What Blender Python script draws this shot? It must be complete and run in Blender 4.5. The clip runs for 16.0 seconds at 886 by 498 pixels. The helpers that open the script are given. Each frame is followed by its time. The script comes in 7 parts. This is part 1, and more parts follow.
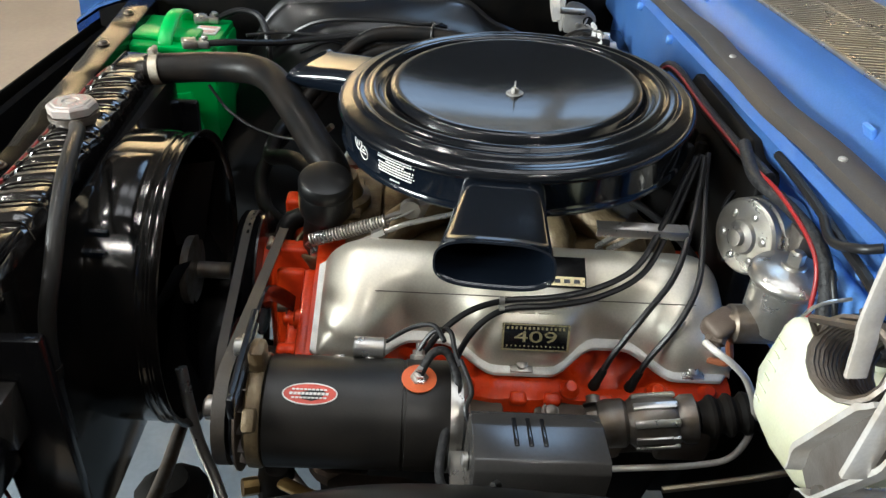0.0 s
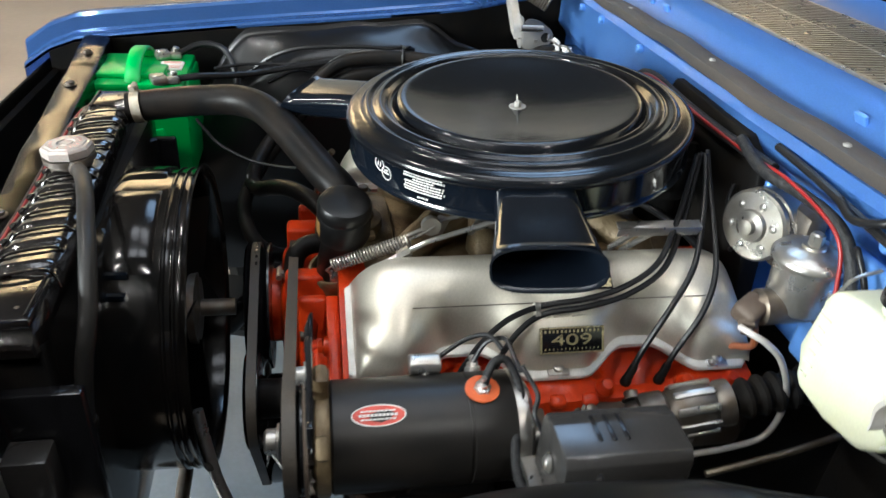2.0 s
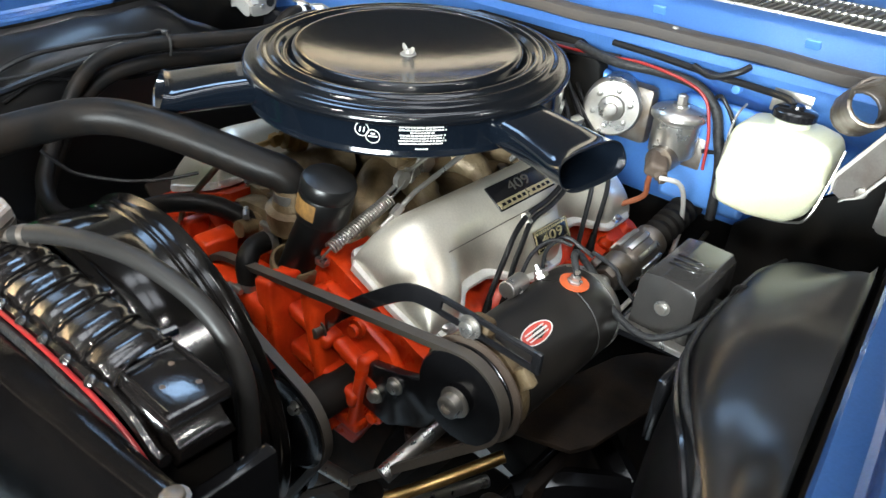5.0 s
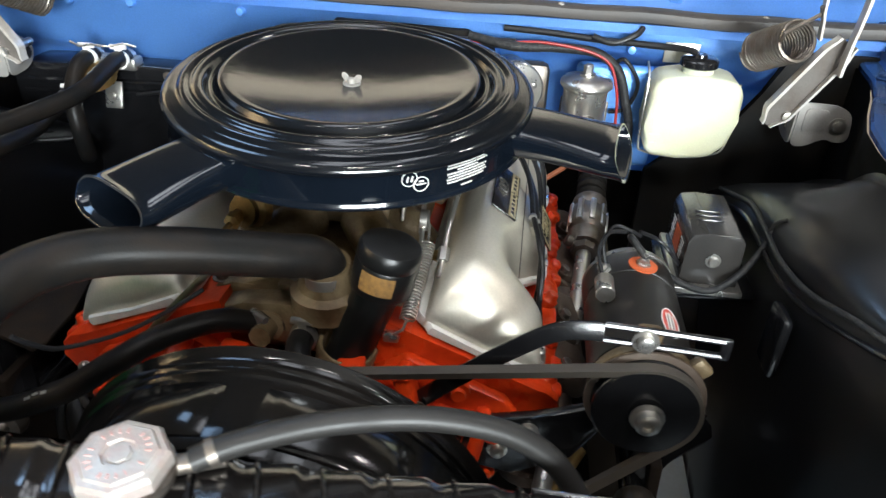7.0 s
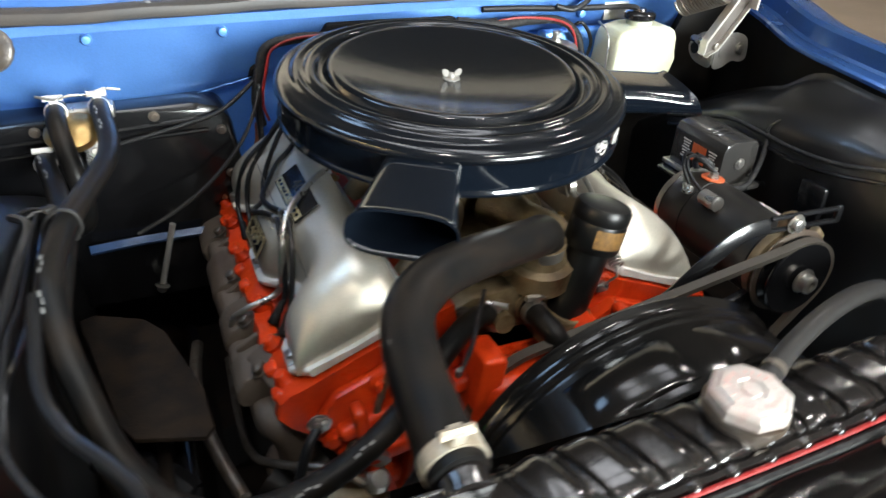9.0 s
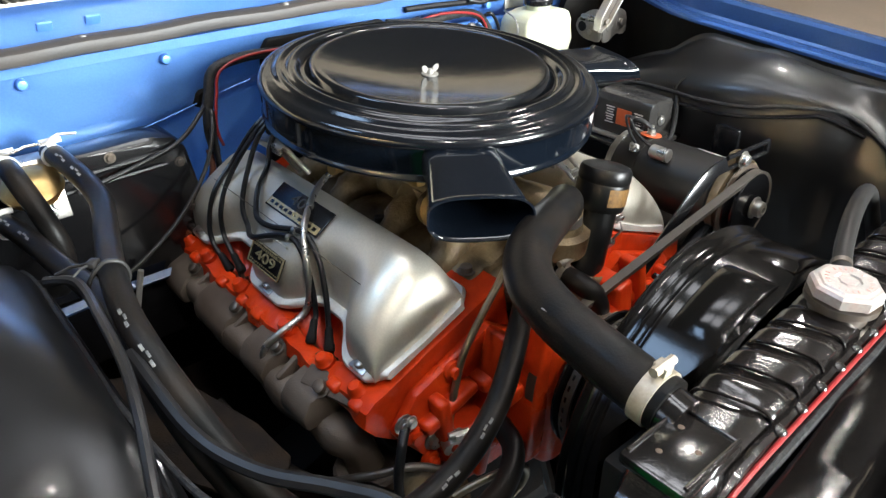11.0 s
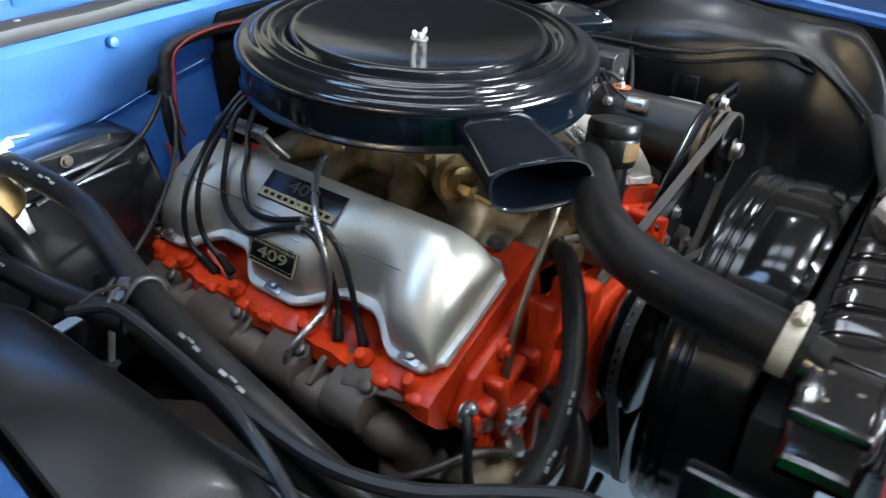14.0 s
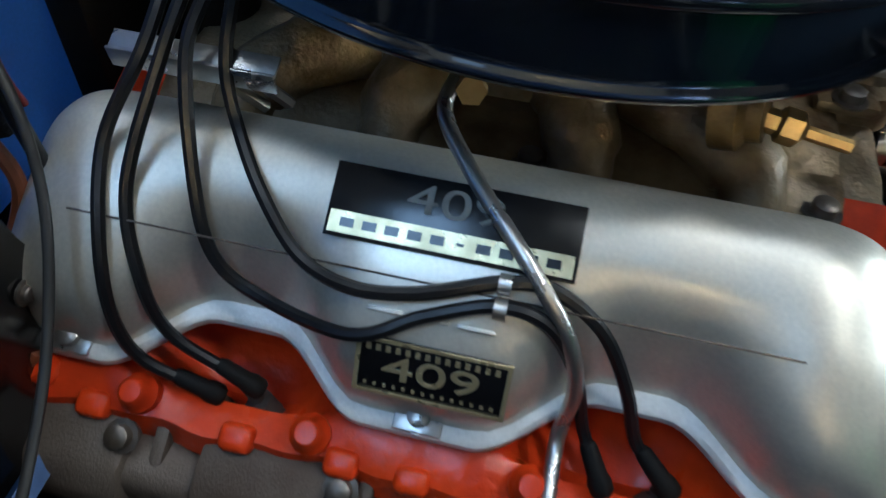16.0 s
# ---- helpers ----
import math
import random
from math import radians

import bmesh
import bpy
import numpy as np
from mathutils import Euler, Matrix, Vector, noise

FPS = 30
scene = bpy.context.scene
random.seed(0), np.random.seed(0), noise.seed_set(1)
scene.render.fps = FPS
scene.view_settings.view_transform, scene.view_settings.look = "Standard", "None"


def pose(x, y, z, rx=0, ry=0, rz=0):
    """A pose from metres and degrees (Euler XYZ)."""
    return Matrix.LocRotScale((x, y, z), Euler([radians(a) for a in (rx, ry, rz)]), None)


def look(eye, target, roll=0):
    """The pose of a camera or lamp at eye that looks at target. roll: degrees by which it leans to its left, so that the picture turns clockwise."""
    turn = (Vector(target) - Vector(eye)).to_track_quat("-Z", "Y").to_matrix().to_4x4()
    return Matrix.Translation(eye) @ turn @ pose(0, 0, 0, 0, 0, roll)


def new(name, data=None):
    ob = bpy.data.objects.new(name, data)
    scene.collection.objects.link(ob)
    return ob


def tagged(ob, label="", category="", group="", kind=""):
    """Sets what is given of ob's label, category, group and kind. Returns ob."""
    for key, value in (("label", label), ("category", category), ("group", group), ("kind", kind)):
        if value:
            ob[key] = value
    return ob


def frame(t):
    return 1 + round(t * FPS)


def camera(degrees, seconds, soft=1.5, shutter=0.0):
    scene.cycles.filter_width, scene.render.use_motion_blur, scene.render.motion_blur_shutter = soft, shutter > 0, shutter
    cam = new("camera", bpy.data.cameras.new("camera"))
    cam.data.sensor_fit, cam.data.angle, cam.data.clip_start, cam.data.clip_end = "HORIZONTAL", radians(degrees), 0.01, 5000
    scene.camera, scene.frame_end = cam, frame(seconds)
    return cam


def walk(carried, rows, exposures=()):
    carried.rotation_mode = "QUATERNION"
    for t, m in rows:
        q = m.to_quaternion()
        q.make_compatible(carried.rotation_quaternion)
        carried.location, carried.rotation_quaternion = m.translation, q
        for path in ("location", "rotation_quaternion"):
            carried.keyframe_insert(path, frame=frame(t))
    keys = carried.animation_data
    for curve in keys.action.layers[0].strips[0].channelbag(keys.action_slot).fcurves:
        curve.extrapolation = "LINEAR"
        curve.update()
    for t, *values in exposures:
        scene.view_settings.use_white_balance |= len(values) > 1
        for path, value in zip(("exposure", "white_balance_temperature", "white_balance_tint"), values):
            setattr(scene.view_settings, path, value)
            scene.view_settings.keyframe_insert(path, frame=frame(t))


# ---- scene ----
cam = camera(63.3, 16.0, soft=1.4, shutter=0.5)
PATH = [
    (0, (0.853, -0.141, 1.319), (-0.805, -0.007, 0.207), 5.5),
    (0.5, (0.849, -0.118, 1.315), (-0.81, -0.051, 0.199), 4.9),
    (1, (0.837, -0.096, 1.302), (-0.807, -0.068, 0.164), 5.3),
    (1.5, (0.831, -0.143, 1.312), (-0.859, -0.066, 0.245), 4.3),
    (2, (0.855, -0.264, 1.305), (-0.818, 0.089, 0.267), 4.5),
    (2.5, (0.868, -0.375, 1.278), (-0.779, 0.117, 0.255), 5.9),
    (3, (0.803, -0.436, 1.251), (-0.757, 0.195, 0.17), 4.9),
    (3.5, (0.738, -0.489, 1.23), (-0.681, 0.325, 0.079), 5.7),
    (4, (0.719, -0.587, 1.23), (-0.567, 0.455, 0.107), 5.9),
    (4.5, (0.7, -0.677, 1.245), (-0.453, 0.58, 0.2), 4.8),
    (4.7, (0.687, -0.699, 1.255), (-0.435, 0.602, 0.232), 5.2),
    (6.8, (0.26, -0.812, 1.265), (-0.008, 0.87, 0.217), 2.4),
    (7, (0.216, -0.824, 1.266), (0.025, 0.882, 0.239), 2.7),
    (7.5, (0.098, -0.807, 1.25), (0.077, 0.91, 0.224), 2.3),
    (8, (-0.021, -0.77, 1.252), (0.164, 0.906, 0.176), 1.8),
    (8.5, (-0.147, -0.771, 1.256), (0.313, 0.861, 0.196), 3.5),
    (9, (-0.348, -0.812, 1.274), (0.327, 0.758, 0.236), 1.8),
    (9.5, (-0.461, -0.764, 1.26), (0.356, 0.752, 0.242), 1.0),
    (10, (-0.523, -0.72, 1.271), (0.455, 0.649, 0.19), 0.5),
    (10.2, (-0.559, -0.718, 1.27), (0.505, 0.628, 0.242), -0.7),
    (12.3, (-0.598, -0.708, 1.265), (0.558, 0.58, 0.263), -0.3),
    (12.5, (-0.616, -0.709, 1.267), (0.564, 0.56, 0.27), -0.2),
    (13, (-0.658, -0.689, 1.271), (0.559, 0.539, 0.266), -0.4),
    (13.5, (-0.638, -0.634, 1.269), (0.579, 0.542, 0.203), -0.5),
    (14, (-0.666, -0.559, 1.248), (0.655, 0.477, 0.161), -0.9),
    (14.5, (-0.689, -0.441, 1.23), (0.636, 0.588, 0.142), -3.5),
    (15, (-0.617, -0.262, 1.188), (0.701, 0.576, -0.061), -2.3),
    (15.5, (-0.497, -0.096, 1.134), (0.817, 0.286, -0.324), 1.5),
    (16, (-0.435, -0.031, 1.104), (0.873, 0.206, -0.389), 3.8),
]
walk(cam, [(t, look(eye, target, roll)) for t, eye, target, roll in PATH], exposures=((0.0, -0.50, 5550, 10), (1.0, -0.50, 5500, 11), (2.5, -0.28, 5400, 10), (3.5, -0.22, 5350, 10), (4.5, -0.03, 5400, 10), (7.0, -0.38, 5450, 11), (8.2, -0.32, 5550, 10), (10.0, 0.17, 5600, 12), (12.5, 0.18, 5500, 12), (14.5, 0.12, 4950, 8), (16.0, -0.10, 4950, 6)))

# ---- light ----
world = bpy.data.worlds.new("sky")
scene.world = world
world.use_nodes = True
wn = world.node_tree
sky = wn.nodes.new("ShaderNodeTexSky")
sky.sky_type = "NISHITA"
sky.sun_disc = False
sky.sun_elevation = radians(38)
sky.sun_rotation = radians(250)
wn.links.new(sky.outputs[0], wn.nodes["Background"].inputs[0])
wn.nodes["Background"].inputs[1].default_value = 0.12


def area_lamp(name, m, sx, sy, watts, colour, spread=180):
    data = bpy.data.lights.new(name, "AREA")
    data.shape, data.size, data.size_y = "RECTANGLE", sx, sy
    data.energy, data.color, data.spread = watts, colour, radians(spread)
    ob = new(name, data)
    ob.matrix_world = m
    return ob


DAY = (0.98, 0.95, 0.80)
WARM = (1.0, 0.88, 0.70)
# daylight: a cool skylight and a tall window on the passenger side, and a wide shop window at the driver's front corner
area_lamp("daylight", look((-6.96, 0.75, 3.10), (0.0, 0.0, 1.0)), 1.0, 1.6, 9, (0.66, 0.84, 1.0))
area_lamp("daylight", pose(-2.3, 0.9, 4.39), 1.2, 1.2, 46, (0.60, 0.80, 1.0))
area_lamp("daylight", look((2.4, -6.95, 2.15), (-0.2, 0.2, 0.95)), 3.2, 1.9, 2100, DAY)
# warm ceiling spots ahead of the car, and a row that washes the far wall
LAMPS = [(-0.9, -2.4), (0.7, -2.4), (2.3, -2.5), (2.9, 0.6)]
for lx, ly in LAMPS:
    area_lamp("ceiling_spot", look((lx, ly, 4.14), (lx * 0.5, ly * 0.4, 0.5)), 0.26, 0.26, 48, WARM)
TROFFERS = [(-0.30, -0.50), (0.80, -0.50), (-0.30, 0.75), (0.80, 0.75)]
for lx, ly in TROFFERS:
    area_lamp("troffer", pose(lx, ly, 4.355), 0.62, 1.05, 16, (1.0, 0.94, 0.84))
WASHERS = [-5.6, -3.4, -1.4, 0.5, 4.1, 6.0]
for lx in WASHERS:
    area_lamp("wall_washer", look((lx, 5.55, 4.22), (lx, 6.45, 3.0)), 0.5, 0.25, (62 if lx < 0 else 42) if lx < 1 else 13, (1.0, 0.84, 0.60) if lx < 1 else (1.0, 0.72, 0.38))
SIDE_WASHERS = [-2.1, -3.3, 5.4]
for ly in SIDE_WASHERS:
    area_lamp("wall_washer", look((-5.3, ly, 3.0), (-7.0, ly, 3.75)), 0.9, 0.25, 190 if ly < 0 else 75, (1.0, 0.69, 0.33), 95)


# ---- materials ----
def material(name, colour, rough=0.5, metal=0.0, second=None, scale=30.0, amount=0.5, fine=400.0, bump=0.05,
             coat=0.0, spec=0.5, rough_var=0.12, trans=0.0, sub=0.0):
    m = bpy.data.materials.new(name)
    m.use_nodes = True
    t = m.node_tree
    b = t.nodes["Principled BSDF"]
    co = t.nodes.new("ShaderNodeTexCoord")
    big = t.nodes.new("ShaderNodeTexNoise")
    big.inputs["Scale"].default_value, big.inputs["Detail"].default_value = scale, 6
    small = t.nodes.new("ShaderNodeTexNoise")
    small.inputs["Scale"].default_value, small.inputs["Detail"].default_value = fine, 3
    for n in (big, small):
        t.links.new(co.outputs["Object"], n.inputs["Vector"])
    ramp = t.nodes.new("ShaderNodeMapRange")
    ramp.inputs["From Min"].default_value, ramp.inputs["From Max"].default_value = 0.38, 0.68
    t.links.new(big.outputs["Fac"], ramp.inputs["Value"])
    ramp.inputs["To Max"].default_value = amount
    mix = t.nodes.new("ShaderNodeMix")
    mix.data_type = "RGBA"
    mix.inputs[6].default_value = (*colour, 1)
    mix.inputs[7].default_value = (*(second or [c * 0.6 for c in colour]), 1)
    t.links.new(ramp.outputs[0], mix.inputs[0])
    grain = t.nodes.new("ShaderNodeMix")
    grain.data_type, grain.blend_type = "RGBA", "MULTIPLY"
    grain.inputs[0].default_value = 0.25
    t.links.new(mix.outputs[2], grain.inputs[6])
    t.links.new(small.outputs["Fac"], grain.inputs[7])
    t.links.new(grain.outputs[2], b.inputs["Base Color"])
    rr = t.nodes.new("ShaderNodeMapRange")
    rr.inputs["To Min"].default_value = max(0.02, rough - rough_var)
    rr.inputs["To Max"].default_value = min(1.0, rough + rough_var)
    t.links.new(big.outputs["Fac"], rr.inputs["Value"])
    t.links.new(rr.outputs[0], b.inputs["Roughness"])
    b.inputs["Metallic"].default_value = metal
    b.inputs["Coat Weight"].default_value, b.inputs["Coat Roughness"].default_value = coat, 0.06
    b.inputs["Specular IOR Level"].default_value = spec
    b.inputs["Transmission Weight"].default_value = trans
    if sub:
        b.inputs["Subsurface Weight"].default_value = sub
        b.inputs["Subsurface Radius"].default_value = (0.02, 0.02, 0.012)
    if bump:
        bp = t.nodes.new("ShaderNodeBump")
        bp.inputs["Strength"].default_value, bp.inputs["Distance"].default_value = bump, 0.002
        add = t.nodes.new("ShaderNodeMath")
        add.operation = "ADD"
        t.links.new(big.outputs["Fac"], add.inputs[0])
        t.links.new(small.outputs["Fac"], add.inputs[1])
        t.links.new(add.outputs[0], bp.inputs["Height"])
        t.links.new(bp.outputs[0], b.inputs["Normal"])
    return m


GLOSS = material("gloss_black_enamel", (0.004, 0.006, 0.010), 0.11, scale=9, amount=0.4, bump=0.012, coat=0.25, rough_var=0.05)
SATIN = material("satin_black_paint", (0.008, 0.008, 0.009), 0.20, scale=5, amount=0.6, fine=120, bump=0.03, coat=0.15, rough_var=0.08)
DOME = material("satin_black_dome_paint", (0.007, 0.007, 0.008), 0.36, scale=4, amount=0.6, fine=60, bump=0.03, coat=0.22, spec=0.95, rough_var=0.04)
# black paint; also stands for the shade low on and beside the firewall
DULL = material("dull_black_paint_and_shade", (0.008, 0.008, 0.008), 0.60, spec=0.10, second=(0.018, 0.014, 0.010), scale=25, bump=0.12)
GENBLACK = material("generator_black", (0.010, 0.009, 0.008), 0.40, spec=0.4, second=(0.022, 0.018, 0.014), scale=28, bump=0.05)
SILVER = material("silver_paint", (0.76, 0.72, 0.615), 0.41, metal=0.70, second=(0.68, 0.625, 0.51), scale=11, amount=0.7, bump=0.03, coat=0.15)
RIM = material("pale_flange_paint", (0.82, 0.81, 0.77), 0.42, metal=0.1, scale=40, bump=0.08)
RED = material("engine_orange_paint", (0.64, 0.050, 0.003), 0.30, second=(0.42, 0.026, 0.003), scale=24, amount=0.9, fine=160, bump=0.30, coat=0.05, spec=0.26)
CASTING = material("stained_cast_aluminium", (0.27, 0.205, 0.115), 0.44, metal=0.30, second=(0.075, 0.046, 0.018), scale=22, amount=1.0, fine=260, bump=0.5)
GOLDCAST = material("gold_dichromate", (0.24, 0.155, 0.05), 0.42, metal=0.6, second=(0.08, 0.05, 0.02), scale=30, amount=1.0, bump=0.3)
IRON = material("cast_iron", (0.125, 0.10, 0.078), 0.60, metal=0.3, second=(0.060, 0.038, 0.024), scale=13, amount=1.0, fine=600, bump=0.3)
RUSTIRON = material("burnt_iron", (0.12, 0.085, 0.06), 0.7, metal=0.2, second=(0.05, 0.04, 0.035), scale=20, amount=1.0, bump=0.6)
BLUE = material("blue_body_paint", (0.15, 0.34, 0.82), 0.34, metal=0.45, second=(0.12, 0.30, 0.78), scale=5, amount=0.5, bump=0.03, coat=0.4)
BODY = material("blue_clearcoat", (0.085, 0.20, 0.52), 0.24, metal=0.40, second=(0.07, 0.17, 0.48), scale=5, amount=0.5, bump=0.01, coat=0.9)
BLUEDK = material("dark_blue_paint", (0.03, 0.075, 0.20), 0.32, scale=8, amount=0.5, bump=0.05, coat=0.3)
RUBBER = material("rubber_hose", (0.007, 0.007, 0.007), 0.38, second=(0.016, 0.012, 0.009), scale=30, amount=0.7, bump=0.12, spec=0.12)
WIRE = material("black_wire", (0.010, 0.010, 0.011), 0.36, scale=60, bump=0.05, spec=0.3)
TAPE = material("cloth_loom", (0.012, 0.012, 0.013), 0.45, second=(0.035, 0.035, 0.035), scale=180, amount=0.8, bump=0.5, spec=0.2)
REDWIRE = material("red_wire", (0.24, 0.012, 0.011), 0.38, scale=60, bump=0.03)
RUSTWIRE = material("brown_wire", (0.23, 0.07, 0.025), 0.5, scale=60, bump=0.1)
GREYTUBE = material("grey_tube", (0.020, 0.019, 0.018), 0.42, scale=40, bump=0.05, spec=0.3)
STEEL = material("zinc_steel", (0.55, 0.54, 0.52), 0.30, metal=0.9, second=(0.42, 0.38, 0.30), scale=50, amount=0.6, bump=0.1)
ZINC = material("dull_zinc", (0.36, 0.35, 0.33), 0.55, metal=0.3, second=(0.26, 0.24, 0.21), scale=120, amount=0.7, bump=0.1, spec=0.3)
DARKSTEEL = material("dark_steel", (0.20, 0.18, 0.16), 0.42, metal=0.8, second=(0.12, 0.09, 0.06), scale=50, amount=0.8, bump=0.15)
ARMGREY = material("shaded_hinge_arm", (0.17, 0.155, 0.14), 0.45, metal=0.4, second=(0.11, 0.09, 0.075), scale=30, amount=0.8, bump=0.1)
DIMPRINT = material("dim_badge_number", (0.10, 0.095, 0.08), 0.4, metal=0.5, second=(0.05, 0.045, 0.04), scale=60, amount=0.8, bump=0.03)
HINGEGREY = material("plated_hinge_steel", (0.40, 0.39, 0.37), 0.42, metal=0.5, second=(0.45, 0.42, 0.38), scale=35, amount=0.7, bump=0.1)
REGBLACK = material("regulator_black", (0.030, 0.029, 0.028), 0.22, second=(0.050, 0.046, 0.042), scale=14, amount=0.7, bump=0.04)
TUBE = material("tarnished_tube", (0.34, 0.29, 0.21), 0.34, metal=0.85, second=(0.20, 0.15, 0.09), scale=40, amount=0.8, bump=0.1)
BRASS = material("brass", (0.52, 0.36, 0.14), 0.36, metal=0.9, second=(0.30, 0.19, 0.07), scale=50, amount=0.8, bump=0.1)
GREEN = material("green_plastic", (0.010, 0.40, 0.065), 0.32, second=(0.008, 0.31, 0.05), scale=18, bump=0.04)
FADED = material("faded_white_print", (0.22, 0.22, 0.21), 0.6, second=(0.10, 0.10, 0.10), scale=260, amount=1.0, bump=0.02)
WHITE = material("white_paint", (0.80, 0.79, 0.76), 0.45, second=(0.66, 0.62, 0.56), scale=70, amount=0.7, bump=0.05)
CREAM = material("milky_plastic", (0.58, 0.60, 0.46), 0.36, second=(0.54, 0.51, 0.33), scale=12, amount=0.7, bump=0.03, sub=0.35)
LABELRED = material("red_label", (0.62, 0.08, 0.05), 0.4, scale=80, bump=0.02)
LABELPINK = material("faded_label", (0.72, 0.42, 0.36), 0.45, scale=90, bump=0.02)
ORANGE = material("orange_label", (0.60, 0.12, 0.03), 0.45, scale=70, bump=0.02)
BADGEBLK = material("badge_black", (0.006, 0.006, 0.007), 0.22, scale=60, bump=0.02)
GOLD = material("badge_gold", (0.66, 0.56, 0.32), 0.3, metal=0.7, scale=90, bump=0.05)
BELT = material("belt_rubber", (0.045, 0.038, 0.030), 0.6, second=(0.07, 0.055, 0.04), scale=60, bump=0.2)
STRIP = material("cowl_seal_rubber", (0.045, 0.042, 0.040), 0.50, second=(0.075, 0.060, 0.048), scale=9, amount=0.6, bump=0.12, spec=0.35)
SHROUDBLK = material("aged_black_enamel", (0.004, 0.004, 0.004), 0.15, spec=0.38, second=(0.014, 0.011, 0.009), scale=14, amount=0.6, fine=120, bump=0.05, rough_var=0.06)
# dusty flap rubber; its dark tone also paints shade on parts under the engine
FLAP = material("dirty_rubber_and_shade", (0.011, 0.009, 0.008), 0.75, spec=0.10, second=(0.026, 0.018, 0.012), scale=30, amount=1.0, bump=0.4)
SHINYSUP = material("worn_gloss_black", (0.007, 0.006, 0.006), 0.17, second=(0.014, 0.011, 0.009), scale=16, amount=0.5, bump=0.10, coat=0.5)
CLAMPTAN = material("tarnished_clamp", (0.52, 0.47, 0.38), 0.42, metal=0.4, second=(0.36, 0.29, 0.20), scale=60, amount=0.8, bump=0.1)
CAPWHITE = material("worn_silver_cap", (0.50, 0.48, 0.45), 0.4, metal=0.35, second=(0.50, 0.36, 0.32), scale=90, amount=0.7, bump=0.1)
CONCRETE = material("polished_concrete", (0.40, 0.315, 0.235), 0.36, second=(0.33, 0.26, 0.195), scale=1.6, amount=0.8, fine=40, bump=0.05)
COOLFLOOR = material("cool_lit_floor", (0.17, 0.20, 0.235), 0.45, second=(0.12, 0.145, 0.175), scale=5, amount=0.8, fine=90, bump=0.08)
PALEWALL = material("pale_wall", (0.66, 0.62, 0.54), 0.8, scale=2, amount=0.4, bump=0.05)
# unseen walls and ceiling below: darker than PALEWALL to cut fill light and reflections
PLASTER = material("dim_unseen_wall", (0.22, 0.20, 0.18), 0.8, scale=2, amount=0.4, bump=0.05)
CEIL = material("dim_unseen_ceiling", (0.10, 0.095, 0.09), 0.85, scale=2, amount=0.4, bump=0.05)
GLASS = material("dark_glass", (0.012, 0.014, 0.018), 0.06, scale=4, amount=0.3, bump=0.0, rough_var=0.02)
CAPBLACK = material("satin_black_cap", (0.006, 0.006, 0.006), 0.34, spec=0.35, scale=40, amount=0.5, bump=0.05)
AMBER = material("amber_paper_label", (0.26, 0.14, 0.035), 0.5, second=(0.14, 0.08, 0.03), scale=220, amount=0.9, bump=0.03)
HINGEPALE = material("pale_plated_steel", (0.62, 0.60, 0.57), 0.36, metal=0.35, second=(0.48, 0.42, 0.34), scale=35, amount=0.7, bump=0.1)
LID = material("lid_black_enamel", (0.004, 0.005, 0.007), 0.15, scale=7, amount=0.4, fine=45, bump=0.10, coat=0.0, rough_var=0.05)
HOLE = material("dark_inside", (0.004, 0.004, 0.004), 0.8, scale=20, bump=0.0)


# ---- mesh helpers ----
def thing(name, at, label, category, group="", kind=""):
    ob = new(name)
    ob.empty_display_size = 0.02
    ob.location = at
    return tagged(ob, label, category, group, kind)


def origin(ob):
    v = Vector((0, 0, 0))
    while ob is not None:
        v += ob.location
        ob = ob.parent
    return v


def part(name, bm, mat, parent=None, label="", smooth=True, angle=40):
    """Links a bmesh, made in world metres, as one mesh under its parent."""
    at = origin(parent)
    bmesh.ops.recalc_face_normals(bm, faces=bm.faces)
    for v in bm.verts:
        v.co -= at
    if smooth:
        for f in bm.faces:
            f.smooth = True
        for e in bm.edges:
            if len(e.link_faces) == 2 and e.calc_face_angle(0) > radians(angle):
                e.smooth = False
    me = bpy.data.meshes.new(name)
    bm.to_mesh(me)
    bm.free()
    me.materials.append(mat)
    ob = new(name, me)
    if parent is not None:
        ob.parent = parent
    return tagged(ob, label)


def solo(name, bm, mat, label, category, group="", kind="", smooth=True, angle=40):
    """A top-level thing that is one mesh."""
    return tagged(part(name, bm, mat, None, label, smooth, angle), label, category, group, kind)


def spline(points, steps=8):
    p = [Vector(q) for q in points]
    out = []
    for i in range(len(p) - 1):
        a, b, c, d = p[max(i - 1, 0)], p[i], p[i + 1], p[min(i + 2, len(p) - 1)]
        for k in range(steps):
            t = k / steps
            out.append(0.5 * ((2 * b) + (c - a) * t + (2 * a - 5 * b + 4 * c - d) * t * t + (3 * b - a - 3 * c + d) * t ** 3))
    out.append(p[-1])
    return out


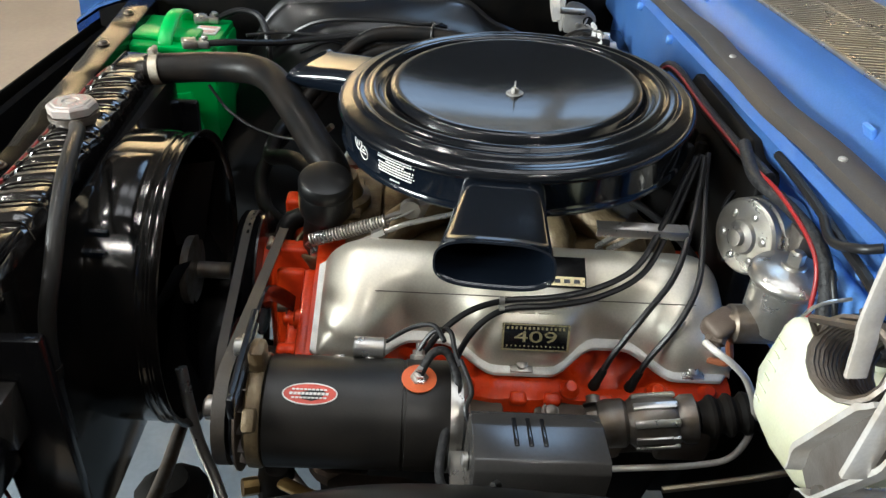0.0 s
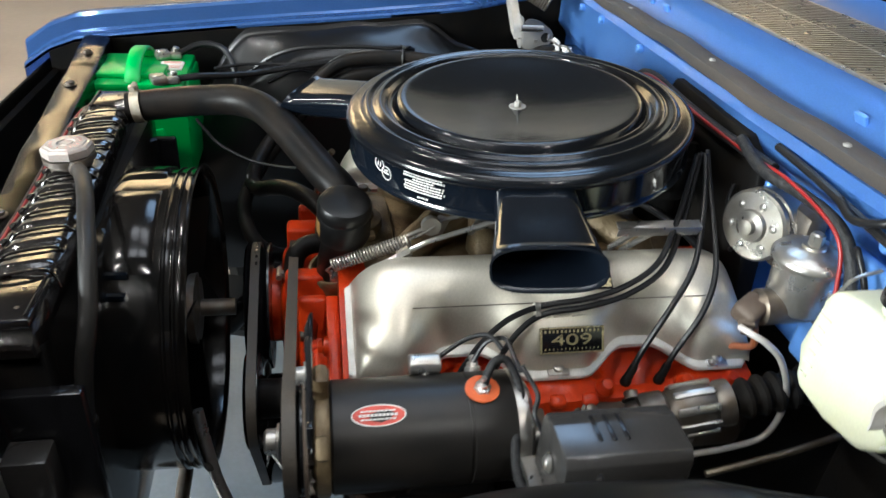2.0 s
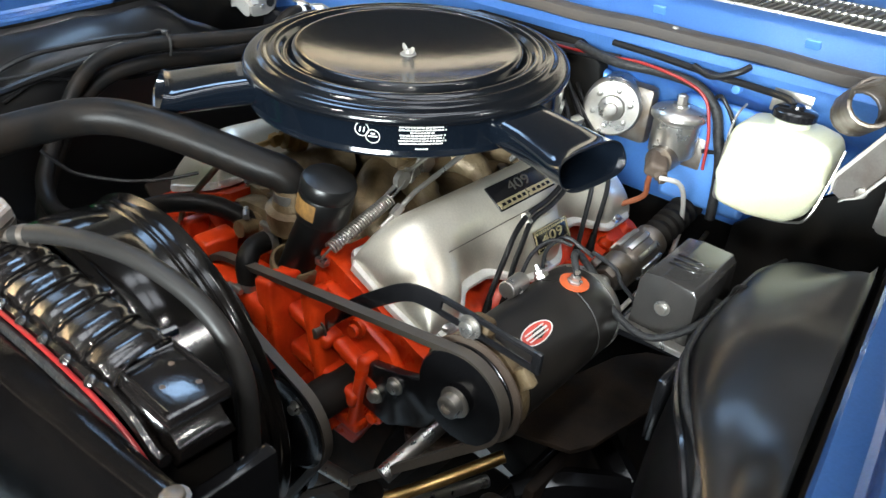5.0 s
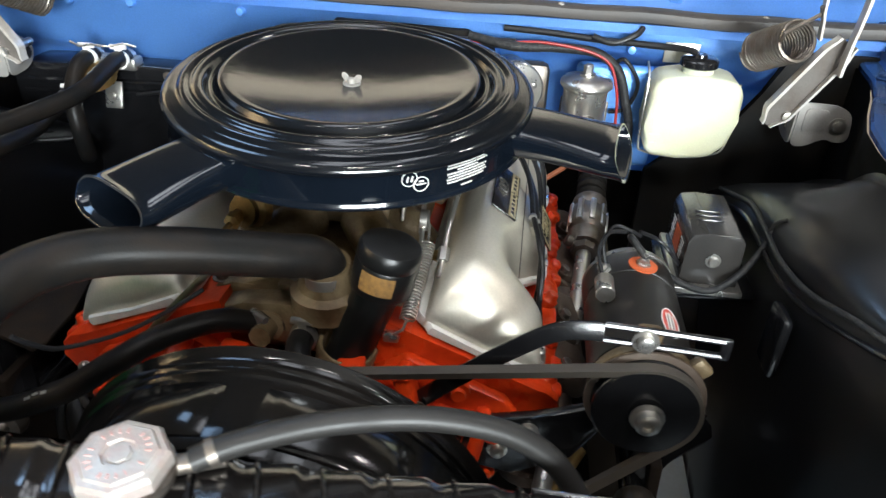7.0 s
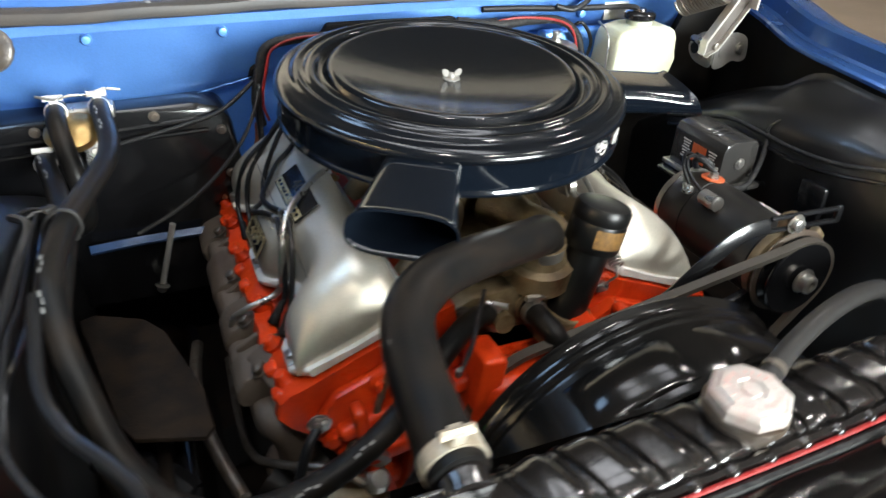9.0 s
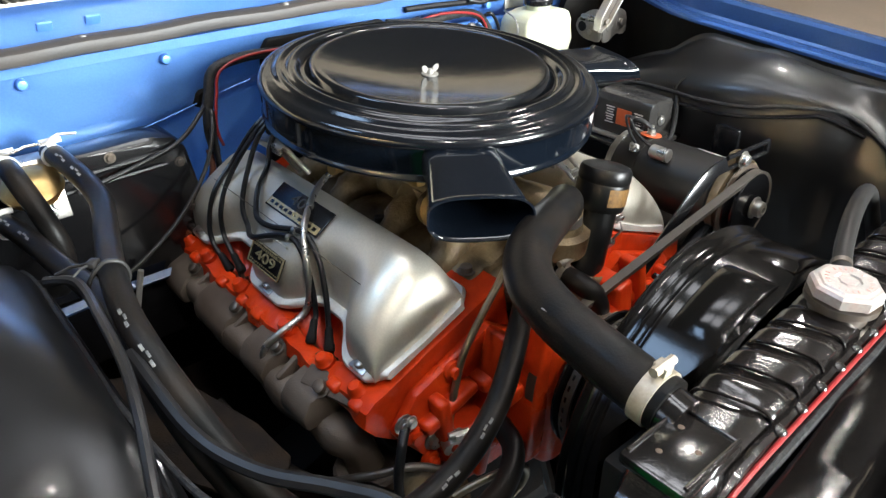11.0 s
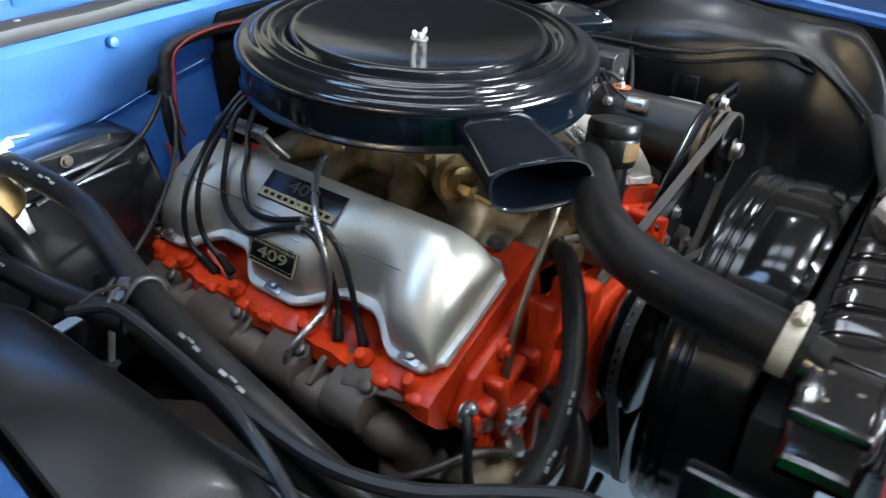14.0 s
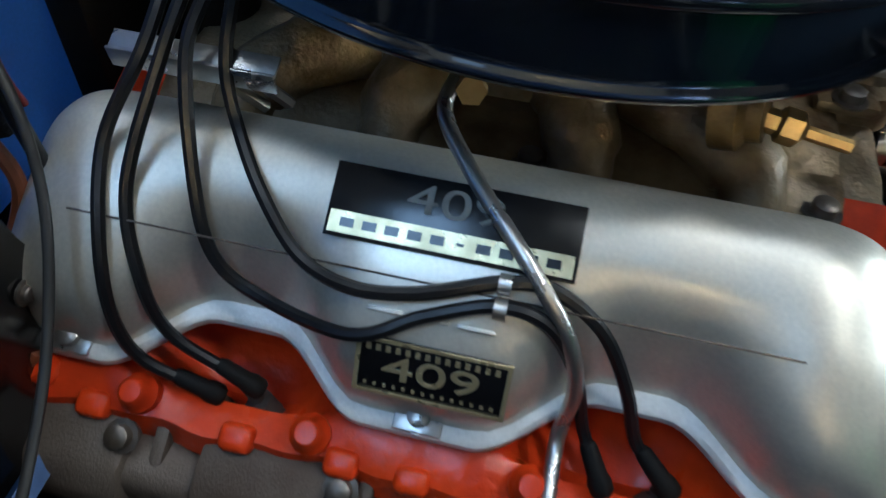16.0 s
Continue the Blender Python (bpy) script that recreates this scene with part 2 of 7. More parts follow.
def sweep(bm, path, radius, sides=12, caps=True, shape=None):
    """A tube along a list of points; radius is a number or a list of one per point."""
    path = [Vector(q) for q in path]
    n = len(path)
    rad = radius if isinstance(radius, (list, tuple)) else [radius] * n
    tan = [(path[min(i + 1, n - 1)] - path[max(i - 1, 0)]).normalized() for i in range(n)]
    up = Vector((0, 0, 1)) if abs(tan[0].z) < 0.9 else Vector((1, 0, 0))
    side = tan[0].cross(up).normalized()
    rings = []
    for i in range(n):
        side = (side - tan[i] * side.dot(tan[i])).normalized()
        nrm = tan[i].cross(side)
        ring = []
        for k in range(sides):
            a = 2 * math.pi * k / sides
            u, v = (math.cos(a), math.sin(a)) if shape is None else shape[k]
            ring.append(bm.verts.new(path[i] + side * u * rad[i] + nrm * v * rad[i]))
        rings.append(ring)
    for i in range(n - 1):
        for k in range(sides):
            bm.faces.new((rings[i][k], rings[i][(k + 1) % sides], rings[i + 1][(k + 1) % sides], rings[i + 1][k]))
    if caps:
        bm.faces.new(rings[0][::-1])
        bm.faces.new(rings[-1])
    return bm


def hose(points, radius, sides=12, steps=8):
    return sweep(bmesh.new(), spline(points, steps), radius, sides)


def lathe(bm, profile, base, axis=(0, 0, 1), sides=32, start=0.0):
    """Turns a profile of (radius, height) about an axis through base."""
    axis = Vector(axis).normalized()
    base = Vector(base)
    a = axis.cross(Vector((0, 0, 1)))
    a = a.normalized() if a.length > 1e-4 else Vector((1, 0, 0))
    b = axis.cross(a)
    rings = []
    for r, h in profile:
        if r < 1e-5:
            rings.append([bm.verts.new(base + axis * h)])
        else:
            rings.append([bm.verts.new(base + axis * h + (a * math.cos(start + 2 * math.pi * k / sides) + b * math.sin(start + 2 * math.pi * k / sides)) * r) for k in range(sides)])
    for p, q in zip(rings, rings[1:]):
        for k in range(sides):
            j = (k + 1) % sides
            if len(p) == 1 and len(q) > 1:
                bm.faces.new((p[0], q[k], q[j]))
            elif len(q) == 1 and len(p) > 1:
                bm.faces.new((p[k], q[0], p[j]))
            elif len(p) > 1:
                bm.faces.new((p[k], q[k], q[j], p[j]))
    for ring, flip in ((rings[0], True), (rings[-1], False)):
        if len(ring) > 2:
            bm.faces.new(ring[::-1] if flip else ring)
    return bm


def box(bm, centre, size, m=None, bevel=0.0, seg=2):
    """A bevelled box, turned by m about its centre."""
    made = bmesh.ops.create_cube(bm, size=1.0)["verts"]
    for v in made:
        v.co = Vector((v.co.x * size[0], v.co.y * size[1], v.co.z * size[2]))
    if bevel:
        edges = list({e for v in made for e in v.link_edges})
        r = bmesh.ops.bevel(bm, geom=edges, offset=bevel, segments=seg, affect="EDGES", profile=0.5)
        made = list({v for f in r["faces"] for v in f.verts} | {v for v in made if v.is_valid})
    turn = m or Matrix()
    for v in made:
        v.co = turn @ v.co + Vector(centre)
    return bm


def prism(bm, outline, low, high, axis="z", bevel=0.0):
    """An outline of (a, b) pushed from low to high along an axis: z over (x, y), y over (x, z), x over (y, z)."""
    def at(a, b, h):
        return {"z": (a, b, h), "y": (a, h, b), "x": (h, a, b)}[axis]
    lo = [bm.verts.new(at(a, b, low)) for a, b in outline]
    hi = [bm.verts.new(at(a, b, high)) for a, b in outline]
    n = len(outline)
    faces = [bm.faces.new(lo[::-1]), bm.faces.new(hi)]
    for i in range(n):
        faces.append(bm.faces.new((lo[i], lo[(i + 1) % n], hi[(i + 1) % n], hi[i])))
    if bevel:
        edges = list({e for f in faces for e in f.edges})
        bmesh.ops.bevel(bm, geom=edges, offset=bevel, segments=2, affect="EDGES", profile=0.5)
    return bm


def grid(bm, rows, close=False):
    """A sheet through rows of points."""
    vs = [[bm.verts.new(p) for p in row] for row in rows]
    for a, b in zip(vs, vs[1:]):
        n = len(a)
        for k in range(n if close else n - 1):
            bm.faces.new((a[k], a[(k + 1) % n], b[(k + 1) % n], b[k]))
    return vs


def hexbolt(bm, at, axis, r=0.007, h=0.006, washer=True):
    prof = [(r * 1.5, 0), (r * 1.5, 0.0015), (r, 0.0016)] if washer else [(r, 0)]
    lathe(bm, prof + [(r, h), (r * 0.8, h + 0.001), (0, h + 0.001)], at, axis, 6 if not washer else 12)
    return bm


def smooth01(t):
    t = min(1.0, max(0.0, t))
    return t * t * (3 - 2 * t)


def lerp(a, b, t):
    return a + (b - a) * t


def words(text, size, m, depth=0.0006):
    """Letters as a bmesh, lying in the plane of m and centred on it."""
    cu = bpy.data.curves.new("words", "FONT")
    cu.body, cu.size, cu.extrude = text, size, depth
    cu.align_x, cu.align_y = "CENTER", "CENTER"
    ob = bpy.data.objects.new("words", cu)
    scene.collection.objects.link(ob)
    me = bpy.data.meshes.new_from_object(ob.evaluated_get(bpy.context.evaluated_depsgraph_get()))
    bm = bmesh.new()
    bm.from_mesh(me)
    bpy.data.objects.remove(ob)
    bpy.data.curves.remove(cu)
    bpy.data.meshes.remove(me)
    bm.transform(m)
    return bm


def frame_on(at, right, up):
    """A pose at a point whose x runs along right and y along up."""
    r = Vector(right).normalized()
    u = Vector(up)
    u = (u - r * u.dot(r)).normalized()
    n = r.cross(u)
    return Matrix(((r.x, u.x, n.x, at[0]), (r.y, u.y, n.y, at[1]), (r.z, u.z, n.z, at[2]), (0, 0, 0, 1)))


# ---- the showroom ----
def slab(name, lo, hi, mat, label):
    bm = bmesh.new()
    box(bm, [(a + b) / 2 for a, b in zip(lo, hi)], [b - a for a, b in zip(lo, hi)])
    return solo(name, bm, mat, label, name.split("_")[0], kind="structure", smooth=False)


def pierced_wall(name, axis, at, thick, span, height, hole, mat, label):
    """A wall with one opening: span and hole run along the wall, hole = (a, b, low, high)."""
    bm = bmesh.new()
    a, b, lo, hi = hole
    for s0, s1, z0, z1 in ((span[0], a, 0, height), (b, span[1], 0, height), (a, b, 0, lo), (a, b, hi, height)):
        if s1 - s0 < 0.01 or z1 - z0 < 0.01:
            continue
        c, d = (s0 + s1) / 2, s1 - s0
        if axis == "x":
            box(bm, (at, c, (z0 + z1) / 2), (thick, d, z1 - z0))
        else:
            box(bm, (c, at, (z0 + z1) / 2), (d, thick, z1 - z0))
    return solo(name, bm, mat, label, "wall", kind="structure", smooth=False)


slab("floor", (-7.2, -7.2, -0.2), (8.2, 6.6, 0), CONCRETE, "polished tan concrete showroom floor")
# added thin patch: the floor's cool shaded tone under the bay, as a colour
bm = bmesh.new()
box(bm, (0, -0.25, 0.004), (1.75, 1.7, 0.008), bevel=0.003)
solo("cool_floor_patch", bm, COOLFLOOR, "added blue grey floor patch, painting cool light under the car's nose", "mat")
bm = bmesh.new()
for x0, x1, y0, y1 in ((-7.2, 8.2, -7.2, 0.25), (-7.2, 8.2, 1.55, 6.6), (-7.2, -2.95, 0.25, 1.55), (-1.65, 8.2, 0.25, 1.55)):
    box(bm, ((x0 + x1) / 2, (y0 + y1) / 2, 4.45), (x1 - x0, y1 - y0, 0.1))
solo("ceiling", bm, CEIL, "unseen showroom ceiling, dark to cut fill and reflections, with a skylight opening", "ceiling", kind="structure", smooth=False)
pierced_wall("wall_west", "x", -7.1, 0.2, (-7.0, 6.4), 4.4, (0.20, 1.30, 2.25, 3.95), PALEWALL, "pale showroom side wall with a tall high window")
pierced_wall("wall_south", "y", -7.1, 0.2, (-7.2, 8.2), 4.4, (0.8, 4.0, 1.20, 3.10), PLASTER, "unseen wall, dark to hold its bounce light down, with a wide shop window opening")
slab("wall_north", (-7.2, 6.4, 0), (8.2, 6.6, 4.4), PALEWALL, "pale showroom wall washed by lamps")
slab("wall_east", (8.0, -7.0, 0), (8.2, 6.4, 4.4), PLASTER, "unseen showroom wall, dark to hold its bounce light down")

# ---- the car body round the engine bay ----
car = thing("car_body", (0, 0, 0), "blue painted car body with its engine bay open", "car")


def firewall():
    bm = bmesh.new()
    # pressed sheet with a slight belly and a shelf at mid height
    rows = []
    zs = [0.775 + 0.243 * k / 34 for k in range(35)]
    for z in zs:
        row = []
        for i in range(133):
            x = -0.705 + 1.41 * i / 132
            y = 0.268 + 0.05 * smooth01((0.80 - z) / 0.25)
            crease = 0.905 + 0.05 * smooth01((x + 0.42) / 0.32) + 0.02 * math.sin(x * 7)
            y += 0.022 * smooth01((crease - z) / 0.03 + 0.5)
            y += 0.02 * smooth01((x - 0.03) / 0.1) * smooth01((0.99 - z) / 0.05)
            y += 0.0028 * noise.noise((x * 9, z * 9, 3)) + 0.0011 * noise.noise((x * 27, z * 22, 8))
            row.append((x, y, z))
        rows.append(row)
    grid(bm, rows)
    bmesh.ops.solidify(bm, geom=bm.faces[:], thickness=-0.004)
    return part("firewall", bm, BLUE, car, "blue painted pressed firewall")


fw = firewall()
# added dark panel where the firewall's driver end only falls into shade
bm = bmesh.new()
prism(bm, [(0.41, 0.58), (0.41, 0.80), (0.47, 0.855), (0.535, 0.895), (0.56, 0.935), (0.585, 1.0), (0.705, 1.0), (0.705, 0.58)], 0.258, 0.272, "y", 0.003)
part("firewall_shade", bm, DULL, car, "added dark panel standing for shade at the end of the firewall")
# body blue left out here: the lower firewall's shade is its black colour
bm = bmesh.new()
grid(bm, [[(x, 0.345, 0.30), (x, 0.342, 0.60), (x, 0.335, 0.70), (x, 0.325, 0.775)] for x in (-0.72, -0.3, 0.0, 0.3, 0.72)])
bmesh.ops.solidify(bm, geom=bm.faces[:], thickness=-0.004)
part("toe_board", bm, DULL, car, "lower firewall, blackened to paint its shade")
for bx, bz in ((-0.416, 1.000), (-0.238, 0.998), (-0.52, 0.998), (0.36, 0.985)):
    bm = bmesh.new()
    lathe(bm, [(0.0075, -0.006), (0.0075, 0.001), (0.0055, 0.004), (0, 0.005)], (bx, 0.264, bz), (0, -1, 0), 14)
    part("plug", bm, BLUE, fw)
bm = bmesh.new()
prism(bm, [(-0.100, 0.79), (-0.100, 0.982), (-0.087, 1.000), (0.118, 0.997), (0.158, 0.968), (0.172, 0.89), (0.186, 0.79)], 0.258, 0.284, "y", 0.004)
part("firewall_pad", bm, DULL, car, "black insulation pad behind the engine")
bm = bmesh.new()
pts = []
for i in range(40):
    x = -0.42 + 0.30 * i / 39
    cz = 0.905 + 0.05 * smooth01((x + 0.42) / 0.32) + 0.02 * math.sin(x * 7)
    pts.append((x, 0.2665 + 0.0008 * math.sin(i * 2.3), cz + 0.006))
sweep(bm, pts, [0.0007 + 0.0004 * math.sin(i * 1.7) for i in range(40)], 6)
part("seam", bm, BLUE, fw, "raised weld seam in the firewall")
for px, pz, sx, sz in ((0.10, 0.93, 0.14, 0.06), (0.35, 0.88, 0.13, 0.16)):
    bm = bmesh.new()
    box(bm, (px, 0.277, pz), (sx, 0.02, sz), bevel=0.009, seg=3)
    part("pressing", bm, BLUE, fw)


def cowl():
    bm = bmesh.new()
    prof = [(0.262, 1.010), (0.268, 1.021), (0.29, 1.024), (0.312, 1.024), (0.322, 1.032), (0.335, 1.055), (0.352, 1.066), (0.372, 1.070)]
    rows = []
    for i in range(53):
        x = -0.78 + 1.56 * i / 52
        rows.append([(x, y, z) for y, z in prof])
    grid(bm, rows)
    bmesh.ops.solidify(bm, geom=bm.faces[:], thickness=0.003)
    ob = part("cowl_panel", bm, BLUE, car, "blue painted cowl top panel")
    # rear deck under the grille and beyond it
    bm = bmesh.new()
    grid(bm, [[(x, 0.375, 1.058), (x, 0.60, 1.062)] for x in (-0.9, 0.9)])
    part("cowl_trough", bm, HOLE, ob)
    bm = bmesh.new()
    grid(bm, [[(x, 0.575, 1.072), (x, 0.64, 1.078), (x, 0.66, 1.09)] for x in (-0.9, 0.9)])
    bmesh.ops.solidify(bm, geom=bm.faces[:], thickness=0.003)
    part("rear_lip", bm, BLUE, ob)
    for sx in (-0.36, -0.30, 0.20, 0.42):
        bm = bmesh.new()
        box(bm, (sx, 0.330, 1.047), (0.020, 0.006, 0.020), pose(0, 0, 0, 28), bevel=0.0025)
        part("stop", bm, BLUE, ob)
    # louvred grille
    for i in range(150):
        x = -0.78 + 1.56 * i / 149
        bm = bmesh.new()
        box(bm, (x, 0.474, 1.071), (0.0042, 0.195, 0.006))
        part("grille_slat", bm, STEEL, ob)
    for y in (0.378, 0.474, 0.571):
        bm = bmesh.new()
        box(bm, (0, y, 1.070), (1.57, 0.007, 0.007), bevel=0.001)
        part("grille_bar", bm, STEEL, ob)
    bm = bmesh.new()
    rows = [[(x, 0.66, 1.088), (x, 1.05, 1.34)] for x in (-0.75, 0.75)]
    grid(bm, rows)
    bmesh.ops.solidify(bm, geom=bm.faces[:], thickness=0.006)
    part("windscreen", bm, GLASS, car, "dark windscreen glass")
    return ob


cowl()

# rubber seal on the cowl edge
bm = bmesh.new()
path = [(-0.74 + 1.48 * i / 40, 0.284 + 0.004 * math.sin(i * 0.5), 1.030 + 0.0012 * math.sin(i * 1.3)) for i in range(41)]
flat = [(1.0 * math.copysign(abs(math.cos(a)) ** 0.6, math.cos(a)), 0.55 * math.copysign(abs(math.sin(a)) ** 0.6, math.sin(a))) for a in [2 * math.pi * k / 12 for k in range(12)]]
sweep(bm, path, 0.019, 12, shape=flat)
seal = solo("cowl_seal", bm, STRIP, "grey brown rubber seal strip along the cowl edge", "seal")
for x in (-0.62, -0.33, -0.04, 0.25, 0.54):
    bm = bmesh.new()
    lathe(bm, [(0.0045, -0.002), (0.0045, 0.0008), (0.003, 0.002), (0, 0.0023)], (x, 0.279, 1.0405), (0, 0, 1), 10)
    part("rivet", bm, ZINC, seal, "small dull metal rivet")


CREST = [(-0.70, 0.50), (-0.58, 0.63), (-0.50, 0.725), (-0.42, 0.812), (-0.35, 0.873), (-0.27, 0.916), (-0.165, 0.936), (-0.06, 0.927), (0.065, 0.888), (0.16, 0.845), (0.28, 0.775)]


def crest(y):
    """Height of the wheel-house top along the car."""
    for (y0, z0), (y1, z1) in zip(CREST, CREST[1:]):
        if y <= y1:
            break
    t = (y - y0) / (y1 - y0)
    return z0 + (z1 - z0) * t


def seam_z(y):
    """Height of the harness seam between dome and skirt."""
    return min(crest(y) - 0.022, 0.862 + 0.03 * smooth01((-0.12 - y) / 0.25) - 0.05 * smooth01((y - 0.0) / 0.2))


def fender_x(y, side):
    """How far out the inner edge of the wheel-house dome lies along the car."""
    out = max(0.0, -0.10 - y) ** 2
    return 0.505 + min(0.09, 1.6 * out) if side > 0 else 0.493 + min(0.05, 0.15 * out)


def lip_x(y, side):
    """How far out the fender's inner lip lies along the car."""
    return (0.622 + 0.075 * max(0.0, -y) if side > 0 else 0.601 + 0.014 * smooth01((-0.1 - y) / 0.3)) + 0.055 * smooth01((y - 0.02) / 0.2)


def lip_z(y):
    """Height of the fender's inner lip, which drops towards the front."""
    return 0.957 + 0.105 * min(y, 0.35) - 3.0 * max(0.0, -0.68 - y) ** 2


def inner_fender(side):
    bm = bmesh.new()
    rows = []
    n = 64
    for j in range(n + 1):
        y = -0.66 + 0.93 * j / n
        c = (crest(y - 0.02) + crest(y) + crest(y + 0.02)) / 3
        sz = min(seam_z(y), c - 0.012)
        xi = fender_x(y, side)
        wf = min(1.0, (lip_x(y, side) - 0.008 - xi) / 0.128)
        belly = 0.020 * smooth01((-0.12 - y) / 0.2)
        prof = [(xi + 0.01, 0.42), (xi - belly * 0.5, 0.56), (xi - belly, sz - 0.13), (xi - belly * 0.8, sz - 0.06), (xi, sz - 0.014), (xi + 0.004, sz)]
        rise = max(0.0, min(0.060, lip_z(y) - 0.010 - c)) * smooth01((y + 0.52) / 0.12) * smooth01((0.04 - y) / 0.10)
        prof += [(xi + u * wf, sz + (c - sz) * f + rise * smooth01((u - 0.055) / 0.068)) for u, f in ((0.012, 0.38), (0.033, 0.66), (0.060, 0.84), (0.085, 0.94), (0.108, 0.99), (0.122, 1.0), (0.1275, 0.97))] + [(xi + 0.128 * wf, c - 0.12)]
        pts = spline([(p[0], y, p[1]) for p in prof], 3)
        rows.append([(side * (p.x + 0.002 * noise.noise((p.x * 8, y * 8, side))), y, p.z + 0.002 * noise.noise((p.x * 6, y * 6, 5 + side))) for p in pts])
    grid(bm, rows)
    bmesh.ops.solidify(bm, geom=bm.faces[:], thickness=0.002)
    ob = part("inner_fender", bm, DOME, car, "satin black domed inner fender", angle=60)
    bm = bmesh.new()
    sweep(bm, [(side * (fender_x(y, side) - 0.001), y, seam_z(y) - 0.010) for y in [0.16 - 0.02 * i for i in range(26)]], 0.0035, 8)
    part("flange_edge", bm, SATIN, ob)
    bm = bmesh.new()
    box(bm, (side * 0.505, -0.165, 0.80), (0.012, 0.045, 0.075), bevel=0.005)
    part("bracket_pad", bm, SATIN, ob)
    # dark panel out to the fender lip
    bm = bmesh.new()
    grid(bm, [[(side * (lip_x(y, side) - 0.004), y, 0.55), (side * (lip_x(y, side) - 0.003), y, lip_z(y) + 0.002)] for y in [-0.75 + 0.05 * i for i in range(22)]])
    bmesh.ops.solidify(bm, geom=bm.faces[:], thickness=0.002)
    part("side_panel", bm, DULL, ob)
    return ob


def fender(side):
    bm = bmesh.new()
    rows = []
    for j in range(-1, 29):
        y = -0.80 + 1.40 * max(0, j) / 28
        prof = [(0.0, 0.0), (0.0, 0.006), (0.003, 0.010), (0.023, 0.012), (0.028, 0.016), (0.031, 0.040), (0.036, 0.046), (0.052, 0.047), (0.11, 0.028), (0.19, -0.02), (0.27, -0.09), (0.32, -0.17), (0.34, -0.27), (0.345, -0.40)]
        rows.append([(side * (x + lip_x(y, side)), y, z + lip_z(y)) for x, z in prof])
        if j < 0:
            rows[0] = [(x, y - 0.012, 0.45) for x, y, z in rows[0]]
    grid(bm, rows)
    bmesh.ops.solidify(bm, geom=bm.faces[:], thickness=0.003)
    ob = part("fender", bm, BODY, car, "blue painted front fender", angle=30)
    for y in (0.2,):
        bm = bmesh.new()
        hexbolt(bm, (side * (0.013 + lip_x(y, side)), y, 0.011 + lip_z(y)), (0, 0, 1), 0.007, 0.006)
        part("bolt", bm, BLUEDK, ob)
    return ob


for side in (1, -1):
    inner_fender(side)
    fender(side)

def skew(x):
    """The radiator and its support stand a little askew to the engine."""
    return (x - 0.3) * 0.040


def support_edges(x):
    """Rear and front edge of the radiator support's top along its length."""
    return min(-0.589 + 0.075 * x, -0.578 + skew(x)), -0.626 + 0.095 * x


# radiator support panel, header and front edge
bm = bmesh.new()
rows = []
for i in range(181):
    x = -0.62 + 1.24 * i / 180
    buckle = 0.0022 * noise.noise((x * 16, 2, 7)) + 0.0035 * noise.noise((x * 6, 9, 2))
    back, front = support_edges(x)
    rows.append([(x, y, z + (buckle if z > 0.89 else 0.0) + 0.0018 * noise.noise((x * 14, y * 22, 1))) for y, z in ((back + 0.003, 0.60), (back + 0.002, 0.885), (back, 0.893), (back - 0.005, 0.896), (front + 0.005, 0.896), (front, 0.892), (front - 0.002, 0.884), (front - 0.003, 0.60))])
grid(bm, rows)
bmesh.ops.solidify(bm, geom=bm.faces[:], thickness=0.002)
support = part("radiator_support", bm, SHINYSUP, car, "worn gloss black radiator support channel")
for x in (-0.50, -0.33, 0.1, 0.36, 0.52):
    bm = bmesh.new()
    hexbolt(bm, (x, sum(support_edges(x)) / 2, 0.897), (0, 0, 1), 0.0065, 0.005)
    part("bolt", bm, DARKSTEEL, support)
for side in (1, -1):
    bm = bmesh.new()
    prism(bm, [(side * 0.33, 0.40), (side * 0.62, 0.40), (side * 0.64, 0.86), (side * 0.33, 0.86)], -0.600, -0.592, "y", 0.002)
    part("baffle", bm, SATIN, car)
bm = bmesh.new()
rows = []
for i in range(41):
    x = -0.85 + 1.7 * i / 40
    dip = 0.02 * (x / 0.85) ** 2
    rows.append([(x, y + dip, z) for y, z in ((-0.80, 0.62), (-0.80, 0.80), (-0.795, 0.826), (-0.78, 0.834), (-0.755, 0.834), (-0.748, 0.828), (-0.747, 0.72))])
grid(bm, rows)
bmesh.ops.solidify(bm, geom=bm.faces[:], thickness=0.003)
part("front_panel", bm, DULL, car, "dark front panel edge")
bm = bmesh.new()
grid(bm, [[(x, -0.75, 0.70), (x, -0.66, 0.66)] for x in (-0.6, 0.6)])
bmesh.ops.solidify(bm, geom=bm.faces[:], thickness=0.003)
part("latch_tray", bm, DULL, car)

# front wheels inside the fenders
for side in (1, -1):
    bm = bmesh.new()
    lathe(bm, [(0.19, -0.085), (0.24, -0.095), (0.305, -0.092), (0.328, -0.07), (0.333, 0.0), (0.328, 0.07), (0.305, 0.092), (0.24, 0.095), (0.19, 0.085)], (side * 0.78, -0.15, 0.333), (1, 0, 0), 40)
    wheel = part("wheel", bm, DULL, car, "black rubber front tyre")
    bm = bmesh.new()
    lathe(bm, [(0.19, -0.08), (0.16, 0.0), (0.06, 0.03), (0.0, 0.04)], (side * 0.78, -0.15, 0.333), (side, 0, 0), 32)
    part("rim", bm, STEEL, wheel)

# chassis below the engine
for side in (1, -1):
    bm = bmesh.new()
    sweep(bm, spline([(side * 0.40, -0.95, 0.44), (side * 0.40, -0.6, 0.44), (side * 0.36, -0.2, 0.40), (side * 0.36, 0.9, 0.36)], 5), 0.075, 4)
    part("frame_rail", bm, DULL, car, "black chassis rail")
bm = bmesh.new()
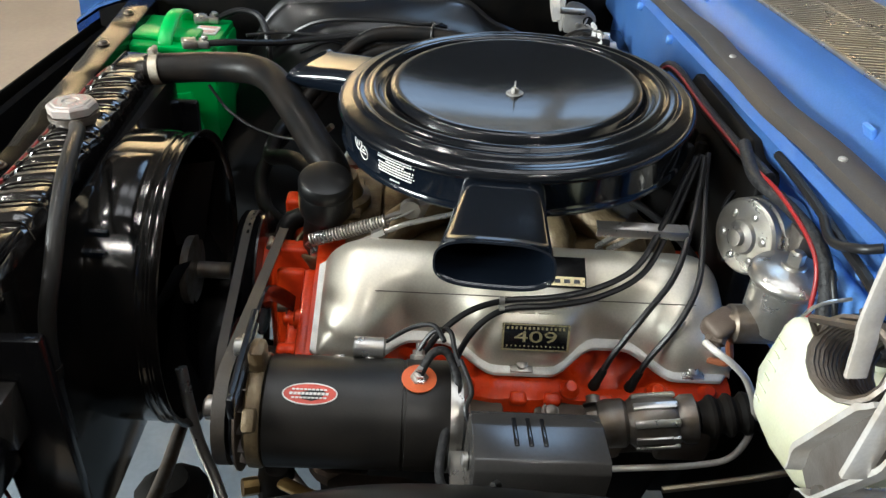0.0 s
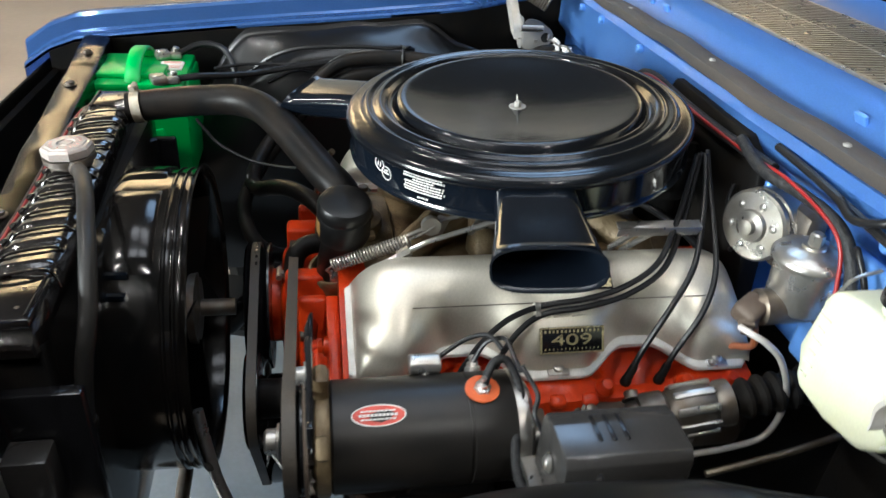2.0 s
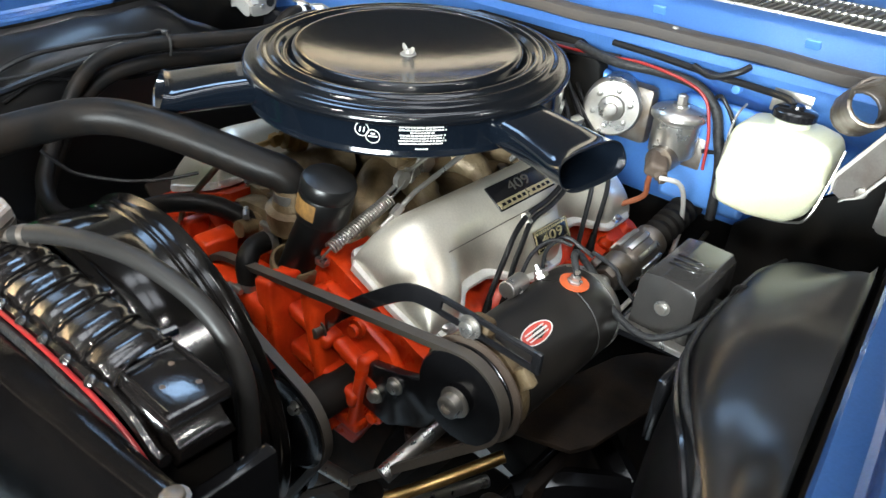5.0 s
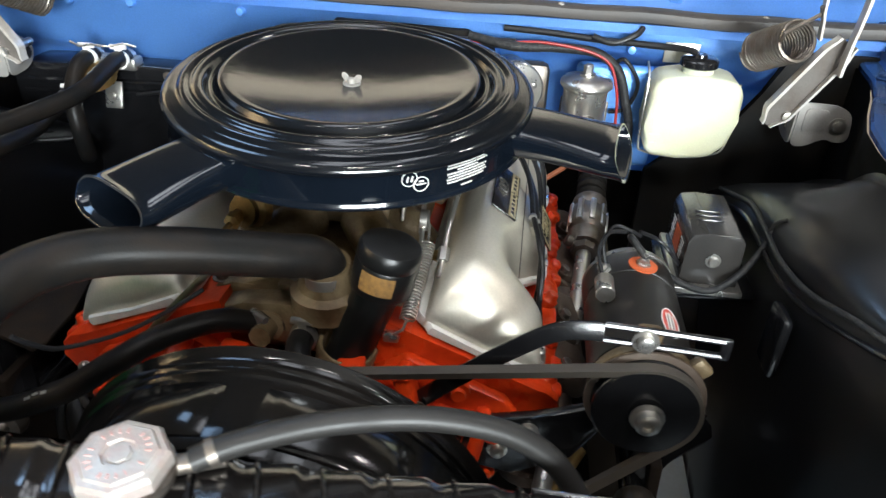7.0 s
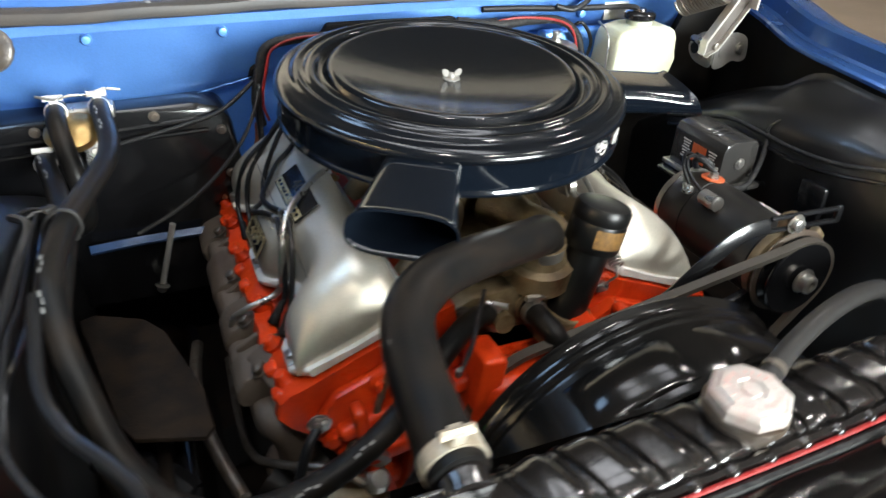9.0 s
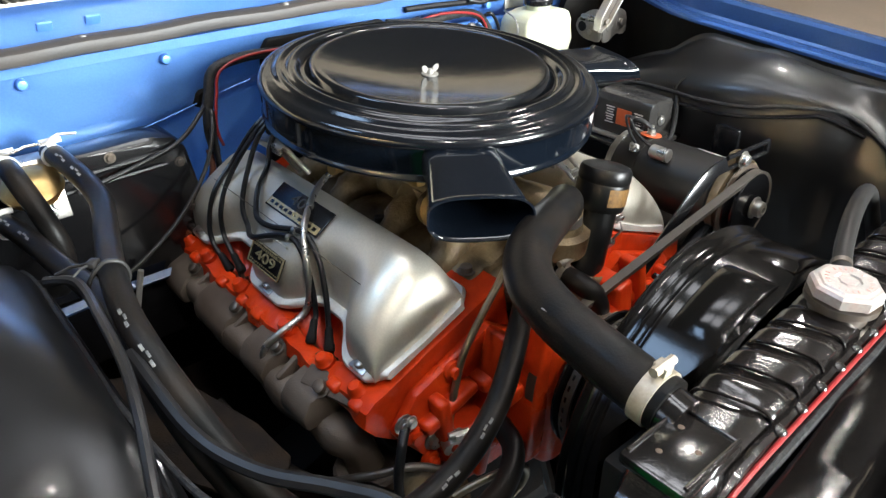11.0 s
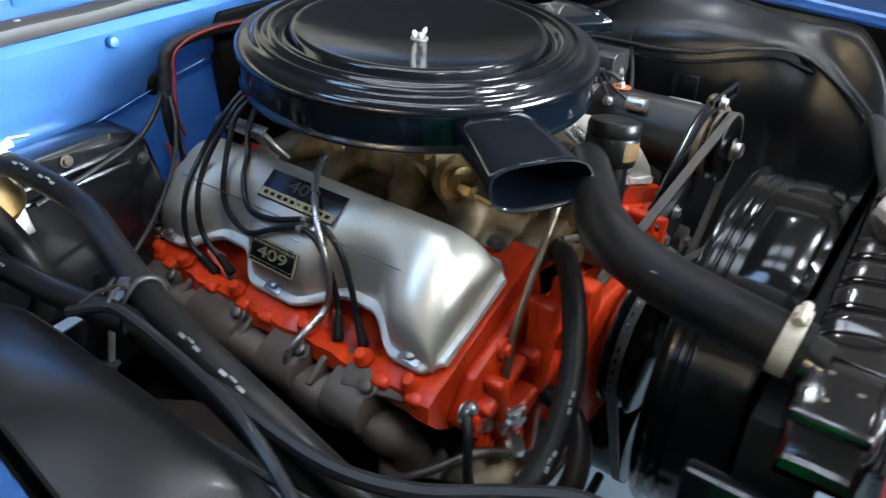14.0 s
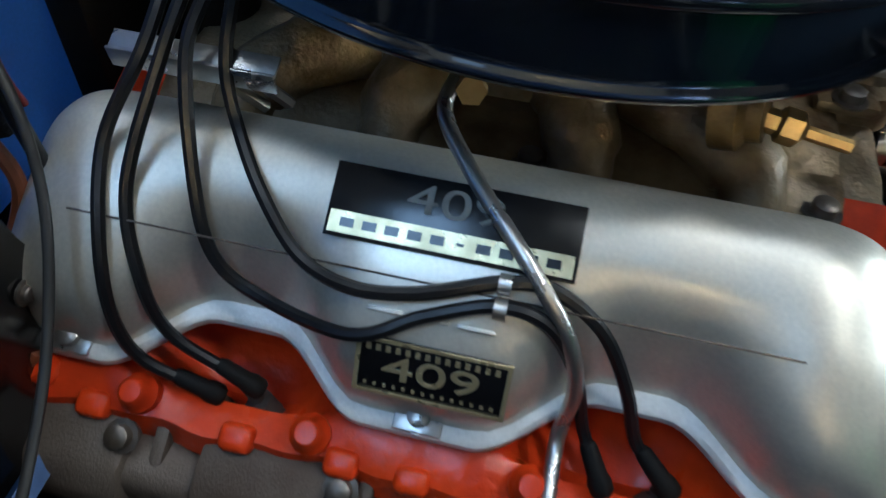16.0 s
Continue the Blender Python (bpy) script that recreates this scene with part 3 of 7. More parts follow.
box(bm, (0, 0.02, 0.235), (0.8, 0.16, 0.05), bevel=0.01)
for side in (1, -1):
    box(bm, (side * 0.375, 0.02, 0.31), (0.07, 0.15, 0.14), bevel=0.01)
part("crossmember", bm, DULL, car)

# added dark shade sheet and linkage on the passenger side, below the exhaust
bm = bmesh.new()
grid(bm, [[(x, y, 0.44 + 0.10 * smooth01((-x - 0.36) / 0.10) + 0.006 * noise.noise((x * 14, y * 14, 2))) for y in (-0.30, -0.24, -0.14, -0.04, 0.06, 0.16, 0.26, 0.36, 0.46)] for x in (-0.50, -0.46, -0.42, -0.38, -0.34, -0.29, -0.24, -0.18, -0.12)])
bmesh.ops.solidify(bm, geom=bm.faces[:], thickness=0.003)
part("shade_sheet", bm, FLAP, car, "added dark sheet standing for shade below the exhaust")


# ---- the engine ----
def flange_z(x):
    return 0.818 - (x - 0.112) * 0.40


LOBE = [(0.131, 0.811), (0.1345, 0.830), (0.142, 0.848), (0.154, 0.8605), (0.170, 0.8665), (0.183, 0.8665), (0.196, 0.8605), (0.210, 0.8515), (0.226, 0.840), (0.2435, 0.823), (0.2545, 0.806), (0.2580, 0.789), (0.2580, 0.773), (0.2560, 0.760)]
DIP = [(0.131, 0.811), (0.1345, 0.830), (0.142, 0.848), (0.154, 0.8605), (0.170, 0.8665), (0.182, 0.8655), (0.194, 0.859), (0.2045, 0.8495), (0.2105, 0.838), (0.2140, 0.826), (0.2160, 0.813), (0.2178, 0.799), (0.2196, 0.786), (0.2215, 0.774)]
Y0, Y1 = -0.230, 0.258


def lobe(y):
    """1 on the lobes of the cover's lower edge, 0 in the two plug recesses."""
    out = 1.0
    for c, w in ((0.113, 0.074), (-0.099, 0.078)):
        out = min(out, smooth01((abs(y - c) - 0.016) / (w - 0.016)))
    return out


def flange_out(y):
    return lerp(0.2290, 0.2630, lobe(y))


def end_height(y):
    """How far the cover has risen from its flange at its ends."""
    a = (y - Y0 - 0.007) / 0.070
    b = (Y1 - 0.007 - y) / 0.062
    f = lambda t: 1.0 if t >= 1 else (1 - (1 - t) ** 2.6) ** 0.46 if t > 0 else 0.0
    return f(a) * f(b)


def head(side):
    name = "valve_cover"
    label = "silver painted valve cover with scalloped edge, on the orange cylinder head"
    vc = thing(name, (side * 0.19, 0, 0.80), label, "valve cover", "valve covers")
    ys = [Y0 + 0.007 + (Y1 - Y0 - 0.014) * (0.5 - 0.5 * math.cos(math.pi * j / 70)) for j in range(71)]
    rows = []
    for y in ys:
        L, e = lobe(y), end_height(y)
        pts = spline([(lerp(b[0], a[0], L), y, lerp(b[1], a[1], L)) for a, b in zip(LOBE, DIP)], 4)
        row = []
        for p in pts:
            zf = flange_z(p.x)
            row.append((side * p.x, y, zf + (p.z - zf) * e))
        rows.append(row)
    bm = bmesh.new()
    vs = grid(bm, rows)
    body = part("shell", bm, SILVER, vc, angle=70)
    # flange: a rolled lip that follows the edge
    bm = bmesh.new()
    rows = []
    for j in range(81):
        y = Y0 + (Y1 - Y0) * j / 80
        pull = 0.018 * (smooth01((Y0 + 0.02 - y) / 0.02) + smooth01((y - Y1 + 0.02) / 0.02))
        xo = flange_out(y) - pull
        xi = 0.121 + pull
        t = 0.0055
        nx, nz = 0.355, 0.935
        def on(x, h):
            return (side * (x + nx * h), y, flange_z(x) + nz * h)
        rows.append([on(xi, -0.004), on(xi, 0.003), on(xi + 0.002, t), on((xi + xo) / 2, t - 0.003), on(xo - 0.003, t), on(xo, t - 0.002), on(xo + 0.001, -0.001), on(xo - 0.001, -0.005)])
    vs = grid(bm, rows, close=True)
    bm.faces.new(vs[0])
    bm.faces.new(vs[-1][::-1])
    part("flange", bm, RIM, vc, "bare metal edge flange")
    for y in (-0.195, 0.008, 0.206):
        x = flange_out(y) - 0.009
        bm = bmesh.new()
        hexbolt(bm, (side * (x + 0.002), y, flange_z(x) + 0.004), (side * 0.355, 0, 0.935), 0.0062, 0.007)
        box(bm, (side * (x + 0.001), y, flange_z(x) + 0.0055), (0.020, 0.026, 0.003), pose(0, 0, 0, 0, side * 20.8), bevel=0.001)
        part("bolt", bm, STEEL, vc)
    for y in (-0.10, 0.11):
        bm = bmesh.new()
        hexbolt(bm, (side * 0.126, y, flange_z(0.126) + 0.005), (side * 0.355, 0, 0.935), 0.006, 0.007)
        part("bolt", bm, BRASS, vc)
    # badges
    up = Vector((side * -0.031, 0, 0.021))
    along = Vector((0, side, 0))
    def badge(at, w, h, up, lift, big):
        m = frame_on(at, along, up)
        n = Vector((m[0][2], m[1][2], m[2][2])) * lift
        m = Matrix.Translation(n) @ m
        bm = bmesh.new()
        box(bm, (0, 0, 0), (w, h, 0.0024), bevel=0.0006)
        bm.transform(m)
        plate = part("badge", bm, BADGEBLK, vc, "black badge with gold writing")
        bm = bmesh.new()
        if big:
            box(bm, (0, -h * 0.30, 0.0010), (w * 0.97, h * 0.29, 0.0015))
            bm.transform(m)
            part("band", bm, GOLD, plate)
            bm = bmesh.new()
            for i in range(10):
                cx = -w * 0.41 + i * w * 0.091
                box(bm, (cx, -h * 0.30, 0.0018), (w * (0.03 if i == 5 else 0.056), h * (0.04 if i == 5 else 0.12), 0.0008))
            bm.transform(m)
            part("lettering", bm, BADGEBLK, plate, "illegible lettering as plain bars")
            part("number", words("409", h * 0.56, m @ Matrix.Translation((0.0, h * 0.17, 0.0013)) @ Matrix.Diagonal((1.55, 1, 1, 1))), DIMPRINT, plate)
        else:
            for dx, dy, sx, sy in ((0, h * 0.47, w, h * 0.05), (0, -h * 0.47, w, h * 0.05), (-w * 0.485, 0, w * 0.03, h), (w * 0.485, 0, w * 0.03, h)):
                box(bm, (dx, dy, 0.0008), (sx, sy, 0.0024))
            bm.transform(m)
            part("border", bm, GOLD, plate)
            bm = bmesh.new()
            for i in range(14):
                box(bm, (-w * 0.42 + i * w * 0.064, h * 0.34, 0.0014), (w * 0.03, h * 0.10, 0.0012))
                box(bm, (-w * 0.42 + i * w * 0.064, -h * 0.33, 0.0014), (w * 0.02, h * 0.05, 0.0008))
            bm.transform(m)
            part("lettering", bm, GOLD, plate, "illegible lettering as plain bars")
            part("number", words("409", h * 0.60, m @ Matrix.Translation((0.0, 0.0, 0.0015)) @ Matrix.Diagonal((1.8, 1, 1, 1))), GOLD, plate)
    badge((side * 0.2005, 0.014 if side > 0 else 0.007, 0.8575), 0.122, 0.037, up, 0.0012, True)
    badge((side * 0.2545, 0.018 if side > 0 else 0.003, 0.8075), 0.075, 0.030, Vector((side * -0.0155, 0, 0.030)), 0.0022, False)
    # raised crease along the shoulder
    bm = bmesh.new()
    sweep(bm, [(side * 0.2265, -0.16 + 0.36 * i / 20, 0.8397) for i in range(21)], 0.0006, 6)
    part("crease", bm, DARKSTEEL, vc, "thin dark seam line")
    for dy in (-0.022, 0.0, 0.022):
        bm = bmesh.new()
        box(bm, (side * 0.2385, dy + 0.008, 0.8280), (0.002, 0.018, 0.008), pose(0, 0, 0, 0, side * 40), bevel=0.0008)
        part("pad", bm, SILVER, vc)
    return vc


covers = [head(1), head(-1)]


def engine():
    eng = thing("engine_block", (0, 0, 0.5), "orange painted engine block and cylinder heads", "engine")
    for side in (1, -1):
        bm = bmesh.new()
        rows = []
        for j in range(61):
            y = -0.236 + 0.49 * j / 60
            bump = 0.003 * math.sin(y * 90) * math.sin(y * 37)
            prof = [(0.085, 0.820), (0.112, 0.810), (0.200, 0.775), (0.212, 0.769), (0.224, 0.764), (0.240, 0.757), (0.252, 0.752), (0.258, 0.750), (0.267 + bump, 0.747), (0.279 + bump, 0.737), (0.282 + bump, 0.718), (0.270, 0.700), (0.248, 0.682), (0.17, 0.636), (0.06, 0.69)]
            dipin = 1 - lobe(y)
            row = []
            for k, (x, z) in enumerate(prof):
                z -= dipin * (0, 0, 0.004, 0.034, 0.042, 0.044, 0.034, 0.014, 0.010, 0, 0, 0, 0, 0, 0)[k]
                row.append((side * x, y, z))
            rows.append(row)
        vs = grid(bm, rows, close=True)
        bm.faces.new(vs[0])
        bm.faces.new(vs[-1][::-1])
        hd = part("cylinder_head", bm, RED, eng, "orange painted cylinder head")
        # bolt bosses and square lugs along the outer edge
        for y in (0.225, 0.165, 0.065, -0.055, -0.140, -0.205):
            bm = bmesh.new()
            lathe(bm, [(0.0115, -0.014), (0.0115, 0.000), (0.0085, 0.003), (0.0080, 0.008), (0.006, 0.010), (0, 0.0105)], (side * 0.270, y, 0.746), (side * 0.42, 0, 0.91), 12)
            part("boss", bm, RED, hd)
        for y in (-0.215, -0.172, 0.006, 0.045, 0.105, 0.19):
            bm = bmesh.new()
            box(bm, (side * 0.277, y, 0.735), (0.016, 0.020, 0.014), pose(0, 0, 0, 0, side * 25), bevel=0.005, seg=3)
            part("lug", bm, RED, hd)
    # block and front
    # near black instead of orange: the shade down here is in the colour
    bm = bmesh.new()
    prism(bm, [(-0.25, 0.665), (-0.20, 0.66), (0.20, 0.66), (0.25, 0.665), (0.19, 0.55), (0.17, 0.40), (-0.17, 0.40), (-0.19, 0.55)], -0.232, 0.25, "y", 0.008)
    part("crankcase", bm, FLAP, eng, "lower crankcase with the bay's shade put into its colour")
    bm = bmesh.new()
    prism(bm, [(-0.255, 0.700), (-0.225, 0.742), (-0.118, 0.785), (-0.06, 0.742), (0.06, 0.742), (0.118, 0.785), (0.225, 0.742), (0.255, 0.700), (0.215, 0.645), (0.17, 0.56), (-0.17, 0.56), (-0.215, 0.645)], -0.252, -0.236, "y", 0.004)
    part("front_face", bm, RED, eng)
    bm = bmesh.new()
    box(bm, (0, -0.280, 0.660), (0.150, 0.060, 0.190), bevel=0.020, seg=3)
    lathe(bm, [(0.052, 0), (0.052, 0.022), (0.040, 0.030), (0.030, 0.055), (0.0, 0.055)], (0, -0.300, 0.690), (0, -1, 0), 24)
    pump = part("water_pump", bm, RED, eng, "orange painted water pump and timing cover")
    for side in (1, -1):
        # cast ribs that leave deep pockets between them
        for (x0, z0), (x1, z1), w, d in (((0.062, 0.785), (0.088, 0.590), 0.030, 0.052), ((0.118, 0.785), (0.158, 0.600), 0.017, 0.036), ((0.205, 0.735), (0.188, 0.620), 0.016, 0.026)):
            bm = bmesh.new()
            ln = math.hypot(x1 - x0, z1 - z0)
            box(bm, (side * (x0 + x1) / 2, -0.250 - d / 2, (z0 + z1) / 2), (w, d, ln), pose(0, 0, 0, 0, side * math.degrees(math.atan2(x0 - x1, z0 - z1)), 0), bevel=0.006, seg=3)
            part("rib", bm, RED, pump)
        for x0, x1, z0, z1, w, d in ((0.07, 0.150, 0.742, 0.722, 0.018, 0.030), (0.085, 0.200, 0.690, 0.668, 0.022, 0.034), (0.09, 0.20, 0.632, 0.622, 0.020, 0.028), (0.15, 0.225, 0.725, 0.698, 0.016, 0.022)):
            bm = bmesh.new()
            ln = math.hypot(x1 - x0, z1 - z0)
            box(bm, (side * (x0 + x1) / 2, -0.248 - d / 2, (z0 + z1) / 2), (ln, d, w), pose(0, 0, 0, 0, side * -math.degrees(math.atan2(z1 - z0, x1 - x0)), 0), bevel=0.006, seg=3)
            part("rib", bm, RED, pump)
        for k, (x, z) in enumerate(((0.176, 0.752), (0.232, 0.690), (0.130, 0.655), (0.21, 0.64))):
            bm = bmesh.new()
            lathe(bm, [(0.012, 0), (0.012, 0.006), (0.008, 0.008), (0.0075, 0.013), (0, 0.014)], (side * x, -0.250, z), (0, -1, 0), 12)
            part("boss", bm, RED, pump)
    # bare patch with tan gaskets
    for bx, bz in ((0.205, 0.665), (0.245, 0.715), (-0.205, 0.665), (-0.245, 0.715)):
        bm = bmesh.new()
        hexbolt(bm, (bx, -0.252, bz), (0, -1, 0), 0.0082, 0.008)
        part("bolt", bm, STEEL, eng)
    for side in (1, -1):
        bm = bmesh.new()
        box(bm, (side * 0.27, 0.02, 0.44), (0.24, 0.09, 0.05), pose(0, 0, 0, 0, side * 18), bevel=0.01)
        part("engine_mount", bm, DULL, eng)
    bm = bmesh.new()
    box(bm, (0, 0.02, 0.33), (0.26, 0.42, 0.14), bevel=0.03)
    part("oil_pan", bm, DULL, eng)
    bm = bmesh.new()
    lathe(bm, [(0.15, 0), (0.20, 0.03), (0.19, 0.10), (0.12, 0.40), (0.10, 0.6)], (0, 0.25, 0.55), (0, 1, -0.05), 24)
    part("bell_housing", bm, DULL, eng)
    return eng


eng = engine()


def intake():
    th = thing("intake_manifold", (0, 0, 0.80), "stained tan aluminium intake manifold in the engine valley", "intake manifold")
    bm = bmesh.new()
    prism(bm, [(-0.108, 0.812), (-0.085, 0.824), (0.085, 0.824), (0.108, 0.812), (0.10, 0.74), (-0.10, 0.74)], -0.205, 0.225, "y", 0.006)
    part("valley", bm, CASTING, th)
    for side in (1, -1):
        for y0, y1 in ((-0.150, -0.07), (-0.05, -0.025), (0.07, 0.045), (0.165, 0.09)):
            bm = bmesh.new()
            sweep(bm, spline([(side * 0.108, y0, 0.806), (side * 0.088, y0 * 0.97, 0.826), (side * 0.055, (y0 + y1) / 2, 0.838), (side * 0.03, y1, 0.842)], 5), [0.020] * 5 + [0.024] * 5 + [0.027] * 6, 12)
            part("runner", bm, CASTING, th)
    bm = bmesh.new()
    box(bm, (0, 0.01, 0.846), (0.13, 0.15, 0.034), bevel=0.008)
    part("plenum", bm, CASTING, th)
    # front water crossover with its outlets
    bm = bmesh.new()
    prism(bm, [(-0.094, 0.786), (-0.090, 0.808), (-0.062, 0.818), (-0.012, 0.822), (0.014, 0.806), (0.026, 0.790), (0.080, 0.788), (0.104, 0.806), (0.114, 0.796), (0.098, 0.770), (0.067, 0.752), (0.030, 0.760), (-0.020, 0.772), (-0.062, 0.776)], -0.232, -0.200, "y", 0.005)
    part("crossover", bm, CASTING, th)
    bm = bmesh.new()
    prism(bm, [(-0.085, 0.780), (-0.080, 0.822), (-0.040, 0.834), (0.050, 0.836), (0.080, 0.822), (0.090, 0.780)], -0.204, -0.160, "y", 0.008)
    part("water_jacket", bm, CASTING, th)
    bm = bmesh.new()
    lathe(bm, [(0.040, -0.02), (0.040, 0.006), (0.031, 0.010), (0.028, 0.020), (0.026, 0.036)], (0.028, -0.215, 0.836), (0, -0.12, 1), 24)
    box(bm, (0.024, -0.206, 0.838), (0.096, 0.040, 0.010), bevel=0.0045)
    part("thermostat_housing", bm, CASTING, th)
    for x, y, z in ((-0.018, -0.206, 0.842), (0.066, -0.204, 0.842), (-0.074, -0.232, 0.800), (-0.10, -0.19, 0.818), (0.1, -0.06, 0.815), (-0.1, -0.02, 0.815), (0.098, 0.12, 0.815), (-0.098, 0.16, 0.815)):
        bm = bmesh.new()
        hexbolt(bm, (x, y, z), (0, -1, 0.1) if y < -0.225 else (0, 0, 1), 0.0075, 0.008)
        part("bolt", bm, DARKSTEEL, th)
    for x, z, ln in ((-0.034, 0.794, 0.030), (0.009, 0.792, 0.026)):
        bm = bmesh.new()
        lathe(bm, [(0.0175, -0.004), (0.0175, 0.005), (0.0115, 0.007), (0.0115, ln), (0.0, ln)], (x, -0.231, z), (0, -1, 0.1), 18)
        part("nipple", bm, CASTING, th)
    bm = bmesh.new()
    lathe(bm, [(0.030, -0.03), (0.0325, 0.004), (0.0325, 0.011), (0.0305, 0.0135), (0.0275, 0.0135), (0.0262, 0.011), (0.0255, -0.01)], (0.052, -0.240, 0.774), (0.22, -0.10, 0.95), 24)
    part("filler_boss", bm, CASTING, th, "open cast ring round the oil filler tube")
    return th


intake()


def carburettor():
    th = thing("carburetor", (0, 0, 0.865), "gold tinted four barrel carburetor under the air cleaner", "carburetor")
    bm = bmesh.new()
    box(bm, (0, 0.0, 0.872), (0.125, 0.155, 0.022), bevel=0.004)
    part("throttle_body", bm, CASTING, th)
    bm = bmesh.new()
    box(bm, (0, 0.0, 0.898), (0.110, 0.140, 0.036), bevel=0.007)
    part("main_body", bm, GOLDCAST, th)
    bm = bmesh.new()
    lathe(bm, [(0.072, 0), (0.072, 0.012), (0.062, 0.016), (0.062, 0.025)], (0, 0, 0.912), (0, 0, 1), 28)
    part("air_horn", bm, GOLDCAST, th)
    for x, y in ((0.062, -0.045), (-0.062, -0.045), (0.062, 0.05), (-0.062, 0.05)):
        bm = bmesh.new()
        box(bm, (x, y, 0.893), (0.030, 0.055, 0.040), bevel=0.007)
        hexbolt(bm, (x * 1.24, y - 0.012, 0.90), (math.copysign(1, x), 0, 0), 0.005, 0.004)
        hexbolt(bm, (x * 1.24, y + 0.014, 0.888), (math.copysign(1, x), 0, 0), 0.005, 0.004)
        part("float_bowl", bm, GOLDCAST, th)
    bm = bmesh.new()
    lathe(bm, [(0.024, 0), (0.024, 0.014), (0.018, 0.018), (0.018, 0.026), (0, 0.028)], (-0.085, -0.115, 0.868), (-0.25, -0.9, 0.25), 20)
    part("choke_housing", bm, GOLDCAST, th, "round brass coloured choke housing")
    bm = bmesh.new()
    lathe(bm, [(0.007, 0), (0.007, 0.01), (0.010, 0.012), (0.010, 0.022), (0.004, 0.026), (0.004, 0.05)], (-0.095, -0.135, 0.872), (-0.1, -0.9, -0.1), 6)
    part("fitting", bm, BRASS, th)
    # throttle levers and rods on the driver side
    bm = bmesh.new()
    prism(bm, [(-0.07, 0.845), (-0.05, 0.888), (-0.03, 0.892), (-0.02, 0.86), (-0.04, 0.840)], 0.078, 0.082, "x", 0.001)
    part("lever", bm, STEEL, th)
    bm = bmesh.new()
    prism(bm, [(-0.135, 0.868), (-0.115, 0.892), (-0.10, 0.888), (-0.11, 0.864)], 0.110, 0.113, "x", 0.001)
    lathe(bm, [(0.012, -0.004), (0.012, 0.004)], (0.116, -0.125, 0.880), (1, 0, 0), 16)
    part("lever", bm, STEEL, th)
    bm = bmesh.new()
    sweep(bm, [(0.116, -0.20, 0.838), (0.117, -0.155, 0.866), (0.112, -0.11, 0.885), (0.108, -0.04, 0.90)], 0.0028, 8)
    part("rod", bm, STEEL, th)
    bm = bmesh.new()
    sweep(bm, [(0.142, -0.185, 0.845), (0.143, -0.13, 0.875), (0.15, -0.05, 0.905)], 0.0032, 8)
    lathe(bm, [(0.0065, -0.008), (0.0065, 0.008)], (0.1425, -0.16, 0.859), (0, 0.85, 0.5), 6)
    part("rod", bm, STEEL, th)
    return th


carburettor()

# return spring of the throttle
bm = bmesh.new()
a, b = Vector((0.124, -0.152, 0.866)), Vector((0.118, -0.243, 0.829))
turns = 26
pts = []
ax = (b - a)
u = ax.cross(Vector((0, 0, 1))).normalized()
w = ax.normalized().cross(u)
for i in range(turns * 9 + 1):
    s = i / (turns * 9)
    ang = 2 * math.pi * turns * s
    pts.append(a + ax * s + (u * math.cos(ang) + w * math.sin(ang)) * 0.0075)
sweep(bm, pts, 0.0014, 5)
spring = solo("return_spring", bm, STEEL, "coiled steel throttle return spring", "spring")
bm = bmesh.new()
sweep(bm, [(0.124, -0.152, 0.866), (0.122, -0.13, 0.875), (0.118, -0.118, 0.882)], 0.0016, 6)
part("hook", bm, STEEL, spring)
bm = bmesh.new()
sweep(bm, [(0.118, -0.243, 0.829), (0.114, -0.250, 0.820), (0.104, -0.244, 0.808)], 0.0016, 6)
box(bm, (0.101, -0.240, 0.803), (0.016, 0.012, 0.010), bevel=0.002)
part("hook", bm, STEEL, spring)


# the air cleaner sits level while the engine leans back a little
UP = Vector((0.017, -0.0737, 0.9971)).normalized()
_q = Vector((0, 0, 1)).rotation_difference(UP).to_matrix().to_4x4()
LEVEL = Matrix.Translation((0.0037, 0.0014, 0.9445)) @ _q


def laid(bm):
    bm.transform(LEVEL)
    return bm


def joined(bm, tmp):
    """Moves the mesh tmp into bm."""
    me = bpy.data.meshes.new("tmp")
    tmp.to_mesh(me)
    bm.from_mesh(me)
    bpy.data.meshes.remove(me)
    tmp.free()
    return bm


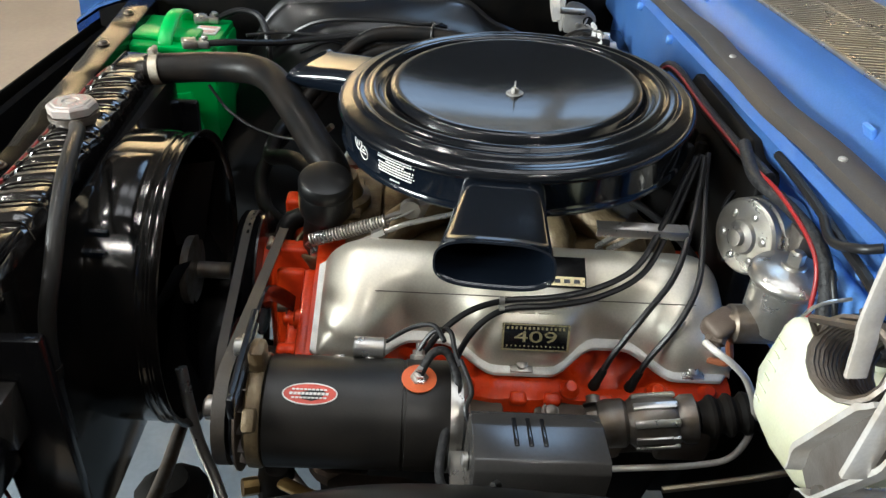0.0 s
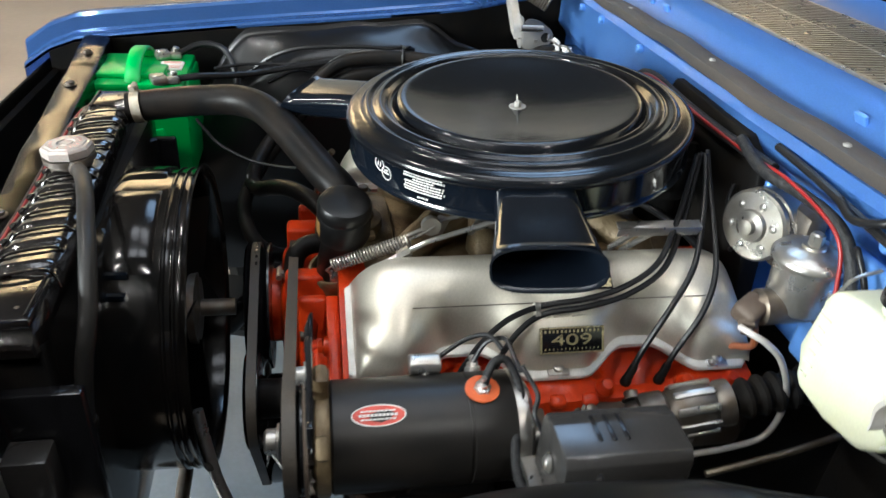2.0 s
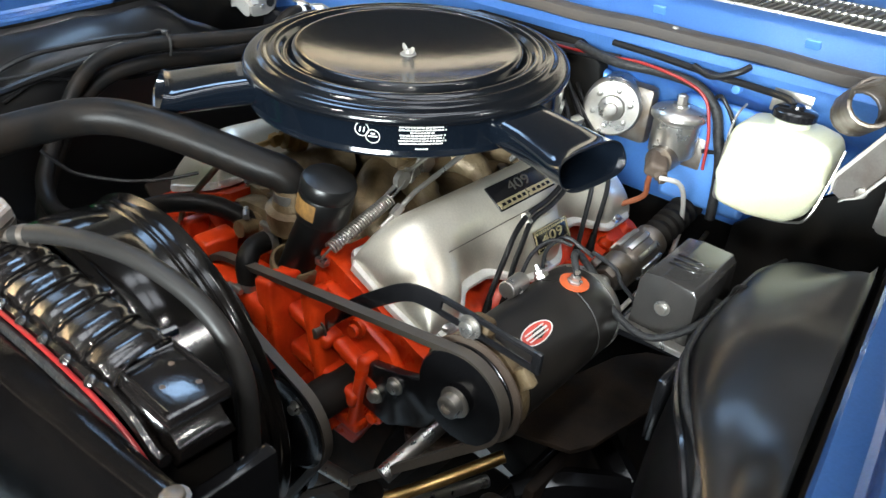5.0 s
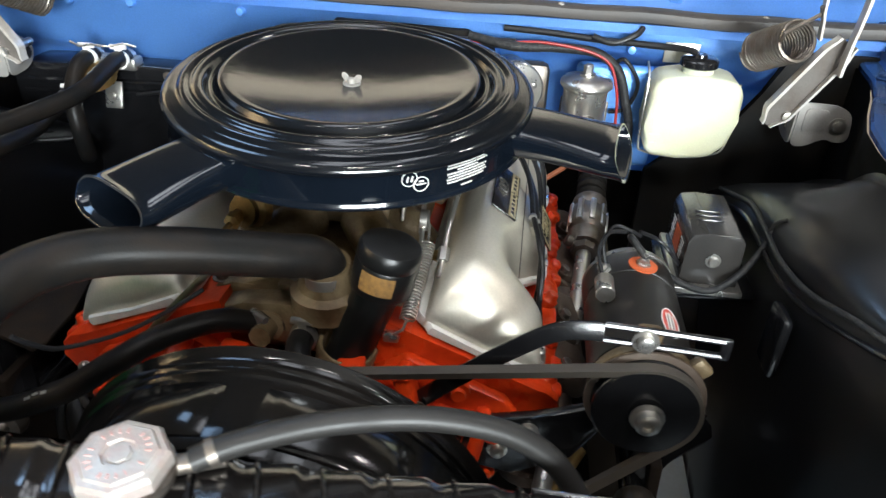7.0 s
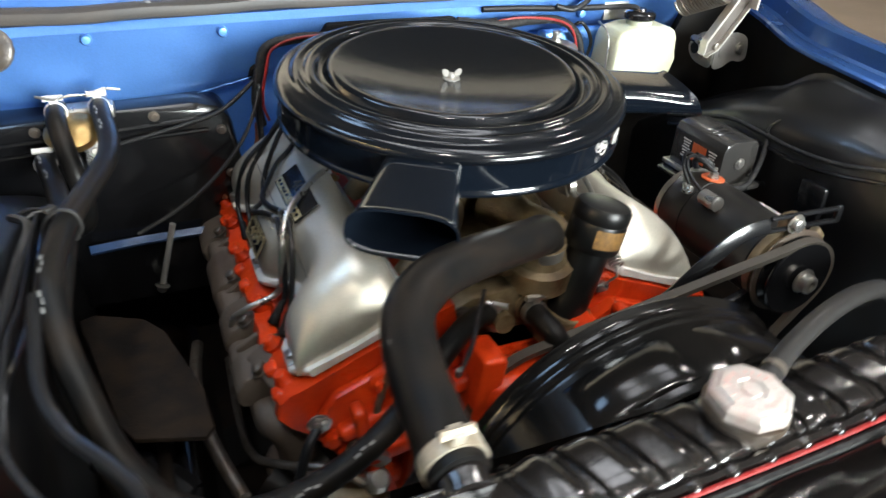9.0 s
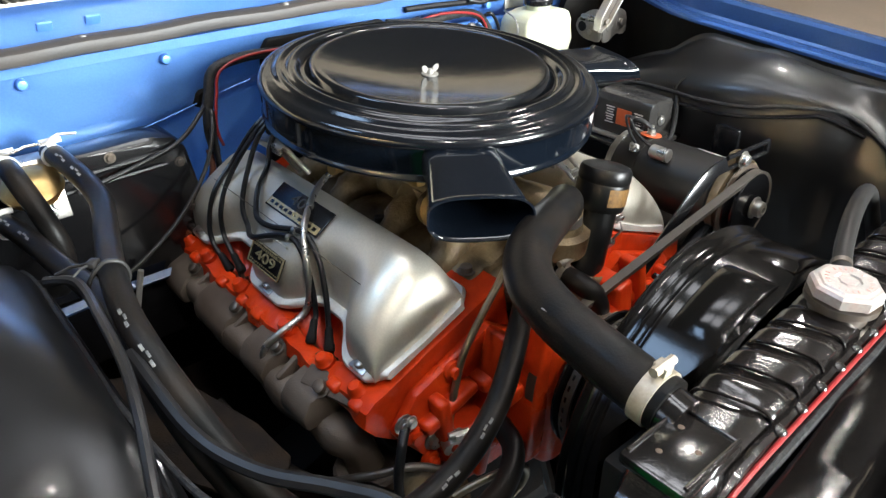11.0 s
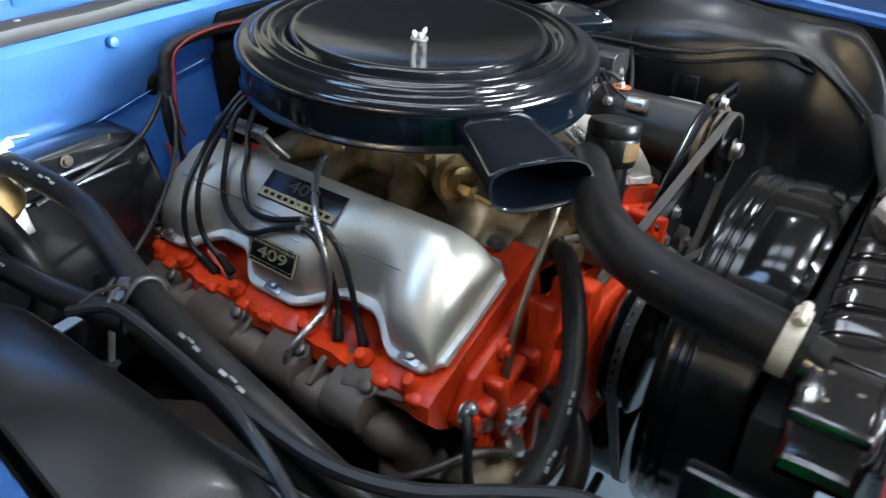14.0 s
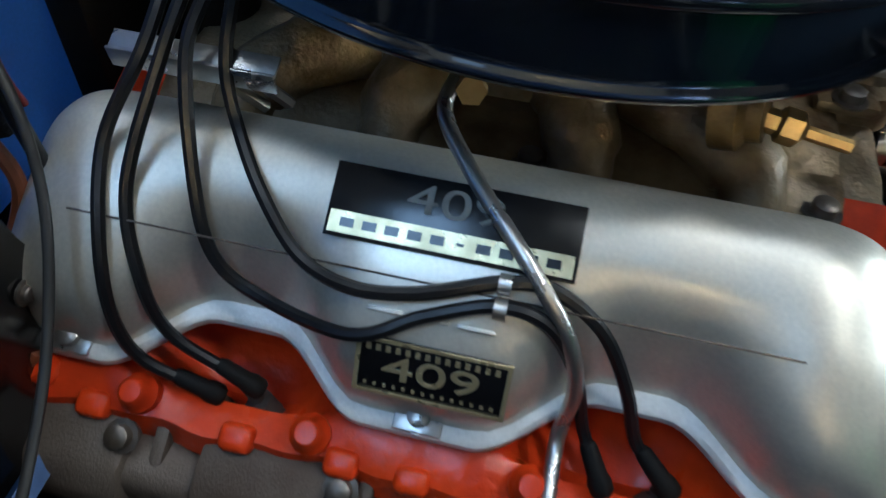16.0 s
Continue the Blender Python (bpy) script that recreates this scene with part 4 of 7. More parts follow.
def air_cleaner():
    th = thing("air_cleaner", (0, 0, 0.9445), "gloss black round air cleaner with two snorkels, on the carburetor", "air cleaner")
    lid = [(0, 0.0440), (0.02, 0.0442), (0.05, 0.0455), (0.09, 0.0505), (0.12, 0.0560), (0.140, 0.0605), (0.147, 0.0620), (0.1515, 0.0618), (0.1545, 0.0590), (0.1565, 0.0530), (0.1595, 0.0495), (0.1635, 0.0490), (0.1665, 0.0515), (0.169, 0.0565), (0.1725, 0.0595), (0.1775, 0.0600), (0.1815, 0.0580), (0.1840, 0.0555), (0.1870, 0.0560), (0.1900, 0.0580), (0.1935, 0.0585), (0.1965, 0.0565), (0.1985, 0.0535), (0.2020, 0.0520), (0.2075, 0.0520), (0.2125, 0.0508), (0.2165, 0.0480), (0.2188, 0.0435), (0.2190, 0.0395), (0.2175, 0.0380), (0.2140, 0.0380)]
    bm = bmesh.new()
    lathe(bm, lid, (0, 0, 0), sides=128)
    part("lid", laid(bm), LID, th, angle=80)
    pan = [(0.2135, 0.041), (0.2140, 0.036), (0.2140, 0.009), (0.2145, 0.0045), (0.2168, 0.0018), (0.2165, -0.0008), (0.2120, -0.0018), (0.150, -0.0045), (0.090, -0.0060), (0.07, -0.012), (0.066, -0.020)]
    bm = bmesh.new()
    lathe(bm, pan, (0, 0, 0), sides=128)
    part("pan", laid(bm), GLOSS, th, angle=80)
    bm = bmesh.new()
    lathe(bm, [(0.0026, 0), (0.0026, 0.0075), (0, 0.008)], (0, 0, 0.044), sides=12)
    lathe(bm, [(0.011, 0), (0.011, 0.0015), (0, 0.0015)], (0, 0, 0.044), sides=18)
    for s in (1, -1):
        tmp = bmesh.new()
        lathe(tmp, [(0, -0.0009), (0.0042, -0.0009), (0.0050, 0), (0.0042, 0.0009), (0, 0.0009)], (0, 0, 0), (0, 1, 0), 14)
        for v in tmp.verts:
            v.co.z *= 1.25
            v.co.x *= 0.85
        tmp.transform(pose(0, 0, 0, 0, 0, -8) @ pose(s * 0.0078, 0, 0.0515, 0, s * 40, 0))
        joined(bm, tmp)
    lathe(bm, [(0.0050, 0.001), (0.0052, 0.005), (0.0040, 0.007)], (0, 0, 0.044), sides=12)
    part("wing_nut", laid(bm), ZINC, th, "dull zinc wing nut")

    def snorkel(ang, width, reach):
        d = Vector((math.cos(ang), math.sin(ang), 0))
        s = Vector((-d.y, d.x, 0))
        bm = bmesh.new()
        rows = []
        n = 40
        stations = [(0.18, 0.80, 0.036, 0.022, 0), (0.21, 0.80, 0.036, 0.022, 0), (0.25, 0.83, 0.035, 0.021, 0.2), (0.285, 0.90, 0.034, 0.019, 0.5), (0.310, 0.97, 0.033, 0.0175, 0.85), (reach - 0.004, 1.0, 0.034, 0.017, 1), (reach, 1.025, 0.0375, 0.017, 1), (reach + 0.0015, 1.03, 0.038, 0.017, 1), (reach + 0.0015, 0.995, 0.034, 0.017, 1), (reach - 0.002, 0.975, 0.0315, 0.017, 1), (0.30, 0.92, 0.030, 0.018, 0.8), (0.235, 0.80, 0.030, 0.021, 0)]
        for r, wf, h, z, lean in stations:
            row = []
            for k in range(n):
                a = 2 * math.pi * k / n
                ca, sa = math.cos(a), math.sin(a)
                p = lerp(0.40, 0.62, lean)
                u = math.copysign(abs(ca) ** p, ca) * width * wf / 2
                v = math.copysign(abs(sa) ** (p + 0.08), sa) * h / 2
                row.append(tuple(d * (r - v * 0.55 * lean) + s * u + Vector((0, 0, z + v))))
            rows.append(row)
        vs = grid(bm, rows, close=True)
        bm.faces.new(vs[-1])
        return part("snorkel", laid(bm), GLOSS, th, angle=50)
    snorkel(math.atan2(-0.052, 0.325), 0.108, 0.328)
    snorkel(math.atan2(-0.272, -0.160), 0.104, 0.322)

    # label on the wall, drawn as plain shapes
    def on_wall(ang, z, r=0.2146):
        return LEVEL @ frame_on((r * math.cos(ang), r * math.sin(ang), z), (-math.sin(ang), math.cos(ang), 0), (0, 0, 1))
    logo_at = math.atan2(-0.182, 0.106)
    for da, dz in ((-0.020, 0.0300), (0.038, 0.0225)):
        tmp = sweep(bmesh.new(), [(0.0080 * math.cos(2 * math.pi * k / 28), 0.0080 * math.sin(2 * math.pi * k / 28), 0.0) for k in range(29)], 0.00055, 6, caps=False)
        tmp.transform(on_wall(logo_at + da, dz))
        logo = part("emblem", tmp, WHITE, th, "round white emblem")
        tmp = bmesh.new()
        if da < 0:
            box(tmp, (-0.0022, 0, 0.0003), (0.0016, 0.0062, 0.0006), pose(0, 0, 0, 0, 0, -14))
            box(tmp, (0.0024, 0, 0.0003), (0.0016, 0.0062, 0.0006), pose(0, 0, 0, 0, 0, -14))
        else:
            box(tmp, (0, 0.0002, 0.0003), (0.0105, 0.0014, 0.0006))
            box(tmp, (0, 0.0035, 0.0003), (0.005, 0.0016, 0.0006))
        tmp.transform(on_wall(logo_at + da, dz))
        part("emblem_bars", tmp, WHITE, logo)
    rng = random.Random(4)
    for row in range(9):
        z = 0.0360 - row * 0.0033
        width = (0.050, 0.052, 0.026, 0.050, 0.048, 0.052, 0.050, 0.0, 0.014)[row]
        if not width:
            continue
        mid = logo_at + 0.295
        bm = bmesh.new()
        x = -width / 2
        while x < width / 2:
            wd = rng.uniform(0.0015, 0.0045)
            tmp = bmesh.new()
            box(tmp, (0, 0, 0.0003), (min(wd, width / 2 - x + 0.001), 0.0017, 0.0005))
            tmp.transform(on_wall(mid + (x + wd / 2) / 0.2146, z))
            joined(bm, tmp)
            x += wd + 0.0010
        part("print_line", bm, WHITE, th, smooth=False)
    return th


air_cleaner()


def oil_filler():
    th = thing("oil_filler", (0.05, -0.216, 0.757), "black oil filler tube with a round black cap", "oil filler")
    bm = bmesh.new()
    sweep(bm, [(0.050, -0.240, 0.762), (0.070, -0.235, 0.815), (0.090, -0.228, 0.866)], 0.0240, 20)
    part("tube", bm, CAPBLACK, th)
    d = Vector((0.22, 0.03, 0.97)).normalized()
    bm = bmesh.new()
    lathe(bm, [(0.024, -0.004), (0.031, -0.002), (0.0325, 0.004), (0.0325, 0.030), (0.0315, 0.0325), (0.0325, 0.035), (0.0325, 0.046), (0.030, 0.0505), (0.024, 0.0525), (0, 0.0532)], Vector((0.0875, -0.228, 0.857)), d, 36)
    cap = part("cap", bm, CAPBLACK, th, "satin black ribbed cap")
    bm = bmesh.new()
    rows = []
    for i in range(9):
        ang = radians(-128 + 66 * i / 8)
        c = Vector((0.0875, -0.228, 0.857))
        side = Vector((math.cos(ang), math.sin(ang), 0))
        side = (side - d * side.dot(d)).normalized()
        rows.append([tuple(c + d * h + side * 0.0329) for h in (0.007, 0.029)])
    grid(bm, rows)
    part("label", bm, AMBER, cap, "small gold paper label")
    return th


oil_filler()


# ---- cooling ----
def saw(u):
    """A slow rise and a quick fall, once for each pressed rib."""
    u -= math.floor(u)
    return u / 0.78 - 0.5 if u < 0.78 else 0.5 - (u - 0.78) / 0.22


def radiator():
    th = thing("radiator", (0.03, -0.53, 0.5), "gloss black radiator with a ribbed top tank", "radiator")
    bm = bmesh.new()
    rows = []
    n = 210
    for i in range(n + 1):
        x = -0.282 + 0.595 * i / n
        end = min((x + 0.282) / 0.05, (0.313 - x) / 0.05)
        mid = smooth01((min(x + 0.175, 0.245 - x)) / 0.02)
        top = 0.912 - 0.004 * (1 - mid) - 0.030 * (1 - smooth01(end)) ** 2
        inset = 0.006 * (1 - smooth01(end))
        rows.append([(x, y + skew(x), z + (0.0042 * mid * saw((x + 0.18 + (y + 0.532) * 0.3) / 0.0415) if z > 0.9 else 0.0)) for y, z in ((-0.502 - inset, 0.868), (-0.502 - inset, top - 0.016), (-0.505 - inset, top - 0.006), (-0.512, top - 0.001), (-0.522, top), (-0.532, top), (-0.542, top), (-0.552, top - 0.001), (-0.559 + inset, top - 0.005), (-0.563 + inset, top - 0.014), (-0.563 + inset, 0.868))])
    vs = grid(bm, rows)
    bm.faces.new(vs[0])
    bm.faces.new(vs[-1][::-1])
    tank = part("top_tank", bm, SHINYSUP, th, "gloss black ribbed top tank", angle=35)
    for i in range(11):
        x = -0.172 + i * 0.0415
        if abs(x) < 0.03:
            continue
        bm = bmesh.new()
        y = skew(x)
        sweep(bm, spline([(x - 0.009, -0.503 + y, 0.890), (x - 0.0078, -0.507 + y, 0.907), (x - 0.005, -0.515 + y, 0.9128), (x + 0.001, -0.535 + y, 0.9138), (x + 0.007, -0.555 + y, 0.911), (x + 0.009, -0.562 + y, 0.900)], 4), 0.0016, 8)
        part("rib", bm, SHINYSUP, tank)
    # folded seam with solder beads along the front edge
    bm = bmesh.new()
    sweep(bm, [(-0.262 + 0.575 * i / 60, -0.5645 + skew(-0.262 + 0.575 * i / 60), 0.899 + 0.0012 * math.sin(i * 1.9) - 0.022 * (1 - smooth01(min((i) / 5, (60 - i) / 5)))) for i in range(61)], 0.0052, 8)
    part("seam", bm, SHINYSUP, tank)
    for i in range(13):
        bm = bmesh.new()
        lathe(bm, [(0, -0.003), (0.0042, -0.002), (0.0055, 0.001), (0.003, 0.0035), (0, 0.004)], (-0.165 + i * 0.0332, -0.568 + skew(-0.165 + i * 0.0332), 0.902), (0, -0.6, 0.8), 8)
        part("bead", bm, SHINYSUP, tank)
    for x0, s in ((-0.236, 1), (0.277, -1)):
        bm = bmesh.new()
        box(bm, (x0, -0.532 + skew(x0), 0.9035), (0.070, 0.052, 0.012), bevel=0.0045, seg=2)
        pad = part("end_pad", bm, SHINYSUP, tank)
        bm = bmesh.new()
        y0 = -0.532 + skew(x0)
        sweep(bm, [(x0 - 0.029 * s, y0 - 0.022, 0.9098), (x0 + 0.033 * s, y0 - 0.022, 0.9098), (x0 + 0.033 * s, y0 + 0.022, 0.9098), (x0 - 0.029 * s, y0 + 0.022, 0.9098)], 0.0020, 8)
        part("pad_border", bm, SHINYSUP, pad)
        for dx, dy in ((-0.014, 0.008), (0.004, -0.010), (0.016, 0.011)):
            bm = bmesh.new()
            lathe(bm, [(0.0026, 0), (0.0018, 0.0006), (0, 0.0003)], (x0 + dx, y0 + dy, 0.9094), (0, 0, 1), 8)
            part("pit", bm, RUSTIRON, pad)
    bm = bmesh.new()
    lathe(bm, [(0.024, -0.02), (0.024, 0.012), (0.030, 0.014), (0.030, 0.020)], (0.0, -0.549, 0.905), (0, -0.05, 1), 24)
    lathe(bm, [(0.0065, 0), (0.0065, 0.035)], (0.02, -0.538, 0.918), (0.9, 0.35, 0.05), 10)
    part("filler_neck", bm, DARKSTEEL, th)
    bm = bmesh.new()
    lathe(bm, [(0.026, 0), (0.0295, 0.002), (0.0295, 0.0105), (0.0272, 0.0130), (0.0240, 0.0134), (0.0225, 0.0148), (0.011, 0.0152), (0.010, 0.0135), (0.008, 0.0135), (0.007, 0.0148), (0, 0.0150)], (0.0, -0.550, 0.925), (0, -0.05, 1), 8, start=0.3)
    cap = part("cap", bm, CAPWHITE, th, "worn octagonal metal radiator cap", angle=20)
    bm = bmesh.new()
    for k in range(22):
        a = 2 * math.pi * k / 22
        if k % 5 == 0:
            continue
        tmp = (0.0170 * math.cos(a), 0.0170 * math.sin(a))
        box(bm, (tmp[0], -0.551 + tmp[1], 0.9402 + tmp[1] * 0.05), (0.0010, 0.0036, 0.0006), pose(0, 0, 0, 0, 0, math.degrees(a) + 90))
    part("print", bm, LABELPINK, cap, "faded red print as plain bars", smooth=False)
    bm = bmesh.new()
    box(bm, (0.025, -0.533, 0.665), (0.56, 0.055, 0.42), bevel=0.006)
    part("core", bm, DULL, th)
    for x in (-0.278, 0.313):
        bm = bmesh.new()
        box(bm, (x, -0.515, 0.65), (0.016, 0.075, 0.36), bevel=0.004)
        part("side_bracket", bm, SATIN, th)
    bm = bmesh.new()
    sweep(bm, [(-0.206, -0.535, 0.900), (-0.206, -0.515, 0.905), (-0.206, -0.47, 0.910)], 0.0195, 16)
    part("outlet", bm, SHINYSUP, th)
    return th


radiator()


def shroud():
    CX, CZ = 0.034, 0.702
    th = thing("fan_shroud", (CX, -0.45, CZ), "gloss black ribbed metal fan shroud behind the radiator", "fan shroud")
    bm = bmesh.new()
    prof = [(0.191, 0.0), (0.195, 0.008), (0.1965, 0.020), (0.1970, 0.066), (0.1974, 0.0690), (0.1995, 0.0710), (0.1995, 0.0722), (0.1974, 0.0742), (0.1970, 0.0780), (0.1974, 0.0800), (0.1995, 0.0820), (0.1995, 0.0832), (0.1974, 0.0852), (0.1974, 0.0895), (0.199, 0.0925), (0.2030, 0.0950), (0.2045, 0.0965), (0.2035, 0.098), (0.1985, 0.0965), (0.193, 0.092), (0.191, 0.082), (0.188, 0.0)]
    lathe(bm, prof, (CX, -0.500, CZ), (0, 1, 0), 96)
    part("ring", bm, SHROUDBLK, th, angle=32)
    bm = bmesh.new()
    rows = []
    for j in range(2):
        row = []
        for k in range(48):
            a = 2 * math.pi * k / 48
            if j:
                row.append((CX + 0.195 * math.cos(a), -0.488, CZ + 0.195 * math.sin(a)))
            else:
                ca, sa = math.cos(a), math.sin(a)
                q = 1 / max(abs(ca) / 0.275, abs(sa) / 0.21)
                row.append((0.025 + q * ca, -0.500, 0.675 + q * sa))
        rows.append(row)
    grid(bm, rows, close=True)
    part("plate", bm, SHROUDBLK, th)
    for dx in (0.0, 0.035):
        bm = bmesh.new()
        sweep(bm, [(CX + 0.125 + dx * 0.5, -0.495, CZ + 0.150 - dx * 0.45), (CX + 0.127 + dx * 0.5, -0.464, CZ + 0.150 - dx * 0.45)], 0.005, 8)
        part("rib", bm, GLOSS, th)
    # raised panels pressed into the ring
    for a0, a1, y0, y1 in ((95, 124, -0.492, -0.4385), (50, 86, -0.492, -0.4385)):
        bm = bmesh.new()
        rows = []
        for i in range(13):
            a = radians(a0 + (a1 - a0) * i / 12)
            e = 0.004 * smooth01(min(i, 12 - i) / 1.6)
            rows.append([(CX + (0.1966 + h) * math.cos(a), y, CZ + (0.1966 + h) * math.sin(a)) for y, h in ((y0, 0), (y0 + 0.003, e), ((y0 + y1) / 2, e + 0.0006 * math.sin(a * 23)), (y1 - 0.003, e), (y1, 0))])
        grid(bm, rows)
        part("panel", bm, SHROUDBLK, th, angle=60)
    return th


shroud()


def fan():
    th = thing("cooling_fan", (0.0, -0.40, 0.69), "dark steel cooling fan inside the shroud", "fan")
    bm = bmesh.new()
    lathe(bm, [(0.05, 0), (0.05, 0.01), (0.012, 0.014), (0.012, 0.06), (0.0, 0.06)], (0, -0.435, 0.69), (0, 1, 0), 20)
    part("hub", bm, DARKSTEEL, th)
    for k in range(4):
        bm = bmesh.new()
        a = radians(20 + 90 * k)
        rows = []
        for i in range(6):
            r = 0.04 + 0.112 * i / 5
            row = []
            for j in range(4):
                s = (j / 3 - 0.5) * (0.055 + 0.05 * i / 5)
                row.append((r * math.cos(a) - s * math.sin(a) * 0.9, -0.432 + s * 0.45, 0.69 + r * math.sin(a) + s * math.cos(a) * 0.9))
            rows.append(row)
        grid(bm, rows)
        bmesh.ops.solidify(bm, geom=bm.faces[:], thickness=0.002)
        part("blade", bm, DULL, th)
    bm = bmesh.new()
    lathe(bm, [(0.02, 0), (0.086, 0.001), (0.090, 0.004), (0.078, 0.010), (0.090, 0.016), (0.090, 0.019), (0.078, 0.025), (0.090, 0.031), (0.090, 0.034), (0.03, 0.036)], (0, -0.358, 0.69), (0, 1, 0), 40)
    part("pulley", bm, SATIN, th)
    return th


fan()

bm = hose([(-0.206, -0.523, 0.906), (-0.206, -0.495, 0.910), (-0.204, -0.45, 0.916), (-0.198, -0.405, 0.921), (-0.183, -0.364, 0.926), (-0.150, -0.330, 0.926), (-0.100, -0.300, 0.918), (-0.050, -0.272, 0.905), (-0.005, -0.247, 0.892), (0.018, -0.231, 0.884), (0.028, -0.223, 0.870), (0.028, -0.222, 0.850)], 0.0222, 24, 6)
uh = solo("radiator_hose", bm, RUBBER, "thick black rubber upper radiator hose", "hose")


def clamp(at, axis, r, parent, width=0.012, mat=STEEL):
    bm = bmesh.new()
    lathe(bm, [(r, -width / 2), (r + 0.0014, -width / 2), (r + 0.0014, width / 2), (r, width / 2)], at, axis, 28)
    axis = Vector(axis).normalized()
    up = Vector((0, 0, 1)) - axis * axis.z
    up = up.normalized() if up.length > 0.1 else Vector((-1, 0, 0))
    c = Vector(at) + up * (r + 0.004)
    m = frame_on(c, axis, up)
    tmp = bmesh.new()
    box(tmp, (0, 0.001, 0), (width * 0.9, 0.009, 0.010), bevel=0.001)
    lathe(tmp, [(0.004, -0.012), (0.004, 0.012)], (0, 0.003, 0), (0, 0, 1), 8)
    tmp.transform(m)
    me = bpy.data.meshes.new("tmp")
    tmp.to_mesh(me)
    bm.from_mesh(me)
    bpy.data.meshes.remove(me)
    tmp.free()
    return part("clamp", bm, mat, parent, "metal hose clamp")


clamp((-0.206, -0.510, 0.908), (0, 1, 0.12), 0.0226, uh, 0.013, CLAMPTAN)
clamp((0.028, -0.222, 0.858), (0, 0, 1), 0.0226, uh)
# printed bars along the hose
for i in range(8):
    if i == 4:
        continue
    y = -0.452 + i * 0.0085
    p = Vector((-0.205 + max(0, y + 0.41) * 0.3, y, 0.9115 + (y + 0.455) * 0.08))
    n = Vector((-0.45, 0, 0.9)).normalized()
    m = frame_on(p + n * 0.0222, (0, 1, 0), n.cross(Vector((0, 1, 0))))
    bm = bmesh.new()
    box(bm, (0, 0.0008 * (i % 2), 0.0002), (0.0056, 0.0036 - 0.0010 * (i % 3), 0.0006))
    bm.transform(m)
    part("print", bm, FADED, uh, smooth=False)

bm = hose([(0.035, -0.534, 0.922), (0.065, -0.520, 0.930), (0.12, -0.502, 0.938), (0.18, -0.487, 0.936), (0.235, -0.476, 0.917), (0.272, -0.474, 0.880), (0.290, -0.482, 0.83), (0.293, -0.49, 0.76), (0.29, -0.495, 0.66)], 0.0085, 12)
ot = solo("overflow_tube", bm, GREYTUBE, "thin grey overflow tube from the radiator neck", "tube")
bm = bmesh.new()
lathe(bm, [(0.0086, -0.003), (0.0094, -0.003), (0.0094, 0.003), (0.0086, 0.003)], (0.046, -0.528, 0.925), (0.85, 0.45, 0.2), 14)
part("ring", bm, DARKSTEEL, ot, "thin wire hose ring")
bm = bmesh.new()
lathe(bm, [(0.0095, -0.008), (0.0102, -0.006), (0.0102, 0.006), (0.0095, 0.008)], (0.2935, -0.489, 0.765), (-0.02, 0.1, 1), 14)
part("grommet", bm, DULL, ot, "black rubber grommet")

bm = hose([(0.009, -0.238, 0.793), (0.009, -0.266, 0.795), (0.016, -0.286, 0.786), (0.024, -0.292, 0.764), (0.025, -0.288, 0.742)], 0.0135, 14)
by = solo("bypass_hose", bm, RUBBER, "short bent black bypass hose on the water pump", "hose")
clamp((0.009, -0.248, 0.794), (0, 1, 0), 0.0138, by, 0.009)
clamp((0.0245, -0.291, 0.755), (0, 0.2, 1), 0.0138, by, 0.009)

# heater hoses
HB = [(-0.415, 0.222, 0.925), (-0.414, 0.190, 0.929), (-0.410, 0.150, 0.926), (-0.406, 0.100, 0.919), (-0.410, 0.055, 0.915), (-0.428, -0.011, 0.913), (-0.449, -0.090, 0.913), (-0.460, -0.153, 0.909), (-0.462, -0.203, 0.898), (-0.456, -0.243, 0.872), (-0.446, -0.272, 0.840), (-0.428, -0.310, 0.795), (-0.395, -0.345, 0.760), (-0.345, -0.362, 0.744), (-0.296, -0.364, 0.745), (-0.248, -0.358, 0.755), (-0.198, -0.343, 0.774), (-0.160, -0.324, 0.796), (-0.118, -0.296, 0.814), (-0.078, -0.266, 0.816), (-0.050, -0.244, 0.803), (-0.034, -0.232, 0.794)]
hb = solo("heater_hose", hose(HB, 0.0125, 16, 6), RUBBER, "long black rubber heater hose looping to the engine front", "hose", "heater hoses")
clamp((-0.415, 0.204, 0.926), (0, 1, 0), 0.0127, hb, 0.007, WHITE)
clamp((-0.038, -0.246, 0.794), (0.6, 0.8, 0), 0.0127, hb, 0.009)
HC = [(-0.492, 0.20, 0.866), (-0.489, 0.160, 0.874), (-0.479, 0.110, 0.872), (-0.470, 0.050, 0.868), (-0.463, -0.010, 0.872), (-0.459, -0.070, 0.879), (-0.460, -0.130, 0.881), (-0.463, -0.190, 0.871), (-0.460, -0.236, 0.846), (-0.450, -0.272, 0.812), (-0.430, -0.312, 0.768), (-0.392, -0.352, 0.728), (-0.335, -0.376, 0.706), (-0.27, -0.380, 0.696), (-0.20, -0.362, 0.682), (-0.155, -0.33, 0.68), (-0.14, -0.29, 0.68)]
hc = solo("heater_hose", hose(HC, 0.0125, 16, 6), RUBBER, "black rubber heater hose tied to its neighbour", "hose", "heater hoses")
clamp((-0.491, 0.175, 0.867), (0, 1, 0), 0.0127, hc, 0.007, WHITE)
HA = [(-0.467, 0.222, 0.924), (-0.467, 0.195, 0.926), (-0.465, 0.165, 0.918), (-0.457, 0.13, 0.885), (-0.45, 0.12, 0.84), (-0.46, 0.14, 0.79), (-0.50, 0.20, 0.77)]
ha = solo("heater_hose", hose(HA, 0.0125, 16, 6), RUBBER, "short black heater hose bending down at the heater valve", "hose", "heater hoses")
